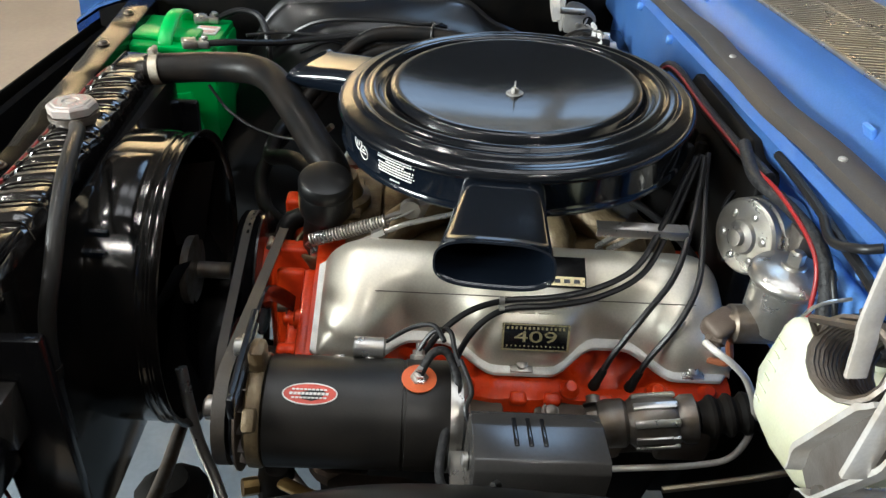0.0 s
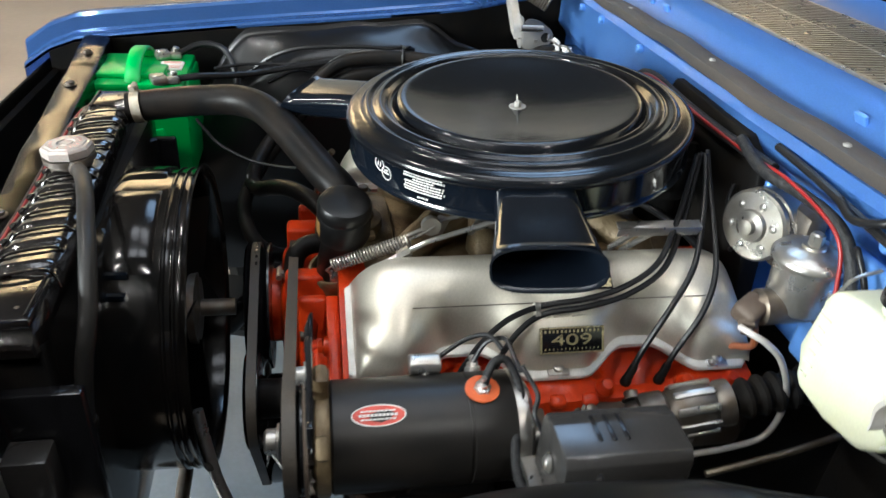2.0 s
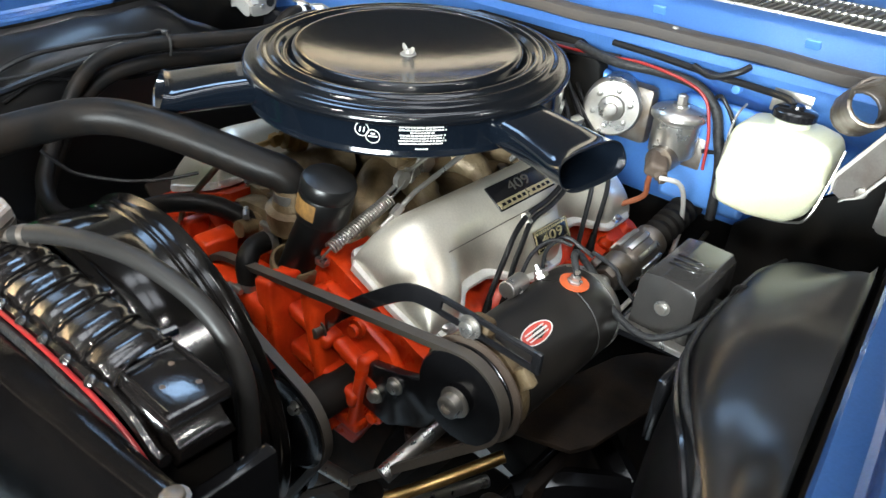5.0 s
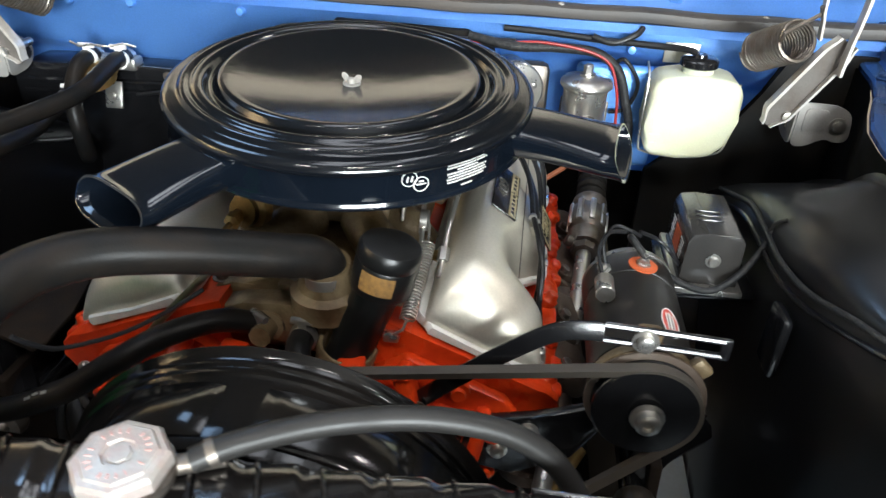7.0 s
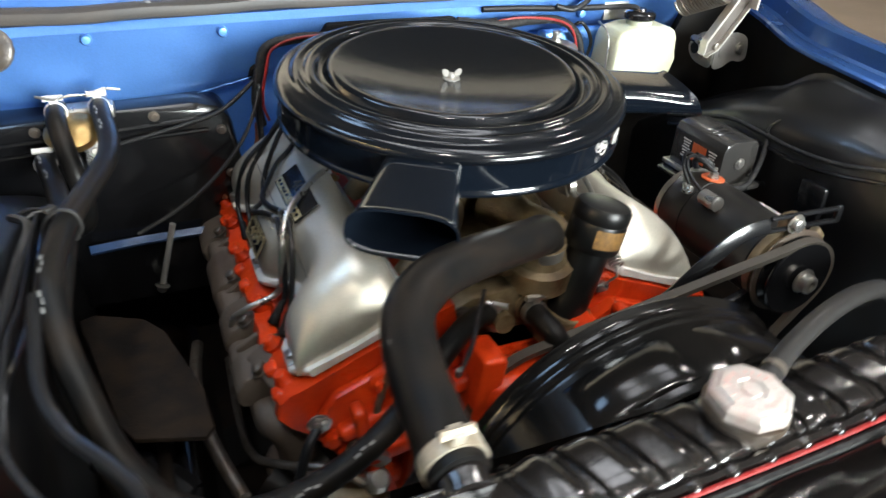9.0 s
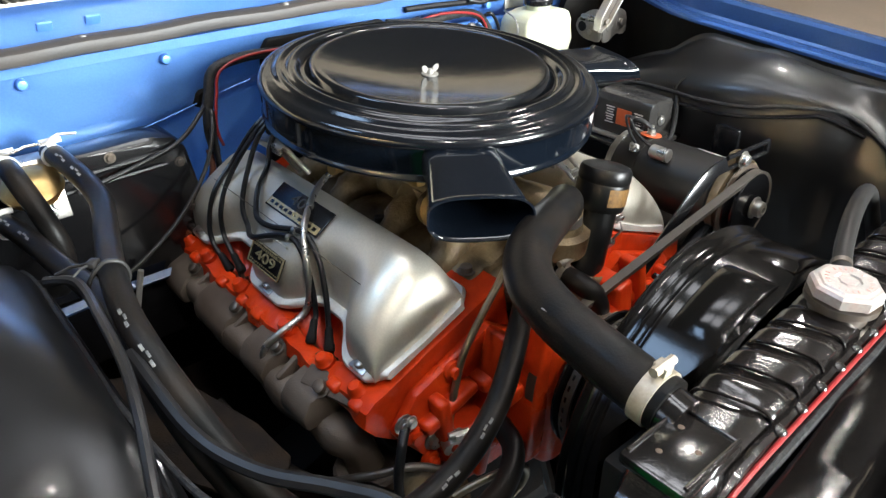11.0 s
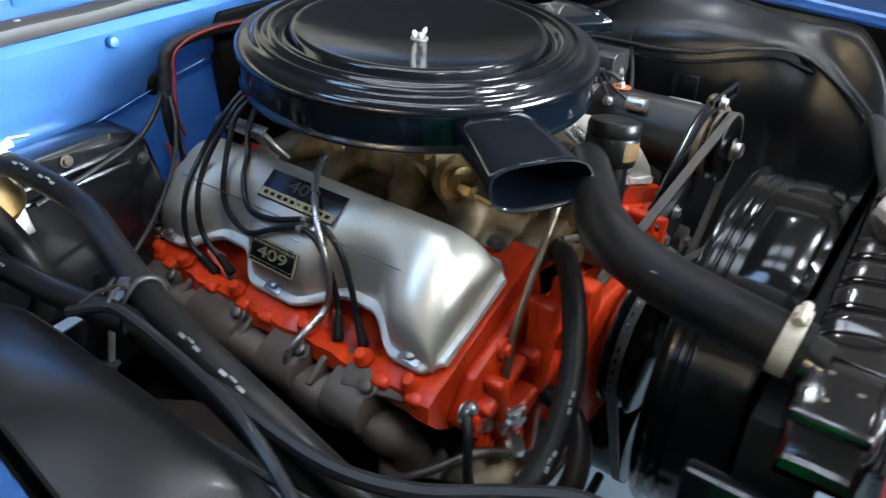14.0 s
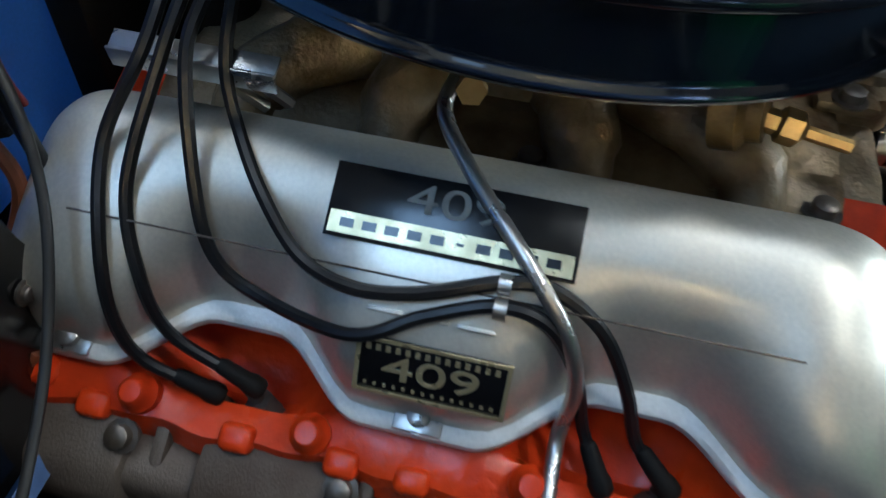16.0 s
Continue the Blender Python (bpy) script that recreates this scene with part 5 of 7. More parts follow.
clamp((-0.467, 0.204, 0.925), (0, 1, 0), 0.0127, ha, 0.007, WHITE)


def prints(points, r, parent, first, count, gap, n):
    """Rows of white bars printed along a hose."""
    p = spline(points, 6)
    for i in range(count):
        a = first + i * gap
        c, d = p[a], (p[a + 1] - p[a]).normalized()
        u = (Vector(n) - d * d.dot(Vector(n))).normalized()
        for k in range(3):
            bm = bmesh.new()
            box(bm, (0, 0.0016 * (k % 2), 0), (0.0062, 0.0028 - 0.0008 * (k % 2), 0.0009))
            bm.transform(frame_on(c + d * (0.0085 * (k - 1)) + u * (r + 0.0001), d, u.cross(d)))
            part("print", bm, FADED, parent, smooth=False)


prints(HB, 0.0125, hb, 10, 2, 5, (-0.4, -0.5, 0.8))
prints(HB, 0.0125, hb, 44, 2, 5, (-0.5, -0.5, 0.8))
prints(HB, 0.0125, hb, 86, 2, 7, (-0.6, -0.6, 0.5))
prints(HC, 0.0125, hc, 7, 2, 5, (-0.4, -0.4, 0.8))

# heater valve and tie
th = thing("heater_valve", (-0.445, 0.225, 0.91), "brass and zinc heater control valve on the heater box", "valve")
bm = bmesh.new()
lathe(bm, [(0.030, 0), (0.030, 0.008), (0.036, 0.010), (0.036, 0.014), (0.028, 0.020), (0.012, 0.024), (0, 0.025)], (-0.45, 0.19, 0.893), (-0.1, -0.3, 0.9), 24)
part("diaphragm", bm, BRASS, th)
bm = bmesh.new()
sweep(bm, [(-0.467, 0.235, 0.924), (-0.467, 0.19, 0.926)], 0.011, 12)
sweep(bm, [(-0.415, 0.235, 0.924), (-0.415, 0.19, 0.927)], 0.011, 12)
box(bm, (-0.44, 0.228, 0.915), (0.085, 0.03, 0.02), bevel=0.005)
part("body", bm, STEEL, th)
bm = bmesh.new()
box(bm, (-0.43, 0.195, 0.872), (0.028, 0.006, 0.042), pose(0, 0, 0, -15), bevel=0.002)
hexbolt(bm, (-0.43, 0.190, 0.872), (0, -1, 0.2), 0.006, 0.005)
part("bracket", bm, STEEL, th)
bm = bmesh.new()
sweep(bm, [(-0.425 + 0.02 * i, 0.195 + 0.01 * math.sin(i), 0.948 + 0.004 * (i % 2)) for i in range(-3, 3)], 0.0018, 6)
part("wire_clip", bm, STEEL, th)

bm = bmesh.new()
sweep(bm, spline([(-0.468, -0.086, 0.868), (-0.474, -0.088, 0.885), (-0.470, -0.090, 0.912), (-0.455, -0.092, 0.928), (-0.440, -0.094, 0.924), (-0.436, -0.094, 0.908), (-0.444, -0.092, 0.893)], 5), 0.0022, 8)
box(bm, (-0.462, -0.086, 0.928), (0.012, 0.009, 0.005), pose(0, 0, 0, 0, 0, 40), bevel=0.001)
sweep(bm, [(-0.463, -0.086, 0.928), (-0.478, -0.078, 0.927), (-0.492, -0.072, 0.921)], 0.0015, 6)
sweep(bm, [(-0.463, -0.086, 0.928), (-0.474, -0.091, 0.929), (-0.486, -0.097, 0.924)], 0.0014, 6)
solo("hose_tie", bm, GREYTUBE, "grey strap tying the heater hoses together", "strap")

cab = [(-0.500, -0.066, 0.915), (-0.483, -0.095, 0.922), (-0.480, -0.122, 0.922), (-0.483, -0.165, 0.923), (-0.489, -0.236, 0.919), (-0.499, -0.288, 0.911), (-0.512, -0.335, 0.890), (-0.53, -0.39, 0.845)]
solo("cable", hose(cab, 0.0045, 8), WIRE, "thin black cable running beside the inner fender", "cable")

# heater box on the firewall
bm = bmesh.new()
prism(bm, [(-0.62, 0.60), (-0.62, 0.880), (-0.60, 0.905), (-0.42, 0.912), (-0.29, 0.914), (-0.262, 0.907), (-0.246, 0.888), (-0.235, 0.80), (-0.235, 0.60)], 0.222, 0.30, "y", 0.012)
hbx = solo("heater_box", bm, SATIN, "satin black heater box on the firewall", "heater")
for z in (0.885, 0.868):
    bm = bmesh.new()
    sweep(bm, [(-0.60, 0.221, z - 0.008), (-0.42, 0.220, z), (-0.28, 0.221, z + 0.004)], 0.004, 8)
    part("rib", bm, SATIN, hbx)
for x, z in ((-0.262, 0.87), (-0.256, 0.80), (-0.5, 0.895), (-0.35, 0.90)):
    bm = bmesh.new()
    hexbolt(bm, (x, 0.221, z), (0, -1, 0), 0.005, 0.004)
    part("bolt", bm, DARKSTEEL, hbx)


# painted brace and its small rod below the heater box
bm = bmesh.new()
sweep(bm, [(-0.47, 0.205, 0.713), (-0.402, 0.210, 0.714), (-0.281, 0.212, 0.713), (-0.235, 0.216, 0.710)], 0.008, 4)
brace = solo("firewall_brace", bm, BLUEDK, "dark blue painted brace below the heater box", "brace")
bm = bmesh.new()
sweep(bm, [(-0.352, 0.203, 0.738), (-0.356, 0.203, 0.725), (-0.382, 0.200, 0.640)], 0.0045, 8)
rod = part("rod", bm, HINGEGREY, brace, "small plated rod")
bm = bmesh.new()
hexbolt(bm, (-0.383, 0.1995, 0.637), (-0.3, 0, -1), 0.007, 0.010)
part("tip", bm, STEEL, rod)


# ---- generator and belts ----
def generator():
    c = Vector((0.358, 0, 0.790))
    th = thing("generator", (0.358, -0.18, 0.790), "black cylindrical generator with a red oval label", "generator")
    R = 0.0535
    bm = bmesh.new()
    lathe(bm, [(0.03, 0), (R - 0.003, 0.0), (R, 0.003), (R, 0.128), (R - 0.0012, 0.1285), (R - 0.0012, 0.1315), (R, 0.132), (R, 0.176), (R - 0.003, 0.180), (0.03, 0.180)], (c.x, -0.255, c.z), (0, 1, 0), 56)
    part("case", bm, GENBLACK, th)
    bm = bmesh.new()
    lathe(bm, [(0.02, 0), (R - 0.006, 0), (R + 0.001, 0.004), (R + 0.0015, 0.014), (R, 0.016), (0.03, 0.016)], (c.x, -0.271, c.z), (0, 1, 0), 56)
    box(bm, (c.x - 0.006, -0.262, c.z + 0.062), (0.026, 0.016, 0.030), bevel=0.006)
    box(bm, (c.x + 0.046, -0.262, c.z + 0.034), (0.022, 0.012, 0.022), pose(0, 0, 0, 0, 45), bevel=0.004)
    part("end_frame", bm, CASTING, th, "bare cast end frame")
    bm = bmesh.new()
    lathe(bm, [(R + 0.0008, 0), (R + 0.0008, 0.006)], (c.x, -0.082, c.z), (0, 1, 0), 48)
    lathe(bm, [(0.02, 0), (R - 0.002, 0.0), (R - 0.002, 0.010), (R - 0.01, 0.016), (0.015, 0.020)], (c.x, -0.080, c.z), (0, 1, 0), 48)
    part("rear_frame", bm, STEEL, th)
    bm = bmesh.new()
    lathe(bm, [(0.018, 0), (0.050, 0.001), (0.052, 0.003), (0.052, 0.005), (0.044, 0.010), (0.052, 0.016), (0.052, 0.018), (0.035, 0.020)], (c.x, -0.297, c.z), (0, 1, 0), 44)
    pul = part("pulley", bm, SATIN, th)
    bm = bmesh.new()
    lathe(bm, [(0.025, 0), (0.050, 0.001), (0.058, 0.003), (0.0585, 0.005), (0.025, 0.007)], (c.x, -0.280, c.z), (0, 1, 0), 44)
    part("fan_plate", bm, IRON, th, "bare steel fan disc")
    for k in range(16):
        a = 2 * math.pi * k / 16
        bm = bmesh.new()
        box(bm, (c.x + 0.046 * math.cos(a), -0.274, c.z + 0.046 * math.sin(a)), (0.012, 0.010, 0.0012), pose(0, 0, 0, 0, -math.degrees(a) + 20))
        part("vane", bm, DARKSTEEL, th)
    bm = bmesh.new()
    lathe(bm, [(0.0165, 0), (0.0165, 0.002), (0.0120, 0.003), (0.0120, 0.012), (0.0095, 0.014), (0.0085, 0.0145), (0.0055, 0.0145), (0.005, 0.010), (0, 0.010)], (c.x, -0.301, c.z), (0, -1, 0), 20)
    part("nut", bm, STEEL, pul, "bright pulley nut")
    # label
    ang = radians(63)
    n = Vector((math.cos(ang), 0, math.sin(ang)))
    m = frame_on(c + Vector((0, -0.211, 0)) + n * (R + 0.0002), (0, 1, 0), n.cross(Vector((0, 1, 0))) * -1)
    bm = bmesh.new()
    rows = []
    def oval(a, b, h, cx=0):
        v = []
        for k in range(28):
            t = 2 * math.pi * k / 28
            px, py = a * math.cos(t), b * math.sin(t)
            q = ang + py / R
            v.append(bm.verts.new((c.x + (R + h) * math.cos(q), -0.211 + px, c.z + (R + h) * math.sin(q))))
        bm.faces.new(v)
    oval(0.0245, 0.0098, 0.0004)
    lab = part("label", bm, LABELRED, th, "red oval label with white edge", smooth=False)
    bm = bmesh.new()
    for j, (wd, py) in enumerate(((0.030, 0.0038), (0.034, 0.0), (0.030, -0.0038))):
        x = -wd / 2
        while x < wd / 2:
            q = ang + py / R
            box(bm, (c.x + (R + 0.0008) * math.cos(q), -0.211 + x, c.z + (R + 0.0008) * math.sin(q)), (0.0006, 0.0028, 0.0024 if j == 1 else 0.0014), pose(0, 0, 0, 0, 90 - math.degrees(q) - 90))
            x += 0.0036
    part("print", bm, WHITE, lab, "illegible lettering as plain bars", smooth=False)
    bm = bmesh.new()
    pts = []
    for k in range(29):
        t = 2 * math.pi * k / 28
        q = ang + 0.0098 * math.sin(t) / R
        pts.append((c.x + (R + 0.0006) * math.cos(q), -0.211 + 0.0245 * math.cos(t), c.z + (R + 0.0006) * math.sin(q)))
    sweep(bm, pts, 0.0007, 5, caps=False)
    part("edge", bm, WHITE, lab)
    # terminals
    for y, a, mat in ((-0.112, 84, LABELPINK), (-0.112, 130, None)):
        q = radians(a)
        n = Vector((math.cos(q), 0, math.sin(q)))
        p = c + Vector((0, y, 0)) + n * R
        if mat:
            bm = bmesh.new()
            lathe(bm, [(0.0165, 0), (0.0165, 0.0012), (0.006, 0.0014)], p, n, 24)
            part("terminal_label", bm, ORANGE, th, "orange paper ring at the terminal")
        bm = bmesh.new()
        lathe(bm, [(0.0085, 0), (0.0085, 0.004), (0.006, 0.005), (0.006, 0.009), (0.003, 0.010), (0.003, 0.016), (0, 0.016)], p, n, 6)
        part("terminal", bm, STEEL, th)
    bm = bmesh.new()
    q = radians(128)
    n = Vector((math.cos(q), 0, math.sin(q)))
    p = c + Vector((0, -0.160, 0)) + n * (R + 0.010)
    lathe(bm, [(0.0095, -0.016), (0.0105, -0.015), (0.0105, 0.013), (0.0085, 0.015), (0, 0.015)], p, (0, 1, 0), 16)
    sweep(bm, [p, p - n * 0.014], 0.006, 8)
    part("oiler", bm, STEEL, th, "small metal condenser on the case")
    return th


generator()

# slotted adjusting arm
th = thing("adjusting_arm", (0.25, -0.27, 0.80), "black slotted generator adjusting arm", "bracket")
bm = bmesh.new()
arm = spline([(0.130, -0.262, 0.735), (0.145, -0.268, 0.755), (0.185, -0.272, 0.795), (0.235, -0.272, 0.836), (0.268, -0.272, 0.857), (0.30, -0.272, 0.862), (0.35, -0.272, 0.861), (0.418, -0.272, 0.858)], 5)
bar = [(math.copysign(abs(math.cos(a)) ** 0.4, math.cos(a)) * 0.22, math.copysign(abs(math.sin(a)) ** 0.4, math.sin(a)) * 1.0) for a in [2 * math.pi * k / 12 for k in range(12)]]
slot_from = 27
sweep(bm, arm[:slot_from], 0.0095, 12, shape=bar)
for dz in (0.0085, -0.0085):
    sweep(bm, [p + Vector((0, 0, dz)) for p in arm[slot_from - 1:]], 0.0034, 8)
box(bm, (0.420, -0.272, 0.858), (0.010, 0.006, 0.0235), bevel=0.002)
part("arm", bm, SATIN, th)
bm = bmesh.new()
hexbolt(bm, (0.347, -0.275, 0.859), (0, -1, 0), 0.0085, 0.008)
part("bolt", bm, STEEL, th)
bm = bmesh.new()
hexbolt(bm, (0.134, -0.272, 0.737), (0, -1, 0), 0.0075, 0.012)
part("bolt", bm, DARKSTEEL, th)
bm = bmesh.new()
prism(bm, [(0.18, 0.665), (0.19, 0.725), (0.255, 0.74), (0.315, 0.765), (0.325, 0.735), (0.30, 0.69), (0.24, 0.655)], -0.268, -0.256, "y", 0.003)
part("mount", bm, SATIN, th, "black generator mounting bracket")
for x, z in ((0.222, 0.690), (0.252, 0.722)):
    bm = bmesh.new()
    hexbolt(bm, (x, -0.268, z), (0, -1, 0), 0.0075, 0.007)
    part("bolt", bm, STEEL, th)


def belt(name, wheels, y, half, label):
    """A V-belt round pulleys given as (x, z, r), in order, running counter-clockwise."""
    pts = []
    n = len(wheels)
    arcs = []
    for i in range(n):
        (x0, z0, r0), (x1, z1, r1) = wheels[i], wheels[(i + 1) % n]
        d = math.hypot(x1 - x0, z1 - z0)
        base = math.atan2(z1 - z0, x1 - x0)
        off = math.acos((r0 - r1) / d)
        arcs.append(base - off)
    for i in range(n):
        x, z, r = wheels[i]
        a0, a1 = arcs[i - 1], arcs[i]
        while a1 < a0:
            a1 += 2 * math.pi
        for k in range(15):
            a = lerp(a0, a1, k / 14)
            pts.append(Vector((x + r * math.cos(a), y, z + r * math.sin(a))))
    bm = bmesh.new()
    rows = []
    m = len(pts)
    for i in range(m):
        t = (pts[(i + 1) % m] - pts[i - 1]).normalized()
        nrm = Vector((t.z, 0, -t.x))
        p = pts[i]
        rows.append([p + nrm * 0.004 + Vector((0, half, 0)), p + nrm * 0.004 - Vector((0, half, 0)), p - nrm * 0.005 - Vector((0, half * 0.6, 0)), p - nrm * 0.005 + Vector((0, half * 0.6, 0))])
    rows.append(rows[0])
    grid(bm, rows, close=True)
    bmesh.ops.remove_doubles(bm, verts=bm.verts, dist=1e-6)
    return solo(name, bm, BELT, label, "belt", "fan belts")


belt("fan_belt", [(0.358, 0.790, 0.049), (0.0, 0.690, 0.087), (0.05, 0.50, 0.080)], -0.291, 0.0062, "worn black rubber belt round the generator pulley")
th = thing("idler_pulley", (0.165, -0.33, 0.665), "black stamped steel pulley beside the fan shroud", "pulley")
bm = bmesh.new()
lathe(bm, [(0.0, 0.012), (0.03, 0.010), (0.045, 0.004), (0.056, 0.0), (0.060, 0.002), (0.052, 0.008), (0.060, 0.014), (0.060, 0.017), (0.03, 0.018)], (0.165, -0.352, 0.665), (0, 1, 0), 40)
part("disc", bm, SATIN, th)
bm = bmesh.new()
hexbolt(bm, (0.176, -0.345, 0.690), (0, -1, 0), 0.006, 0.008)
part("bolt", bm, STEEL, th)
bm = bmesh.new()
sweep(bm, [(0.165, -0.34, 0.665), (0.165, -0.24, 0.665)], 0.025, 14)
part("shaft", bm, DULL, th)
belt("fan_belt", [(0.165, 0.665, 0.058), (0.0, 0.690, 0.086), (0.05, 0.50, 0.078)], -0.342, 0.0058, "worn black rubber belt round the small pulley")
bm = bmesh.new()
lathe(bm, [(0.02, 0), (0.080, 0.002), (0.074, 0.010), (0.080, 0.018), (0.080, 0.06), (0.074, 0.068), (0.080, 0.076), (0.02, 0.078)], (0.05, -0.350, 0.50), (0, 1, 0), 32)
solo("crank_pulley", bm, SATIN, "black crankshaft pulley low on the engine", "pulley")


# ---- exhaust, ignition and pipes ----
def exhaust(side):
    th = thing("exhaust_manifold", (side * 0.31, 0, 0.71), "grey brown cast iron exhaust manifold", "exhaust manifold", "exhaust manifolds")
    bm = bmesh.new()
    log = spline([(side * 0.318, 0.235, 0.712), (side * 0.326, 0.15, 0.708), (side * 0.328, 0.05, 0.702), (side * 0.329, -0.05, 0.696), (side * 0.327, -0.12, 0.690), (side * 0.318, -0.165, 0.680), (side * 0.303, -0.19, 0.655), (side * 0.293, -0.195, 0.60)], 6)
    flat = [(1.0 * math.copysign(abs(math.cos(a)) ** 0.7, math.cos(a)), 0.92 * math.copysign(abs(math.sin(a)) ** 0.7, math.sin(a))) for a in [2 * math.pi * k / 16 for k in range(16)]]
    sweep(bm, log, [0.0228 + 0.0030 * math.sin(i * 0.62 + 0.6) for i in range(len(log))], 16, shape=flat)
    part("log", bm, IRON, th)
    for y, w in ((0.195, 0.062), (0.080, 0.090), (-0.040, 0.060), (-0.140, 0.056)):
        bm = bmesh.new()
        prism(bm, [(0.298, 0.736), (0.318, 0.741), (0.344, 0.730), (0.356, 0.712), (0.352, 0.690), (0.300, 0.690)], y - w / 2, y + w / 2, "y", 0.007)
        for v in bm.verts:
            v.co.x *= side
        part("port", bm, IRON, th)
        for d in (-0.42,):
            bm = bmesh.new()
            hexbolt(bm, (side * 0.325, y + d * w, 0.737), (side * 0.55, 0, 0.83), 0.0068, 0.008)
            part("bolt", bm, DARKSTEEL, th)
    for y in (0.15, 0.03, -0.09):
        bm = bmesh.new()
        box(bm, (side * 0.324, y, 0.722), (0.040, 0.009, 0.016), pose(0, 0, 0, 0, side * 32), bevel=0.003)
        part("web", bm, IRON, th)
    bm = bmesh.new()
    lathe(bm, [(0.038, -0.006), (0.040, 0), (0.040, 0.012), (0.036, 0.016)], (side * 0.296, -0.195, 0.61), (0, 0, 1), 18)
    part("outlet", bm, RUSTIRON, th)
    bm = bmesh.new()
    lathe(bm, [(0.012, 0), (0.012, 0.012), (0.014, 0.013), (0.014, 0.018), (0.006, 0.020), (0, 0.020)], (side * 0.292, -0.122, 0.727), (side * 0.6, -0.2, 0.75), 14)
    part("plug", bm, RUSTIRON, th)
    th.location.x -= side * 0.036
    th.location.z -= 0.008
    return th


for side in (1, -1):
    exhaust(side)
bm = bmesh.new()
box(bm, (-0.278, -0.165, 0.730), (0.026, 0.075, 0.010), pose(0, 0, 0, 0, -30, 15), bevel=0.003)
hexbolt(bm, (-0.288, -0.160, 0.730), (-0.5, 0, 0.8), 0.0075, 0.008)
solo("lifting_eye", bm, IRON, "rusty iron lifting bracket bolted to the head", "bracket")

def plug_wire(points, r=0.0036, label="black spark plug wire", settle=True):
    points = [Vector(p) for p in points]
    for p in points if settle else ():
        f = smooth01((0.835 - p.z) / 0.06)
        p.x -= math.copysign(0.016, p.x) * f
        p.z -= 0.022 * f
    end = Vector(points[-1])
    before = Vector(points[-2])
    w = solo("spark_plug_wire", hose(points, r, 8, 7), WIRE, label, "wire", "spark plug wires")
    bm = bmesh.new()
    d = (end - before).normalized()
    lathe(bm, [(0.0037, -0.014), (0.0048, -0.011), (0.0054, 0.004), (0.0065, 0.008), (0.0065, 0.014), (0.005, 0.016)], end, d, 12)
    part("boot", bm, DULL, w, "dark rubber plug boot")
    bm = bmesh.new()
    lathe(bm, [(0.0045, 0.014), (0.0045, 0.022), (0.0088, 0.023), (0.0088, 0.030), (0.0095, 0.031), (0.0095, 0.050)], end, d.lerp(Vector((0, 0, -1)), 0.6), 6)
    solo("spark_plug", bm, RUSTIRON, "burnt steel spark plug in its well", "spark plug", "spark plugs")
    return w


top = (0.105, 0.205, 0.965)
plug_wire([top, (0.135, 0.185, 0.945), (0.172, 0.160, 0.915), (0.205, 0.130, 0.875), (0.225, 0.085, 0.857), (0.234, 0.035, 0.8475), (0.2375, -0.015, 0.8435), (0.246, -0.055, 0.834), (0.258, -0.085, 0.815), (0.268, -0.105, 0.790), (0.272, -0.112, 0.772)])
plug_wire([(0.10, 0.212, 0.965), (0.128, 0.195, 0.944), (0.165, 0.172, 0.912), (0.205, 0.140, 0.868), (0.228, 0.090, 0.848), (0.2395, 0.035, 0.8405), (0.2435, -0.015, 0.8365), (0.254, -0.045, 0.822), (0.264, -0.062, 0.798), (0.270, -0.068, 0.772)])
plug_wire([(0.11, 0.212, 0.968), (0.140, 0.203, 0.945), (0.178, 0.190, 0.905), (0.212, 0.172, 0.868), (0.240, 0.140, 0.836), (0.262, 0.112, 0.800), (0.272, 0.100, 0.773)])
plug_wire([(0.10, 0.22, 0.968), (0.130, 0.213, 0.945), (0.172, 0.208, 0.905), (0.215, 0.200, 0.865), (0.246, 0.178, 0.832), (0.266, 0.152, 0.798), (0.273, 0.142, 0.773)])
plug_wire([(-0.125, 0.165, 0.936), (-0.152, 0.163, 0.926), (-0.177, 0.166, 0.907), (-0.1995, 0.187, 0.865), (-0.2376, 0.178, 0.833), (-0.2545, 0.174, 0.793), (-0.259, 0.163, 0.764), (-0.2569, 0.136, 0.745)], settle=False)
plug_wire([(-0.122, 0.155, 0.936), (-0.152, 0.152, 0.927), (-0.177, 0.156, 0.907), (-0.2142, 0.170, 0.853), (-0.2395, 0.161, 0.8135), (-0.2465, 0.150, 0.776), (-0.2485, 0.114, 0.750)], settle=False)
plug_wire([(-0.120, 0.145, 0.935), (-0.152, 0.142, 0.926), (-0.178, 0.144, 0.906), (-0.2095, 0.136, 0.8535), (-0.2235, 0.126, 0.822), (-0.2300, 0.103, 0.806), (-0.2520, 0.045, 0.8215), (-0.2422, 0.011, 0.8345), (-0.2338, -0.021, 0.8425), (-0.2335, -0.046, 0.836), (-0.2355, -0.065, 0.803), (-0.2395, -0.076, 0.764), (-0.2521, -0.0865, 0.749)], settle=False)
plug_wire([(-0.118, 0.135, 0.934), (-0.148, 0.131, 0.922), (-0.168, 0.130, 0.898), (-0.1805, 0.1225, 0.872), (-0.2075, 0.101, 0.8570), (-0.2265, 0.077, 0.8400), (-0.2375, 0.048, 0.8390), (-0.2350, 0.016, 0.8415), (-0.2250, -0.0215, 0.8495), (-0.2222, -0.0455, 0.848), (-0.2250, -0.072, 0.8285), (-0.232, -0.0913, 0.795), (-0.2395, -0.104, 0.762), (-0.2484, -0.1175, 0.752)], settle=False)
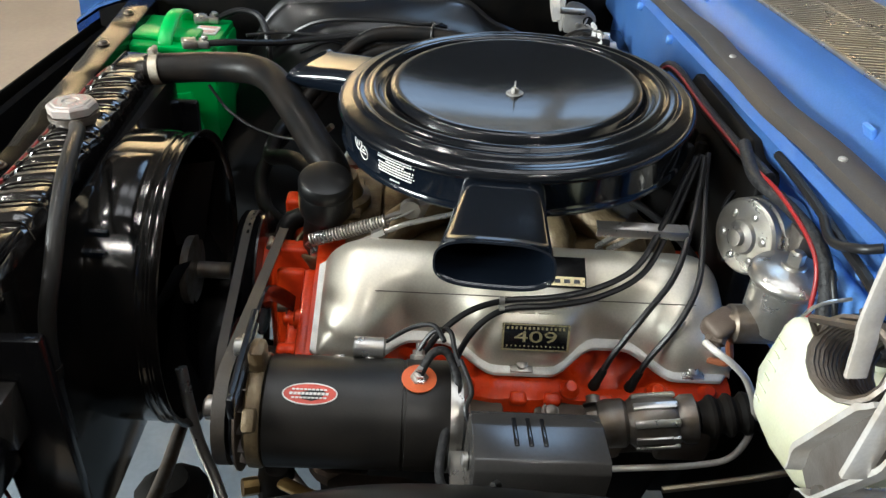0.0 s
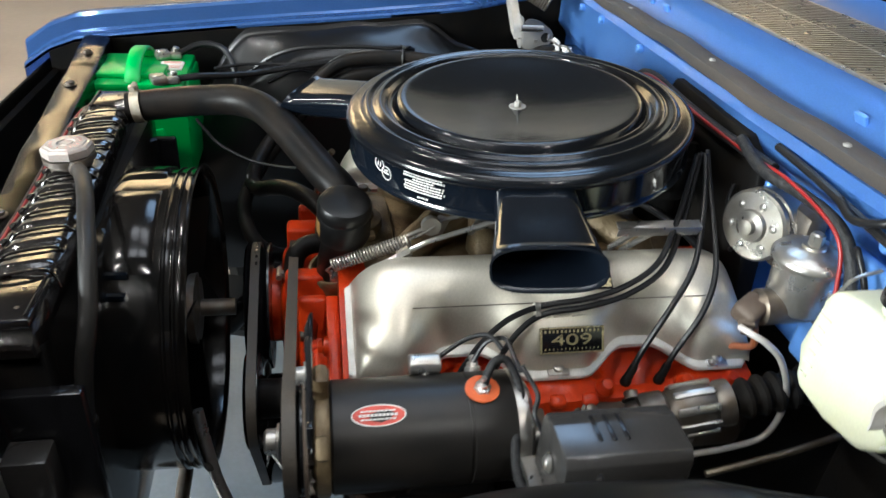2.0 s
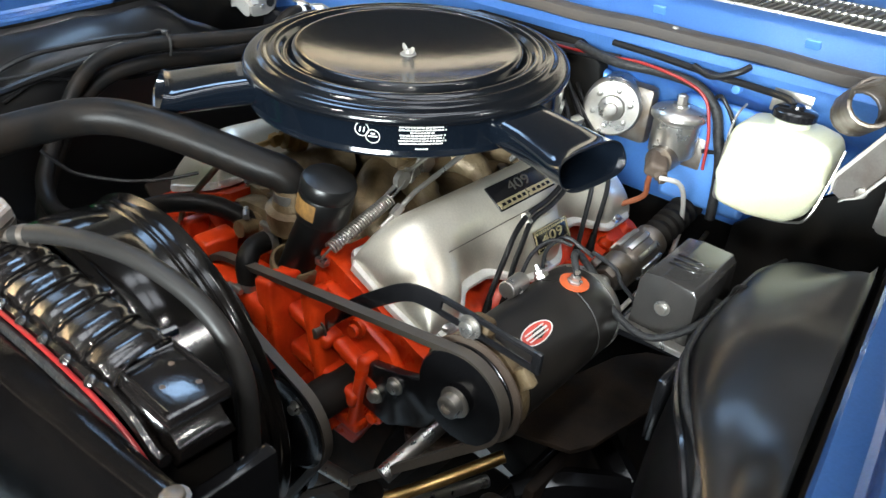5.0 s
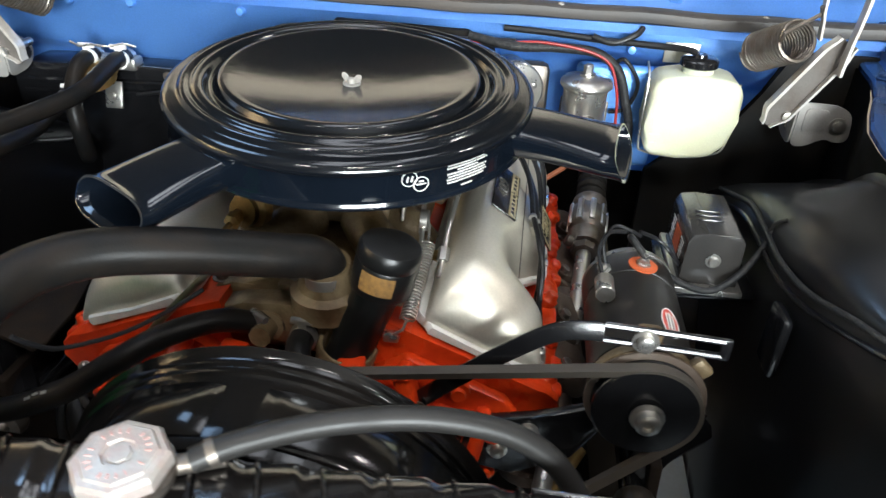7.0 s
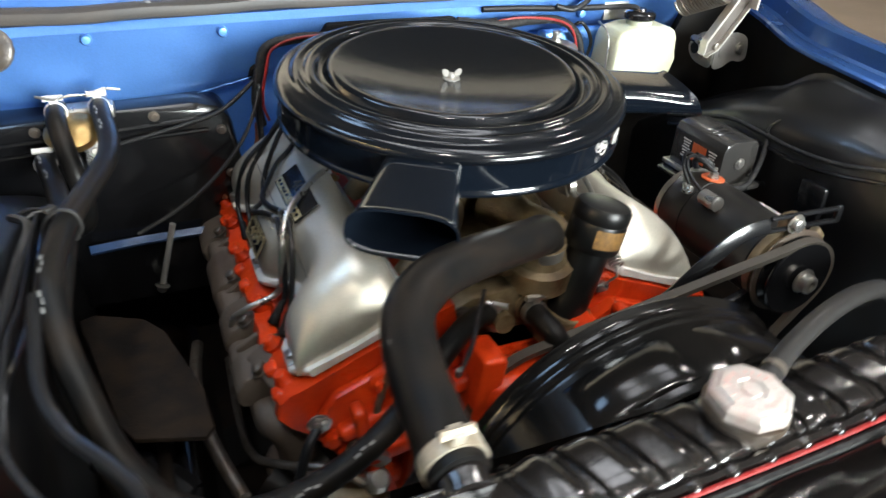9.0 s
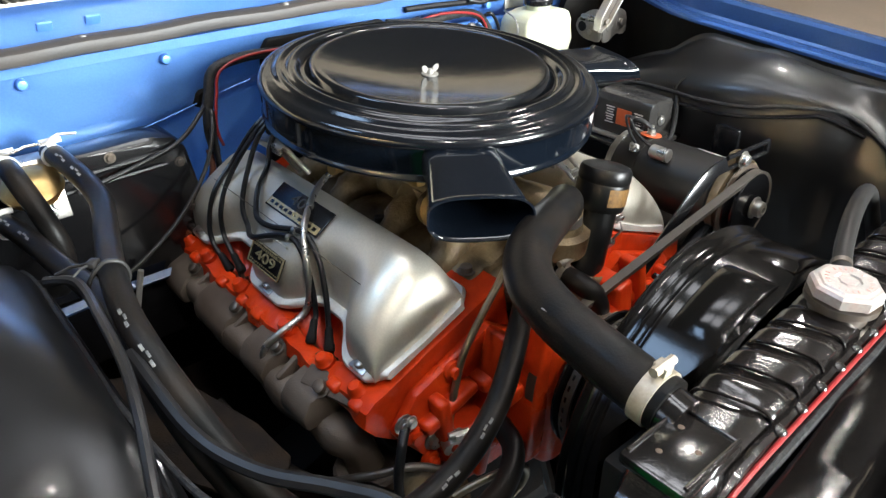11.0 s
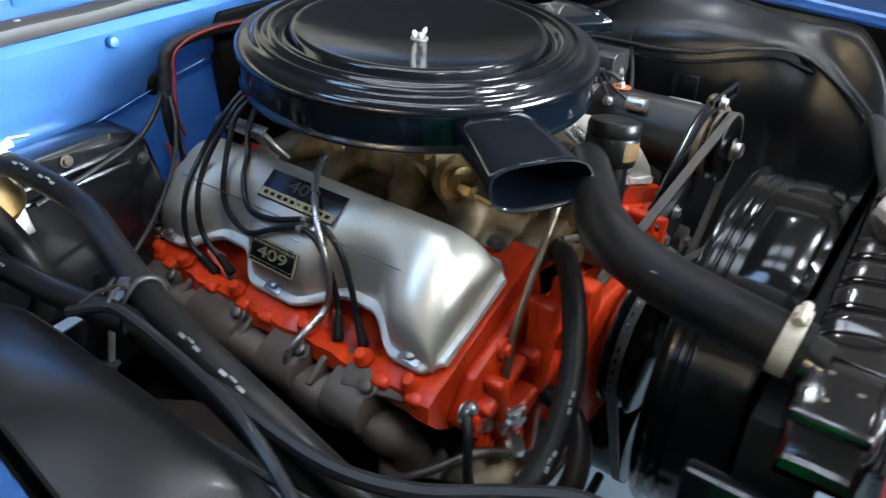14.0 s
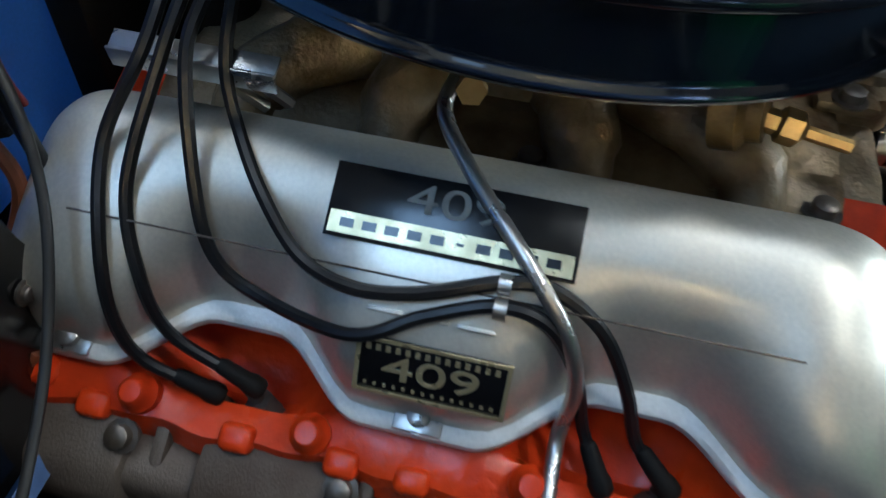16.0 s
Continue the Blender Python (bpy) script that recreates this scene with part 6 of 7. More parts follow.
for side in (1, -1):
    bx, by, bz, bl = (0.178, 0.135, 0.909, 0.105) if side > 0 else (0.163, 0.149, 0.899, 0.088)
    th = thing("wire_bracket", (side * bx, by, bz), "zinc plated plug wire bracket", "bracket", "wire brackets")
    bm = bmesh.new()
    box(bm, (side * bx, by, bz), (0.012, bl, 0.0018), pose(0, 0, 0, 0, side * 25), bevel=0.0005)
    box(bm, (side * (bx + 0.005), by, bz - 0.006), (0.0018, bl, 0.012), pose(0, 0, 0, 0, side * 10), bevel=0.0005)
    part("plate", bm, STEEL, th)
    for dy, ex in ((-0.02, 0.118), (0.02, 0.125)):
        bm = bmesh.new()
        sweep(bm, [(side * bx, by + dy, bz - 0.004), (side * (bx + ex) / 2, by + dy * 0.5, (bz + 0.842) / 2 + 0.008), (side * ex, by + dy * 0.3 - 0.02, 0.842)], 0.004, 6)
        part("leg", bm, STEEL, th)
    for k, (x, y, z) in enumerate(((0.2375, -0.022, 0.8425), (0.2425, -0.022, 0.8355)) if side > 0 else ((0.2345, -0.023, 0.8420), (0.2255, -0.023, 0.8492))):
        bm = bmesh.new()
        lathe(bm, [(0.0052, -0.003), (0.0052, 0.003)], (side * x, y, z), (0, 1, 0), 10)
        cl = solo("wire_clip", bm, STEEL, "small metal wire clip on the valve cover", "clip", "wire clips")

bm = hose([(-0.118, 0.020, 0.884), (-0.130, 0.024, 0.886), (-0.150, 0.024, 0.8795), (-0.1815, 0.003, 0.8725), (-0.2185, -0.033, 0.856), (-0.2335, -0.0562, 0.830), (-0.239, -0.066, 0.796), (-0.247, -0.0640, 0.762), (-0.283, -0.0640, 0.748), (-0.303, -0.058, 0.731), (-0.306, -0.054, 0.700)], 0.0042, 10)
fp = solo("choke_pipe", bm, STEEL, "bright bent metal pipe crossing the valve cover", "pipe")
bm = bmesh.new()
lathe(bm, [(0.006, 0), (0.006, 0.012), (0.008, 0.013), (0.008, 0.02)], (-0.128, 0.016, 0.890), (-1, -0.2, 0.2), 6)
part("nut", bm, BRASS, fp)

bm = hose([(-0.060, -0.235, 0.900), (-0.072, -0.248, 0.880), (-0.100, -0.252, 0.848), (-0.135, -0.256, 0.810), (-0.165, -0.259, 0.772), (-0.182, -0.262, 0.725), (-0.190, -0.264, 0.675), (-0.180, -0.268, 0.64)], 0.0042, 10)
solo("dipstick_tube", bm, TUBE, "thin bronze coloured dipstick tube", "tube")

bm = hose([(-0.245, -0.256, 0.715), (-0.262, -0.27, 0.70), (-0.275, -0.28, 0.66), (-0.268, -0.29, 0.60), (-0.24, -0.30, 0.56)], 0.0055, 10)
gs = solo("ground_cable", bm, WIRE, "black ground cable bolted to the head", "cable")
bm = bmesh.new()
box(bm, (-0.243, -0.256, 0.717), (0.018, 0.004, 0.012), pose(0, 0, 0, 0, 30), bevel=0.001)
hexbolt(bm, (-0.240, -0.258, 0.719), (0, -1, 0), 0.0055, 0.006)
part("lug", bm, STEEL, gs)

# fuel pump and filter low at the front
th = thing("fuel_pump", (-0.20, -0.27, 0.60), "bare cast fuel pump low on the block", "fuel pump")
bm = bmesh.new()
lathe(bm, [(0.042, 0), (0.045, 0.004), (0.045, 0.016), (0.036, 0.022), (0.026, 0.040), (0.018, 0.044), (0, 0.045)], (-0.215, -0.262, 0.585), (-0.3, -0.3, 0.9), 24)
part("bowl", bm, CASTING, th)
bm = bmesh.new()
lathe(bm, [(0.015, 0), (0.015, 0.05), (0.010, 0.055)], (-0.20, -0.25, 0.60), (0.2, -0.6, 0.7), 14)
sweep(bm, [(-0.23, -0.27, 0.60), (-0.30, -0.28, 0.60)], 0.008, 10)
part("body", bm, STEEL, th)
bm = hose([(-0.30, -0.22, 0.62), (-0.27, -0.25, 0.60), (-0.23, -0.30, 0.58), (-0.21, -0.36, 0.56), (-0.21, -0.42, 0.50)], 0.020, 14)
solo("lower_hose", bm, RUBBER, "thick black lower radiator hose", "hose")
clamp((-0.19, -0.275, 0.668), (0.3, 0.9, 0.3), 0.0152, hc, 0.012)

bm = hose([(-0.215, -0.300, 0.622), (-0.175, -0.318, 0.640), (-0.130, -0.322, 0.628), (-0.118, -0.318, 0.596), (-0.140, -0.312, 0.572), (-0.185, -0.306, 0.565), (-0.225, -0.300, 0.560)], 0.0045, 10)
solo("fuel_line", bm, TUBE, "bronze coloured fuel line curling round the pump", "pipe", "fuel lines")
bm = hose([(-0.205, -0.285, 0.640), (-0.240, -0.262, 0.655), (-0.285, -0.225, 0.640), (-0.310, -0.16, 0.600), (-0.315, -0.05, 0.560), (-0.310, 0.12, 0.530)], 0.0050, 10)
solo("fuel_line", bm, DARKSTEEL, "dark steel fuel line along the block", "pipe", "fuel lines")
bm = hose([(-0.300, -0.285, 0.585), (-0.255, -0.31, 0.570), (-0.205, -0.335, 0.552), (-0.150, -0.350, 0.545), (-0.09, -0.345, 0.535)], 0.0060, 10)
solo("wire", bm, WIRE, "black cable low in front of the engine", "wire", "low cables")
bm = hose([(-0.330, -0.20, 0.575), (-0.355, -0.10, 0.585), (-0.362, 0.02, 0.575), (-0.350, 0.14, 0.555)], 0.0090, 10)
solo("shift_rod", bm, DARKSTEEL, "worn steel linkage rod below the manifold", "rod")

# small relay on the radiator's side bracket
th = thing("relay", (0.338, -0.531, 0.712), "dark grey relay box on the radiator side bracket", "relay")
bm = bmesh.new()
box(bm, (0.338, -0.529, 0.745), (0.032, 0.040, 0.068), bevel=0.003)
part("case", bm, REGBLACK, th)
bm = bmesh.new()
box(bm, (0.345, -0.556, 0.752), (0.010, 0.014, 0.050), bevel=0.002)
hexbolt(bm, (0.350, -0.556, 0.768), (1, 0, 0), 0.005, 0.005)
part("clip", bm, STEEL, th, "bright metal clip")

# suspension and steering seen below the engine
for side in (1, -1):
    th = thing("control_arm", (side * 0.42, -0.10, 0.55), "black stamped upper control arm", "control arm", "control arms")
    bm = bmesh.new()
    sweep(bm, spline([(side * 0.385, -0.02, 0.60), (side * 0.42, -0.06, 0.612), (side * 0.48, -0.10, 0.60)], 6), 0.020, 8)
    sweep(bm, spline([(side * 0.385, -0.20, 0.60), (side * 0.42, -0.16, 0.612), (side * 0.48, -0.10, 0.60)], 6), 0.020, 8)
    part("arm", bm, SATIN, th)
    bm = bmesh.new()
    sweep(bm, [(side * 0.385, 0.03, 0.60), (side * 0.385, -0.25, 0.60)], 0.012, 10)
    part("pivot_shaft", bm, SATIN, th)
    for y in (-0.23, 0.01):
        bm = bmesh.new()
        lathe(bm, [(0.022, 0), (0.024, 0.004), (0.022, 0.02), (0.010, 0.022), (0.008, 0.03), (0, 0.03)], (side * 0.385, y, 0.60), (0, -1, 0), 16)
        part("bushing", bm, DARKSTEEL, th)
    bm = bmesh.new()
    prism(bm, [(-0.24, 0.46), (0.06, 0.46), (0.03, 0.635), (-0.21, 0.635)], side * 0.415, side * 0.400, "x", 0.004)
    part("tower", bm, FLAP, th)
    bm = bmesh.new()
    prism(bm, [(side * x, y) for x, y in ((0.49, 0.07), (0.47, 0.078), (0.41, 0.047), (0.385, 0.01), (0.352, -0.12), (0.347, -0.185), (0.358, -0.20), (0.43, -0.177), (0.445, -0.15))], 0.679, 0.687, "z", 0.003)
    fl = part("splash_flap", bm, FLAP, th, "dusty brown black rubber splash flap")
bm = hose([(-0.45, -0.46, 0.42), (-0.2, -0.47, 0.40), (0.1, -0.47, 0.40), (0.30, -0.46, 0.40), (0.42, -0.30, 0.42)], 0.011, 10)
solo("sway_bar", bm, DARKSTEEL, "thin steel sway bar across the chassis", "sway bar")
bm = hose([(0.13, -0.42, 0.62), (0.165, -0.40, 0.53), (0.20, -0.37, 0.47), (0.25, -0.34, 0.42)], 0.008, 10)
solo("steel_line", bm, STEEL, "bare steel line below the generator", "pipe", "steel lines")
bm = hose([(0.17, -0.33, 0.60), (0.22, -0.27, 0.53), (0.255, -0.22, 0.50), (0.30, -0.12, 0.49)], 0.009, 10)
solo("steel_line", bm, STEEL, "bare steel line below the generator", "pipe", "steel lines")
bm = hose([(0.235, -0.285, 0.53), (0.285, -0.215, 0.553), (0.33, -0.14, 0.575)], 0.0085, 10)
solo("brake_rod", bm, BRASS, "bronze coloured rod beside the chassis rail", "rod")
th = thing("steering_box", (0.22, -0.28, 0.50), "dirty black steering linkage joint", "steering joint")
bm = bmesh.new()
lathe(bm, [(0.02, 0), (0.026, 0.01), (0.022, 0.03), (0.024, 0.045), (0.016, 0.06), (0, 0.062)], (0.225, -0.285, 0.49), (0.1, 0.1, 1), 14)
part("joint", bm, DULL, th)
bm = bmesh.new()
lathe(bm, [(0.012, 0), (0.012, 0.02), (0, 0.02)], (0.235, -0.305, 0.515), (0.4, -1, 0.2), 8)
part("nut", bm, BRASS, th)
bm = bmesh.new()
rows = [(0.020, 0), (0.058, 0.005), (0.062, 0.018), (0.055, 0.03), (0.058, 0.042), (0.045, 0.055), (0.030, 0.060), (0.028, 0.075), (0, 0.078)]
lathe(bm, rows, (0.12, -0.47, 0.30), (0, 0, 1), 12)
solo("horn", bm, DULL, "dusty black ribbed horn near the floor", "horn")


# ---- electrical ----
def battery():
    th = thing("battery", (-0.47, -0.55, 0.70), "bright green car battery with a carry strap", "battery")
    bm = bmesh.new()
    box(bm, (-0.475, -0.555, 0.785), (0.185, 0.165, 0.165), bevel=0.006)
    part("case", bm, GREEN, th)
    bm = bmesh.new()
    box(bm, (-0.475, -0.555, 0.872), (0.178, 0.158, 0.014), bevel=0.004)
    box(bm, (-0.445, -0.565, 0.882), (0.06, 0.11, 0.012), bevel=0.004)
    part("cover", bm, GREEN, th)
    bm = bmesh.new()
    sweep(bm, spline([(-0.395, -0.558, 0.84), (-0.40, -0.558, 0.882), (-0.43, -0.558, 0.902), (-0.475, -0.557, 0.912), (-0.52, -0.556, 0.902), (-0.55, -0.556, 0.88)], 6), 0.013, 12, shape=[(math.copysign(abs(math.cos(a)) ** 0.4, math.cos(a)), 0.3 * math.sin(a)) for a in [2 * math.pi * k / 12 for k in range(12)]])
    part("strap", bm, GREEN, th, "green carry strap")
    bm = bmesh.new()
    box(bm, (-0.365, -0.525, 0.760), (0.008, 0.045, 0.09), pose(0, 0, 0, 12, 0, 0), bevel=0.002)
    part("side_tab", bm, GREEN, th)
    bm = bmesh.new()
    box(bm, (-0.485, -0.507, 0.8805), (0.045, 0.04, 0.003), bevel=0.0005)
    part("warning_label", bm, WHITE, th, "white warning label with faded print")
    bm = bmesh.new()
    box(bm, (-0.500, -0.507, 0.8825), (0.010, 0.030, 0.0008))
    box(bm, (-0.478, -0.505, 0.8825), (0.004, 0.030, 0.0008))
    box(bm, (-0.470, -0.505, 0.8825), (0.003, 0.026, 0.0008))
    part("print", bm, LABELPINK, th, smooth=False)
    for x, y in ((-0.395, -0.515), (-0.535, -0.53)):
        bm = bmesh.new()
        lathe(bm, [(0.011, 0), (0.011, 0.008), (0.009, 0.016), (0, 0.017)], (x, y, 0.878), (0, 0, 1), 14)
        box(bm, (x, y, 0.886), (0.034, 0.026, 0.013), pose(0, 0, 0, 0, 0, 20), bevel=0.004)
        box(bm, (x + 0.004, y + 0.024, 0.886), (0.012, 0.022, 0.012), bevel=0.003)
        hexbolt(bm, (x - 0.012, y + 0.022, 0.888), (0, 0.3, 1), 0.006, 0.008)
        part("terminal", bm, STEEL, th, "grey battery terminal clamp")
    return th


battery()
for pts, r, mat in (([(-0.535, -0.50, 0.888), (-0.54, -0.46, 0.905), (-0.53, -0.42, 0.90), (-0.50, -0.40, 0.87), (-0.48, -0.395, 0.82)], 0.006, WIRE),
                    ([(-0.395, -0.485, 0.887), (-0.40, -0.45, 0.89), (-0.42, -0.41, 0.885), (-0.45, -0.36, 0.88), (-0.47, -0.30, 0.885), (-0.475, -0.2, 0.90)], 0.006, WIRE),
                    ([(-0.165, -0.425, 0.905), (-0.160, -0.412, 0.888), (-0.150, -0.395, 0.872), (-0.120, -0.355, 0.862), (-0.095, -0.315, 0.862), (-0.075, -0.285, 0.868)], 0.0022, WIRE)):
    solo("cable", hose(pts, r, 8), mat, "black cable leaving the battery", "cable", "battery cables")
# harness over the passenger inner fender
pts = [(-0.46, -0.43, 0.885), (-0.49, -0.36, 0.885)] + [(-fender_x(-0.30 + 0.07 * i, -1) - 0.004, -0.30 + 0.07 * i, seam_z(-0.30 + 0.07 * i) + 0.005) for i in range(1, 7)]
solo("wiring_harness", hose(pts, 0.0030, 8), TAPE, "black taped wiring harness along the inner fender", "wiring", "wiring harnesses")


def regulator():
    th = thing("voltage_regulator", (0.45, -0.02, 0.80), "black voltage regulator box with an orange label", "regulator")
    bm = bmesh.new()
    sec = [(0.416, 0.800), (0.4175, 0.856), (0.4225, 0.8665), (0.440, 0.8690), (0.476, 0.8680), (0.482, 0.860), (0.484, 0.800)]
    prism(bm, sec, -0.070, 0.042, "y", 0.0016)
    part("cover", bm, REGBLACK, th, angle=25)
    for y in (-0.034, -0.022, -0.010):
        bm = bmesh.new()
        box(bm, (0.447, y, 0.8685), (0.030, 0.004, 0.003), bevel=0.001)
        part("rib", bm, SATIN, th)
    bm = bmesh.new()
    box(bm, (0.450, -0.015, 0.797), (0.080, 0.135, 0.008), bevel=0.002)
    part("base", bm, STEEL, th)
    m = frame_on((0.4160, -0.020, 0.834), (0, -1, 0), (0.027, 0, 1))
    bm = bmesh.new()
    box(bm, (0, 0, 0.0004), (0.030, 0.028, 0.0008))
    bm.transform(m)
    part("label", bm, ORANGE, th, "square orange label")
    for i in range(7):
        for u in (-1, 1) if i < 6 else (-1,):
            bm = bmesh.new()
            box(bm, (u * 0.029, 0.013 - i * 0.0045, 0.0006), (0.018 - (i % 3) * 0.003, 0.0018, 0.0006))
            bm.transform(m)
            part("print", bm, WHITE, th, smooth=False)
    bm = bmesh.new()
    hexbolt(bm, (0.450, -0.071, 0.835), (0, -1, 0), 0.006, 0.004)
    part("screw", bm, STEEL, th)
    bm = bmesh.new()
    prism(bm, [(0.40, 0.790), (0.515, 0.800), (0.515, 0.792), (0.40, 0.782)], -0.08, 0.05, "y", 0.002)
    part("bracket", bm, SATIN, th)
    return th


regulator()
gen_harness = [(0.366, -0.112, 0.852), (0.352, -0.100, 0.866), (0.350, -0.085, 0.862), (0.372, -0.075, 0.836), (0.405, -0.087, 0.815), (0.446, -0.092, 0.806), (0.478, -0.080, 0.822), (0.505, -0.062, 0.856), (0.513, -0.050, 0.876)]
solo("wiring_harness", hose(gen_harness, 0.0042, 10), TAPE, "grey braided harness between generator and inner fender", "wiring", "wiring harnesses")
for k, pts in enumerate(([(0.322, -0.112, 0.842), (0.318, -0.10, 0.862), (0.33, -0.085, 0.875), (0.35, -0.08, 0.868), (0.362, -0.075, 0.86)],
                         [(0.316, -0.145, 0.846), (0.312, -0.12, 0.862), (0.322, -0.10, 0.874), (0.342, -0.09, 0.872)],
                         [(0.418, -0.055, 0.815), (0.40, -0.07, 0.84), (0.385, -0.065, 0.852), (0.36, -0.075, 0.866)])):
    solo("wire", hose(pts, 0.0024, 8), WIRE, "thin black wire at the generator terminals", "wire", "generator wires")
pts = [(fender_x(0.17 - 0.07 * i, 1) + 0.003 + 0.002 * math.sin(i), 0.17 - 0.07 * i, seam_z(0.17 - 0.07 * i) + 0.005) for i in range(8)] + [(0.605, -0.42, 0.80), (0.62, -0.50, 0.72)]
solo("wiring_harness", hose(pts, 0.0036, 10), TAPE, "black taped wiring harness along the inner fender", "wiring", "wiring harnesses")
bm = hose([(0.508, -0.052, 0.868), (0.511, -0.056, 0.884), (0.520, -0.062, 0.893)], 0.0022, 8)
solo("harness_clip", bm, GREYTUBE, "bent metal harness clip on the inner fender", "clip")
pts = [(-0.30, -0.574, 0.872), (-0.22, -0.575, 0.893), (-0.1, -0.576, 0.897), (0.05, -0.576, 0.895), (0.18, -0.576, 0.897), (0.27, -0.577, 0.889), (0.32, -0.578, 0.865), (0.335, -0.575, 0.80), (0.345, -0.56, 0.72), (0.34, -0.55, 0.60)]
pts = [(p[0], p[1] + 0.004 + min(0.0, skew(p[0])), p[2] + 0.004) for p in pts]
solo("wire", hose(pts, 0.0020, 8), REDWIRE, "red wire along the front of the radiator tank", "wire")
pts = [(p[0] + 0.012, p[1] - 0.004, p[2] - 0.006) for p in pts]
solo("wire", hose(pts, 0.0042, 8), TAPE, "dark taped wire along the radiator support", "wire")


th = thing("horn_relay", (0.375, -0.56, 0.70), "black horn relay box on the radiator baffle", "relay")
bm = bmesh.new()
box(bm, (0.370, -0.548, 0.705), (0.060, 0.060, 0.055), bevel=0.006)
part("cover", bm, SATIN, th)
bm = bmesh.new()
box(bm, (0.408, -0.572, 0.705), (0.020, 0.034, 0.050), bevel=0.003)
hexbolt(bm, (0.408, -0.552, 0.718), (0, 1, 0), 0.007, 0.006)
hexbolt(bm, (0.408, -0.552, 0.692), (0, 1, 0), 0.007, 0.006)
part("bracket", bm, STEEL, th, "grey metal relay bracket")


# ---- things on the firewall ----
def washer_bottle():
    th = thing("washer_bottle", (0.45, 0.22, 0.86), "milky plastic washer bottle with a black cap", "washer bottle")
    bm = bmesh.new()
    outline = [(0.386, 0.895), (0.388, 0.950), (0.396, 0.966), (0.430, 0.973), (0.480, 0.973), (0.506, 0.967), (0.515, 0.950), (0.514, 0.915), (0.507, 0.876), (0.485, 0.856), (0.440, 0.849), (0.399, 0.853), (0.389, 0.864)]
    prism(bm, outline, 0.190, 0.262, "y")
    bmesh.ops.bevel(bm, geom=bm.edges[:], offset=0.009, segments=3, affect="EDGES", profile=0.5)
    lathe(bm, [(0.022, -0.012), (0.022, 0.008), (0, 0.008)], (0.450, 0.222, 0.972), (0, 0, 1), 20)
    part("tank", bm, CREAM, th, "milky yellowish plastic tank", angle=60)
    bm = bmesh.new()
    lathe(bm, [(0.024, 0), (0.0265, 0.002), (0.0265, 0.010), (0.023, 0.013), (0.010, 0.014), (0.009, 0.018), (0, 0.018)], (0.450, 0.222, 0.980), (0, 0, 1), 28)
    part("cap", bm, SATIN, th, "black screw cap")
    for i in range(6):
        bm = bmesh.new()
        box(bm, (0.402, 0.1893, 0.873 + i * 0.013), (0.014 if i % 2 else 0.009, 0.0016, 0.0018))
        part("mark", bm, CREAM, th)
    bm = bmesh.new()
    sweep(bm, spline([(0.384, 0.245, 0.975), (0.384, 0.21, 0.955), (0.385, 0.21, 0.866), (0.396, 0.21, 0.8505), (0.44, 0.21, 0.8465), (0.487, 0.21, 0.853), (0.509, 0.21, 0.874), (0.517, 0.235, 0.955)], 5), 0.0018, 6)
    part("bracket", bm, STEEL, th, "bare wire bracket")
    bm = bmesh.new()
    box(bm, (0.432, 0.268, 0.985), (0.05, 0.004, 0.03), bevel=0.001)
    part("mount_plate", bm, STEEL, th)
    return th


washer_bottle()
solo("washer_tube", hose([(0.445, 0.222, 0.996), (0.435, 0.228, 1.000), (0.40, 0.245, 0.998), (0.32, 0.255, 0.998), (0.24, 0.26, 1.002), (0.17, 0.262, 1.004)], 0.0048, 8), WIRE, "thin black washer tube to the bottle cap", "tube")


def wiper_motor():
    th = thing("wiper_motor", (0.20, 0.27, 0.90), "round silver wiper motor on the firewall", "wiper motor")
    ax = Vector((0.35, -0.93, 0.05)).normalized()
    bm = bmesh.new()
    lathe(bm, [(0.041, 0), (0.043, 0.004), (0.043, 0.045), (0.0405, 0.047), (0.0405, 0.050), (0.043, 0.052), (0.043, 0.058), (0.040, 0.061), (0.020, 0.062), (0.018, 0.066), (0.010, 0.068), (0.009, 0.074), (0, 0.075)], Vector((0.196, 0.245, 0.916)) - ax * 0.056, ax, 40)
    part("case", bm, STEEL, th)
    for k in range(6):
        a = 2 * math.pi * k / 6 + 0.3
        u = ax.cross(Vector((0, 0, 1))).normalized()
        w = ax.cross(u)
        p = Vector((0.196, 0.245, 0.916)) + ax * 0.005 + (u * math.cos(a) + w * math.sin(a)) * 0.028
        bm = bmesh.new()
        lathe(bm, [(0.0045, -0.002), (0.0045, 0.002), (0.003, 0.003), (0, 0.003)], p, ax, 10)
        part("rivet", bm, STEEL, th)
    bm = bmesh.new()
    box(bm, (0.19, 0.290, 0.905), (0.11, 0.03, 0.09), bevel=0.012)
    part("gear_case", bm, DARKSTEEL, th)
    return th


wiper_motor()


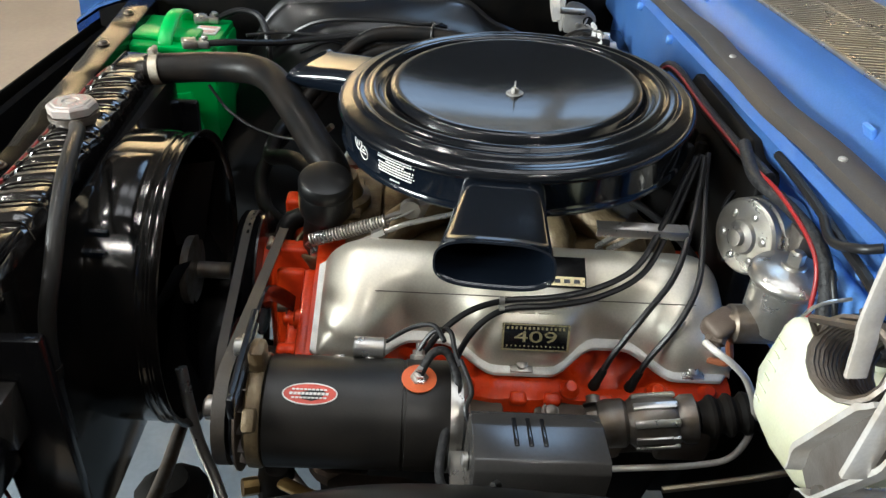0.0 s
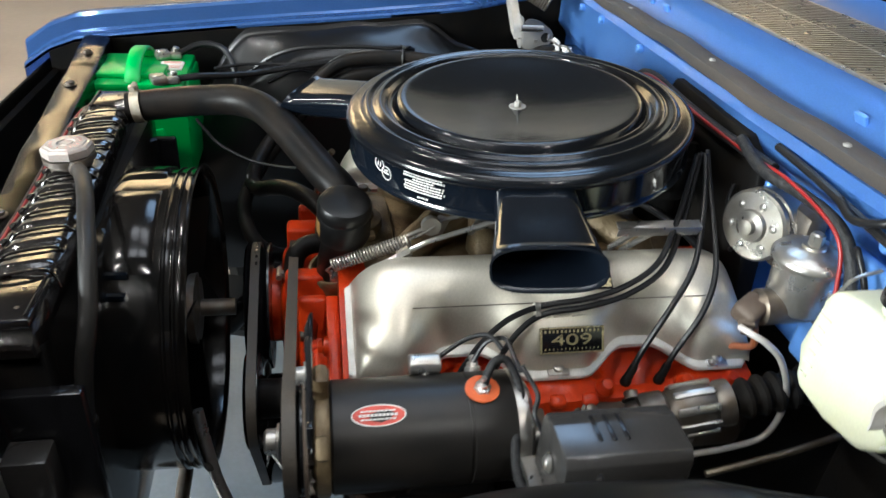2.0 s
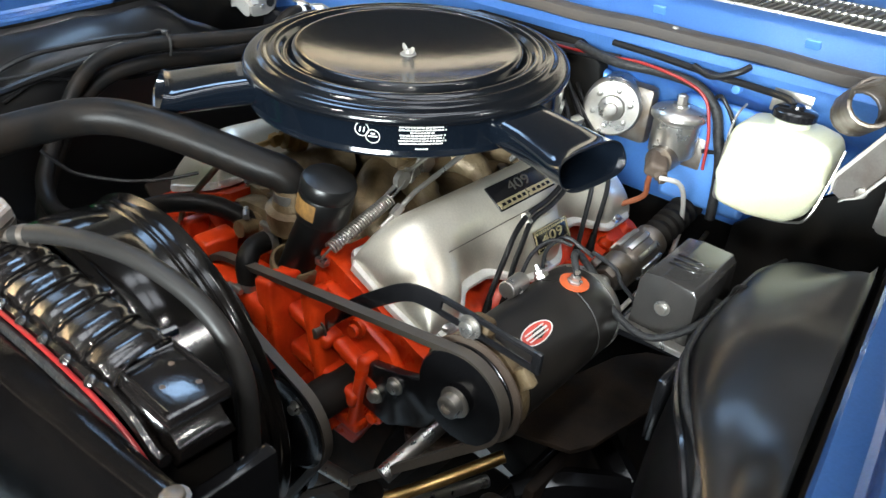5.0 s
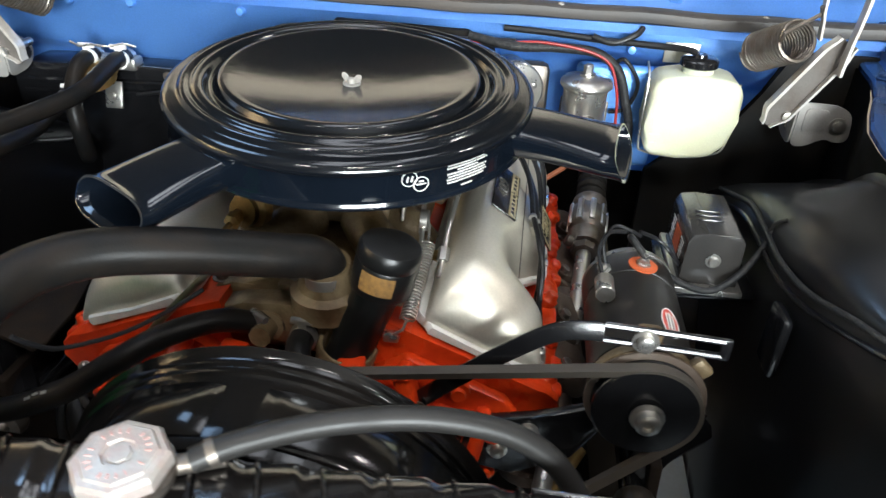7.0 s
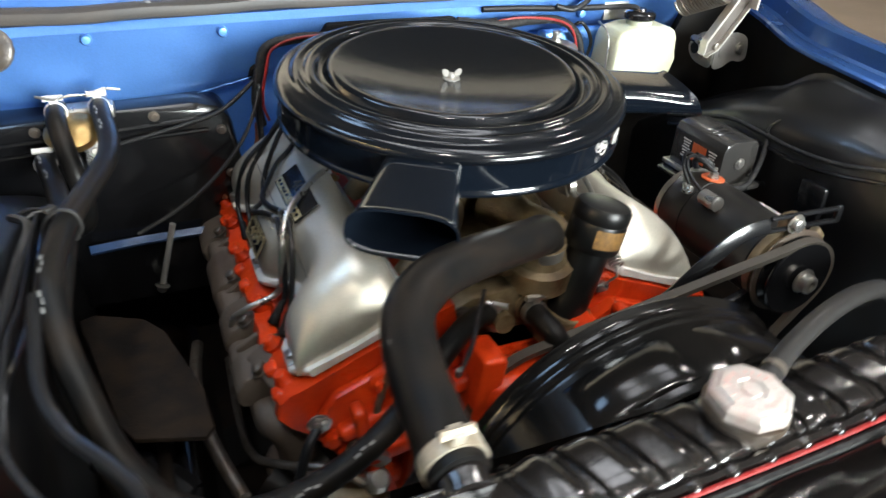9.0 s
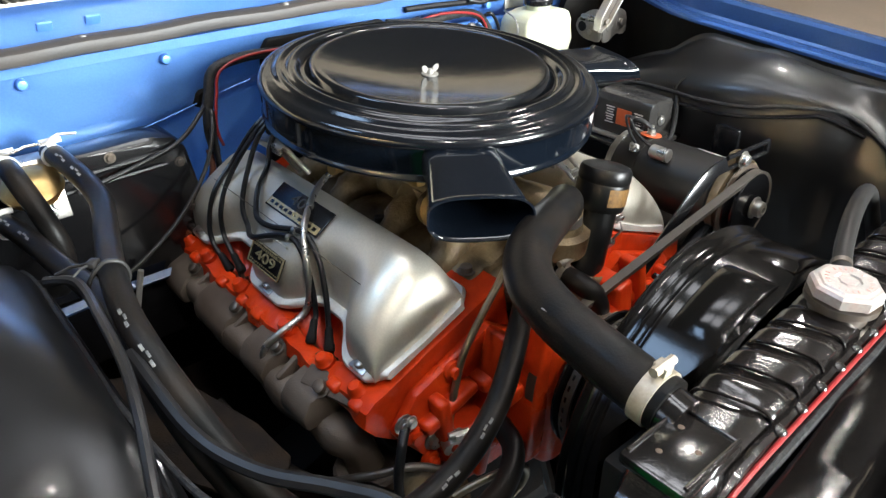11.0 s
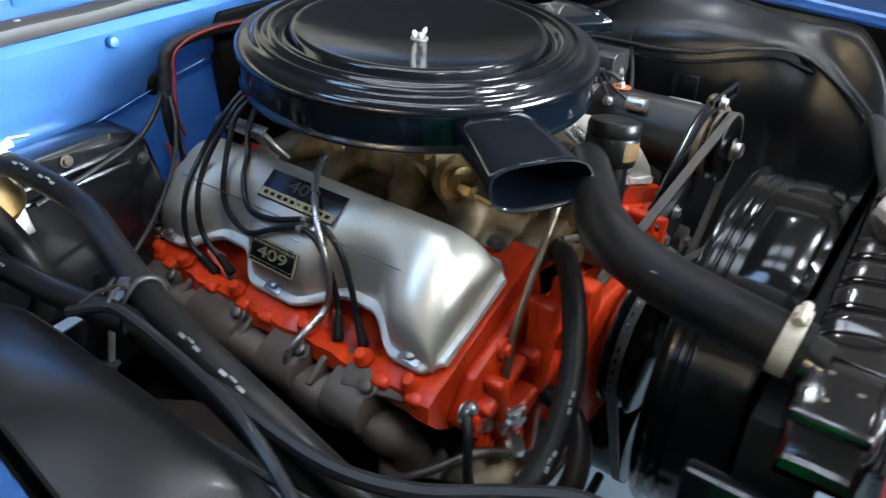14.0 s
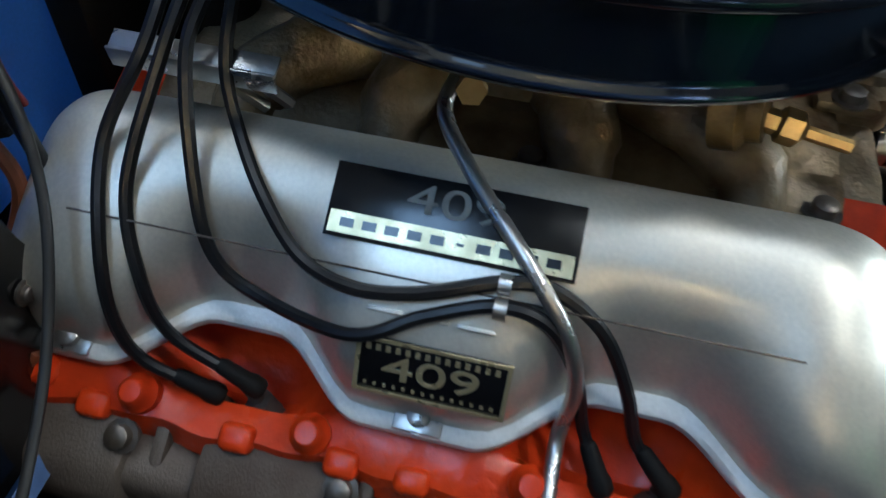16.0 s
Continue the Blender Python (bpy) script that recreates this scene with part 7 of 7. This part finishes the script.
def master():
    th = thing("master_cylinder", (0.30, 0.25, 0.88), "silver master cylinder with a round domed lid", "master cylinder")
    bm = bmesh.new()
    lathe(bm, [(0.030, 0), (0.033, 0.004), (0.033, 0.050), (0.035, 0.052), (0.035, 0.056)], (0.300, 0.245, 0.878), (0, -0.05, 1), 36)
    part("reservoir", bm, STEEL, th)
    bm = bmesh.new()
    lathe(bm, [(0.0375, 0), (0.039, 0.002), (0.039, 0.006), (0.036, 0.010), (0.022, 0.014), (0.012, 0.016), (0.0115, 0.019), (0, 0.019)], (0.300, 0.2425, 0.933), (0, -0.05, 1), 36)
    lathe(bm, [(0.0075, 0), (0.0075, 0.012), (0.005, 0.014), (0, 0.014)], (0.300, 0.2415, 0.952), (0, -0.05, 1), 6)
    part("lid", bm, STEEL, th)
    bm = bmesh.new()
    lathe(bm, [(0.020, 0), (0.020, 0.075), (0.016, 0.078), (0.012, 0.09), (0, 0.09)], (0.303, 0.275, 0.880), (0, -1, -0.03), 20)
    box(bm, (0.303, 0.272, 0.880), (0.075, 0.012, 0.05), bevel=0.004)
    part("bore", bm, DARKSTEEL, th)
    bm = bmesh.new()
    box(bm, (0.306, 0.189, 0.877), (0.028, 0.034, 0.026), pose(0, 0, 0, 20, 15, 30), bevel=0.007, seg=3)
    lathe(bm, [(0.010, 0), (0.010, 0.014), (0.007, 0.016), (0.007, 0.022)], (0.310, 0.186, 0.874), (0.6, -0.3, -0.5), 6)
    part("elbow", bm, IRON, th, "rusty brake line elbow")
    return th


master()
bm = hose([(0.322, 0.170, 0.868), (0.335, 0.176, 0.868), (0.343, 0.192, 0.860), (0.345, 0.214, 0.838), (0.345, 0.235, 0.796), (0.345, 0.240, 0.755), (0.345, 0.228, 0.724), (0.345, 0.192, 0.712), (0.345, 0.150, 0.707), (0.345, 0.08, 0.700)], 0.0036, 10)
solo("brake_line", bm, HINGEPALE, "pale coated steel brake line bending forward", "pipe", "brake lines")
bm = hose([(0.36, 0.34, 0.742), (0.36, 0.317, 0.734), (0.36, 0.26, 0.714), (0.36, 0.215, 0.702), (0.362, 0.16, 0.692)], 0.0040, 8)
solo("brake_line", bm, TUBE, "bare steel brake line low beside the steering shaft", "pipe", "brake lines")
bm = hose([(0.300, 0.200, 0.872), (0.290, 0.215, 0.84), (0.285, 0.225, 0.81), (0.262, 0.222, 0.790), (0.245, 0.215, 0.780)], 0.0042, 8)
solo("brown_wire", bm, RUSTWIRE, "rust brown wire down to the engine", "wire", "brown wires")
bm = hose([(-0.205, 0.255, 0.86), (-0.212, 0.24, 0.83), (-0.235, 0.25, 0.79), (-0.262, 0.255, 0.755), (-0.285, 0.25, 0.74), (-0.282, 0.235, 0.748), (-0.268, 0.222, 0.762)], 0.0045, 8)
solo("brown_wire", bm, RUSTWIRE, "rust brown wire looping behind the cylinder head", "wire", "brown wires")

# steering shaft and coupling
th = thing("steering_shaft", (0.33, 0.15, 0.75), "steel steering shaft with a ribbed coupling", "steering shaft")
bm = bmesh.new()
prof = [(0.016, 0.0)]
for i in range(6):
    prof += [(0.018, 0.006 + i * 0.017), (0.023, 0.011 + i * 0.017), (0.023, 0.015 + i * 0.017), (0.018, 0.020 + i * 0.017)]
lathe(bm, prof + [(0.017, 0.125)], (0.328, 0.19, 0.768), (0.05, 0.96, 0.24), 18)
part("boot", bm, DULL, th, "black ribbed rubber boot")
bm = bmesh.new()
d = Vector((0.327, 0.185, 0.766)) - Vector((0.318, 0.085, 0.742))
lathe(bm, [(0.012, 0), (0.024, 0.004), (0.026, 0.012), (0.026, 0.030), (0.022, 0.034), (0.027, 0.040), (0.028, 0.060), (0.027, 0.080), (0.022, 0.086), (0.026, 0.092), (0.026, 0.104), (0.015, 0.108)], (0.318, 0.085, 0.742), d, 18)
cpl = part("coupling", bm, DARKSTEEL, th, "dull steel coupling")
d.normalize()
u = d.cross(Vector((0, 0, 1))).normalized()
w = d.cross(u)
for k in range(9):
    a = 2 * math.pi * k / 9
    n = u * math.cos(a) + w * math.sin(a)
    bm = bmesh.new()
    box(bm, (0, 0, 0), (0.046, 0.0085, 0.005), bevel=0.0018)
    bm.transform(frame_on(Vector((0.318, 0.085, 0.742)) + d * 0.063 + n * 0.0275, d, n.cross(d)))
    part("flute", bm, STEEL, cpl)
bm = bmesh.new()
sweep(bm, [(0.319, 0.09, 0.743), (0.300, -0.10, 0.695), (0.27, -0.30, 0.62)], 0.011, 12)
part("shaft", bm, STEEL, th)
bm = bmesh.new()
lathe(bm, [(0.018, 0), (0.020, 0.01), (0.018, 0.028), (0, 0.03)], (0.317, 0.076, 0.740), (0.1, 1, 0.2), 8)
hexbolt(bm, (0.30, 0.085, 0.752), (-1, 0, 0.5), 0.008, 0.010)
part("clamp", bm, DARKSTEEL, th)


def hinge(side):
    th = thing("hood_hinge", (side * 0.60, 0.16, 0.93), "grey steel hood hinge with its coil spring", "hood hinge", "hood hinges")
    # stamped bracket: a lobed face across the car and a flange turned along it
    def lobed(corners, r, n=5):
        pts = []
        m = len(corners)
        for k in range(m):
            p, q, s = (Vector((*corners[(k + d) % m], 0)) for d in (-1, 0, 1))
            a = q + (p - q).normalized() * min(r, (p - q).length * 0.45)
            b = q + (s - q).normalized() * min(r, (s - q).length * 0.45)
            for i in range(n):
                t = i / (n - 1)
                v = a * (1 - t) ** 2 + q * 2 * t * (1 - t) + b * t ** 2
                pts.append((v.x, v.y))
        return pts

    bm = bmesh.new()
    face = lobed([(0.552, 0.973), (0.598, 0.972), (0.618, 0.962), (0.622, 0.924), (0.604, 0.922), (0.590, 0.928), (0.572, 0.914), (0.551, 0.913)], 0.011)
    prism(bm, [(side * x, z) for x, z in face], 0.120, 0.1225, "y", 0.0008)
    bracket = part("bracket", bm, HINGEGREY, th, "plated stamped mounting bracket", angle=30)
    bm = bmesh.new()
    turned = lobed([(0.1225, 0.973), (0.150, 0.972), (0.182, 0.950), (0.184, 0.930), (0.165, 0.916), (0.1225, 0.913)], 0.012)
    prism(bm, turned, side * 0.5495, side * 0.5520, "x", 0.0008)
    part("flange", bm, HINGEGREY, bracket)
    bm = bmesh.new()
    prism(bm, [(side * x, z) for x, z in lobed([(0.560, 0.966), (0.590, 0.965), (0.590, 0.935), (0.560, 0.932)], 0.007)], 0.1180, 0.1205, "y", 0.0012)
    part("pressing", bm, HINGEGREY, bracket)
    bm = bmesh.new()
    hexbolt(bm, (side * 0.603, 0.120, 0.945), (0, -1, 0), 0.0075, 0.005)
    part("bolt", bm, STEEL, th)
    for y, z in ((0.140, 0.955), (0.150, 0.930)):
        bm = bmesh.new()
        lathe(bm, [(0.0050, 0), (0.0045, 0.002), (0, 0.003)], (side * 0.5495, y, z), (-side, 0, 0), 12)
        part("rivet", bm, STEEL, th)
    bm = bmesh.new()
    lathe(bm, [(0.0095, 0), (0.0095, 0.0008), (0, 0.0008)], (side * 0.5495, 0.168, 0.938), (-side, 0, 0), 16)
    part("opening", bm, HOLE, th)
    base, home, grow = Vector((0.634, 0.2112, 0.9121)), Vector((0.60, 0.16, 0.93)), 1.055

    def put(x, y, z):
        """A place in the car, as seen from the scaled hinge."""
        p = (Vector((x, y, z)) - base) / grow + home
        return Vector((side * p.x, p.y, p.z))
    low, high = put(0.536, 0.150, 0.930), put(0.600, 0.130, 1.050)
    run = high - low
    across = run.cross(Vector((0, 1, 0))).normalized() * -side
    # broad channel arm, darker grey to paint its shaded inside, with turned edges
    for name, w0, w1, out in (("arm", -0.016, 0.016, 0.0), ("edge", -0.0185, -0.0145, -0.012), ("edge", 0.0145, 0.0175, -0.008)):
        bm = bmesh.new()
        rows = []
        for i in range(25):
            t = i / 24
            k = 0.40 + 0.60 * smooth01(i / 4.0) - 0.25 * smooth01((i - 20) / 4.0)
            rows.append([tuple(low + run * t + across * (w * k) + Vector((0, o, 0))) for w, o in ((w0, 0.0025), (w0, out), (w1, out), (w1, 0.0025))])
        vs = grid(bm, rows, close=True)
        bm.faces.new(vs[0])
        bm.faces.new(vs[-1][::-1])
        part(name, bm, ARMGREY if name == "arm" else HINGEPALE, th, "grey stamped hinge arm, its channel's shade put into the colour" if name == "arm" else "", angle=30)
    # pale links rising to the hood
    flat = [(math.copysign(abs(math.cos(a)) ** 0.4, math.cos(a)), math.copysign(abs(math.sin(a)) ** 0.4, math.sin(a)) * 0.3) for a in [2 * math.pi * k / 12 for k in range(12)]]
    for pts, r in (([put(0.598, 0.120, 1.010), put(0.600, 0.118, 1.050), put(0.604, 0.114, 1.110), put(0.612, 0.108, 1.30)], 0.0075), ([put(0.563, 0.122, 1.052), put(0.560, 0.120, 1.075), put(0.556, 0.118, 1.110), put(0.552, 0.112, 1.30)], 0.0060)):
        bm = bmesh.new()
        sweep(bm, spline(pts, 5), r, 12, shape=flat)
        part("link", bm, HINGEPALE, th, "pale plated hinge link")
    bm = bmesh.new()
    lathe(bm, [(0.006, 0), (0.006, 0.060), (0, 0.061)], put(0.560, 0.205, 0.944), (0, -1, 0), 14)
    part("pivot_pin", bm, STEEL, th)
    bm = bmesh.new()
    a, b = put(0.517, 0.200, 1.012), put(0.542, 0.130, 1.047)
    ax = b - a
    u = ax.cross(Vector((0, 0, 1))).normalized()
    w = ax.normalized().cross(u)
    turns = 15
    pts = [a + ax * (i / (turns * 16)) + (u * math.cos(2 * math.pi * i / 16) + w * math.sin(2 * math.pi * i / 16)) * 0.0235 for i in range(turns * 16 + 1)]
    last = pts[-1]
    pts += [last + Vector((0, -0.006, 0.010)), put(0.556, 0.120, 1.082), put(0.553, 0.116, 1.092)]
    sweep(bm, pts, 0.0026, 6)
    part("spring", bm, DARKSTEEL, th, "grey coil spring")
    th.location = (side * 0.634, 0.2112, 0.9121)
    th.scale = (1.055, 1.055, 1.055)
    return th


for side in (1, -1):
    hinge(side)

# wiring across the firewall
runs = [
    ("wiring_harness", [(-0.20, 0.245, 0.86), (-0.205, 0.24, 0.90), (-0.195, 0.245, 0.945), (-0.180, 0.25, 0.975), (-0.13, 0.25, 0.985), (-0.05, 0.252, 0.980), (0.06, 0.25, 0.980), (0.13, 0.248, 0.984), (0.19, 0.25, 0.985)], 0.0075, TAPE, "black taped wiring harness across the firewall"),
    ("wiring_harness", [(0.12, 0.248, 0.992), (0.19, 0.236, 0.985), (0.25, 0.246, 0.985), (0.31, 0.25, 0.980), (0.345, 0.25, 0.955), (0.360, 0.25, 0.915), (0.372, 0.25, 0.875), (0.38, 0.25, 0.80)], 0.0070, TAPE, "black taped wiring harness beside the washer bottle"),
    ("wire", [(-0.19, 0.235, 0.87), (-0.197, 0.232, 0.90), (-0.187, 0.237, 0.945), (-0.172, 0.243, 0.975), (-0.12, 0.243, 0.988), (0.0, 0.243, 0.984), (0.10, 0.243, 0.984), (0.17, 0.24, 0.988), (0.24, 0.24, 0.992), (0.32, 0.243, 0.975), (0.345, 0.243, 0.93), (0.352, 0.243, 0.87)], 0.0022, REDWIRE, "red wire across the firewall"),
    ("wire", [(-0.195, 0.262, 0.935), (-0.215, 0.235, 0.925), (-0.26, 0.215, 0.900), (-0.32, 0.210, 0.885), (-0.40, 0.208, 0.87)], 0.0032, WIRE, "black wire from the firewall grommet"),
    ("wire", [(-0.195, 0.262, 0.935), (-0.205, 0.225, 0.910), (-0.235, 0.20, 0.86), (-0.285, 0.185, 0.81), (-0.34, 0.175, 0.775), (-0.40, 0.165, 0.75)], 0.0028, GREYTUBE, "grey cable from the firewall grommet"),
    ("wire", [(-0.195, 0.262, 0.935), (-0.20, 0.235, 0.92), (-0.205, 0.228, 0.88), (-0.205, 0.225, 0.82), (-0.20, 0.235, 0.72)], 0.0045, WIRE, "black wire down the firewall"),
    ("wire", [(0.335, 0.26, 0.96), (0.350, 0.245, 0.975), (0.375, 0.248, 0.94), (0.365, 0.255, 0.90), (0.34, 0.258, 0.89)], 0.0030, WIRE, "thin dark wire loop on the firewall"),
    ("wire", [(0.13, 0.25, 0.935), (0.15, 0.235, 0.92), (0.175, 0.24, 0.885), (0.16, 0.25, 0.86)], 0.0030, WIRE, "thin dark wire behind the engine"),
    ("wire", [(0.30, 0.25, 1.004), (0.33, 0.245, 0.998), (0.36, 0.25, 1.010), (0.37, 0.262, 1.018)], 0.0045, WIRE, "black wire hooked under the cowl"),
    ("vacuum_hose", [(0.06, 0.11, 0.90), (0.10, 0.16, 0.89), (0.13, 0.21, 0.86), (0.14, 0.24, 0.82), (0.14, 0.25, 0.76)], 0.0050, WIRE, "black vacuum hose behind the carburetor"),
]
for name, pts, r, mat, label in runs:
    solo(name, hose(pts, r, 10), mat, label, "wire" if name == "wire" else "wiring", "firewall wiring")
bm = bmesh.new()
lathe(bm, [(0.017, 0), (0.017, 0.004), (0.012, 0.010), (0.009, 0.016), (0, 0.016)], (-0.195, 0.277, 0.935), (0, -1, 0), 20)
solo("grommet", bm, DULL, "black rubber grommet in the firewall", "grommet")
th = thing("distributor", (0.0, 0.20, 0.85), "dark distributor behind the carburetor", "distributor")
bm = bmesh.new()
lathe(bm, [(0.03, 0), (0.03, 0.05), (0.045, 0.055), (0.047, 0.085), (0.040, 0.11), (0, 0.115)], (0.0, 0.225, 0.815), (0, 0, 1), 24)
part("cap", bm, DULL, th)
for k in range(8):
    a = 2 * math.pi * k / 8
    bm = bmesh.new()
    lathe(bm, [(0.009, 0), (0.009, 0.022), (0.006, 0.026)], (0.030 * math.cos(a), 0.225 + 0.030 * math.sin(a), 0.92), (0, 0, 1), 10)
    part("tower", bm, DULL, th)

# ceiling lamps
for lx, ly in LAMPS:
    th = thing("ceiling_lamp", (lx, ly, 4.4), "round warm ceiling spot lamp", "lamp", "ceiling lamps")
    bm = bmesh.new()
    lathe(bm, [(0.05, 0), (0.06, -0.10), (0.16, -0.14), (0.19, -0.25), (0.185, -0.25), (0.15, -0.15), (0.0, -0.13)], (lx, ly, 4.4), (0, 0, 1), 24)
    part("shade", bm, WHITE, th)
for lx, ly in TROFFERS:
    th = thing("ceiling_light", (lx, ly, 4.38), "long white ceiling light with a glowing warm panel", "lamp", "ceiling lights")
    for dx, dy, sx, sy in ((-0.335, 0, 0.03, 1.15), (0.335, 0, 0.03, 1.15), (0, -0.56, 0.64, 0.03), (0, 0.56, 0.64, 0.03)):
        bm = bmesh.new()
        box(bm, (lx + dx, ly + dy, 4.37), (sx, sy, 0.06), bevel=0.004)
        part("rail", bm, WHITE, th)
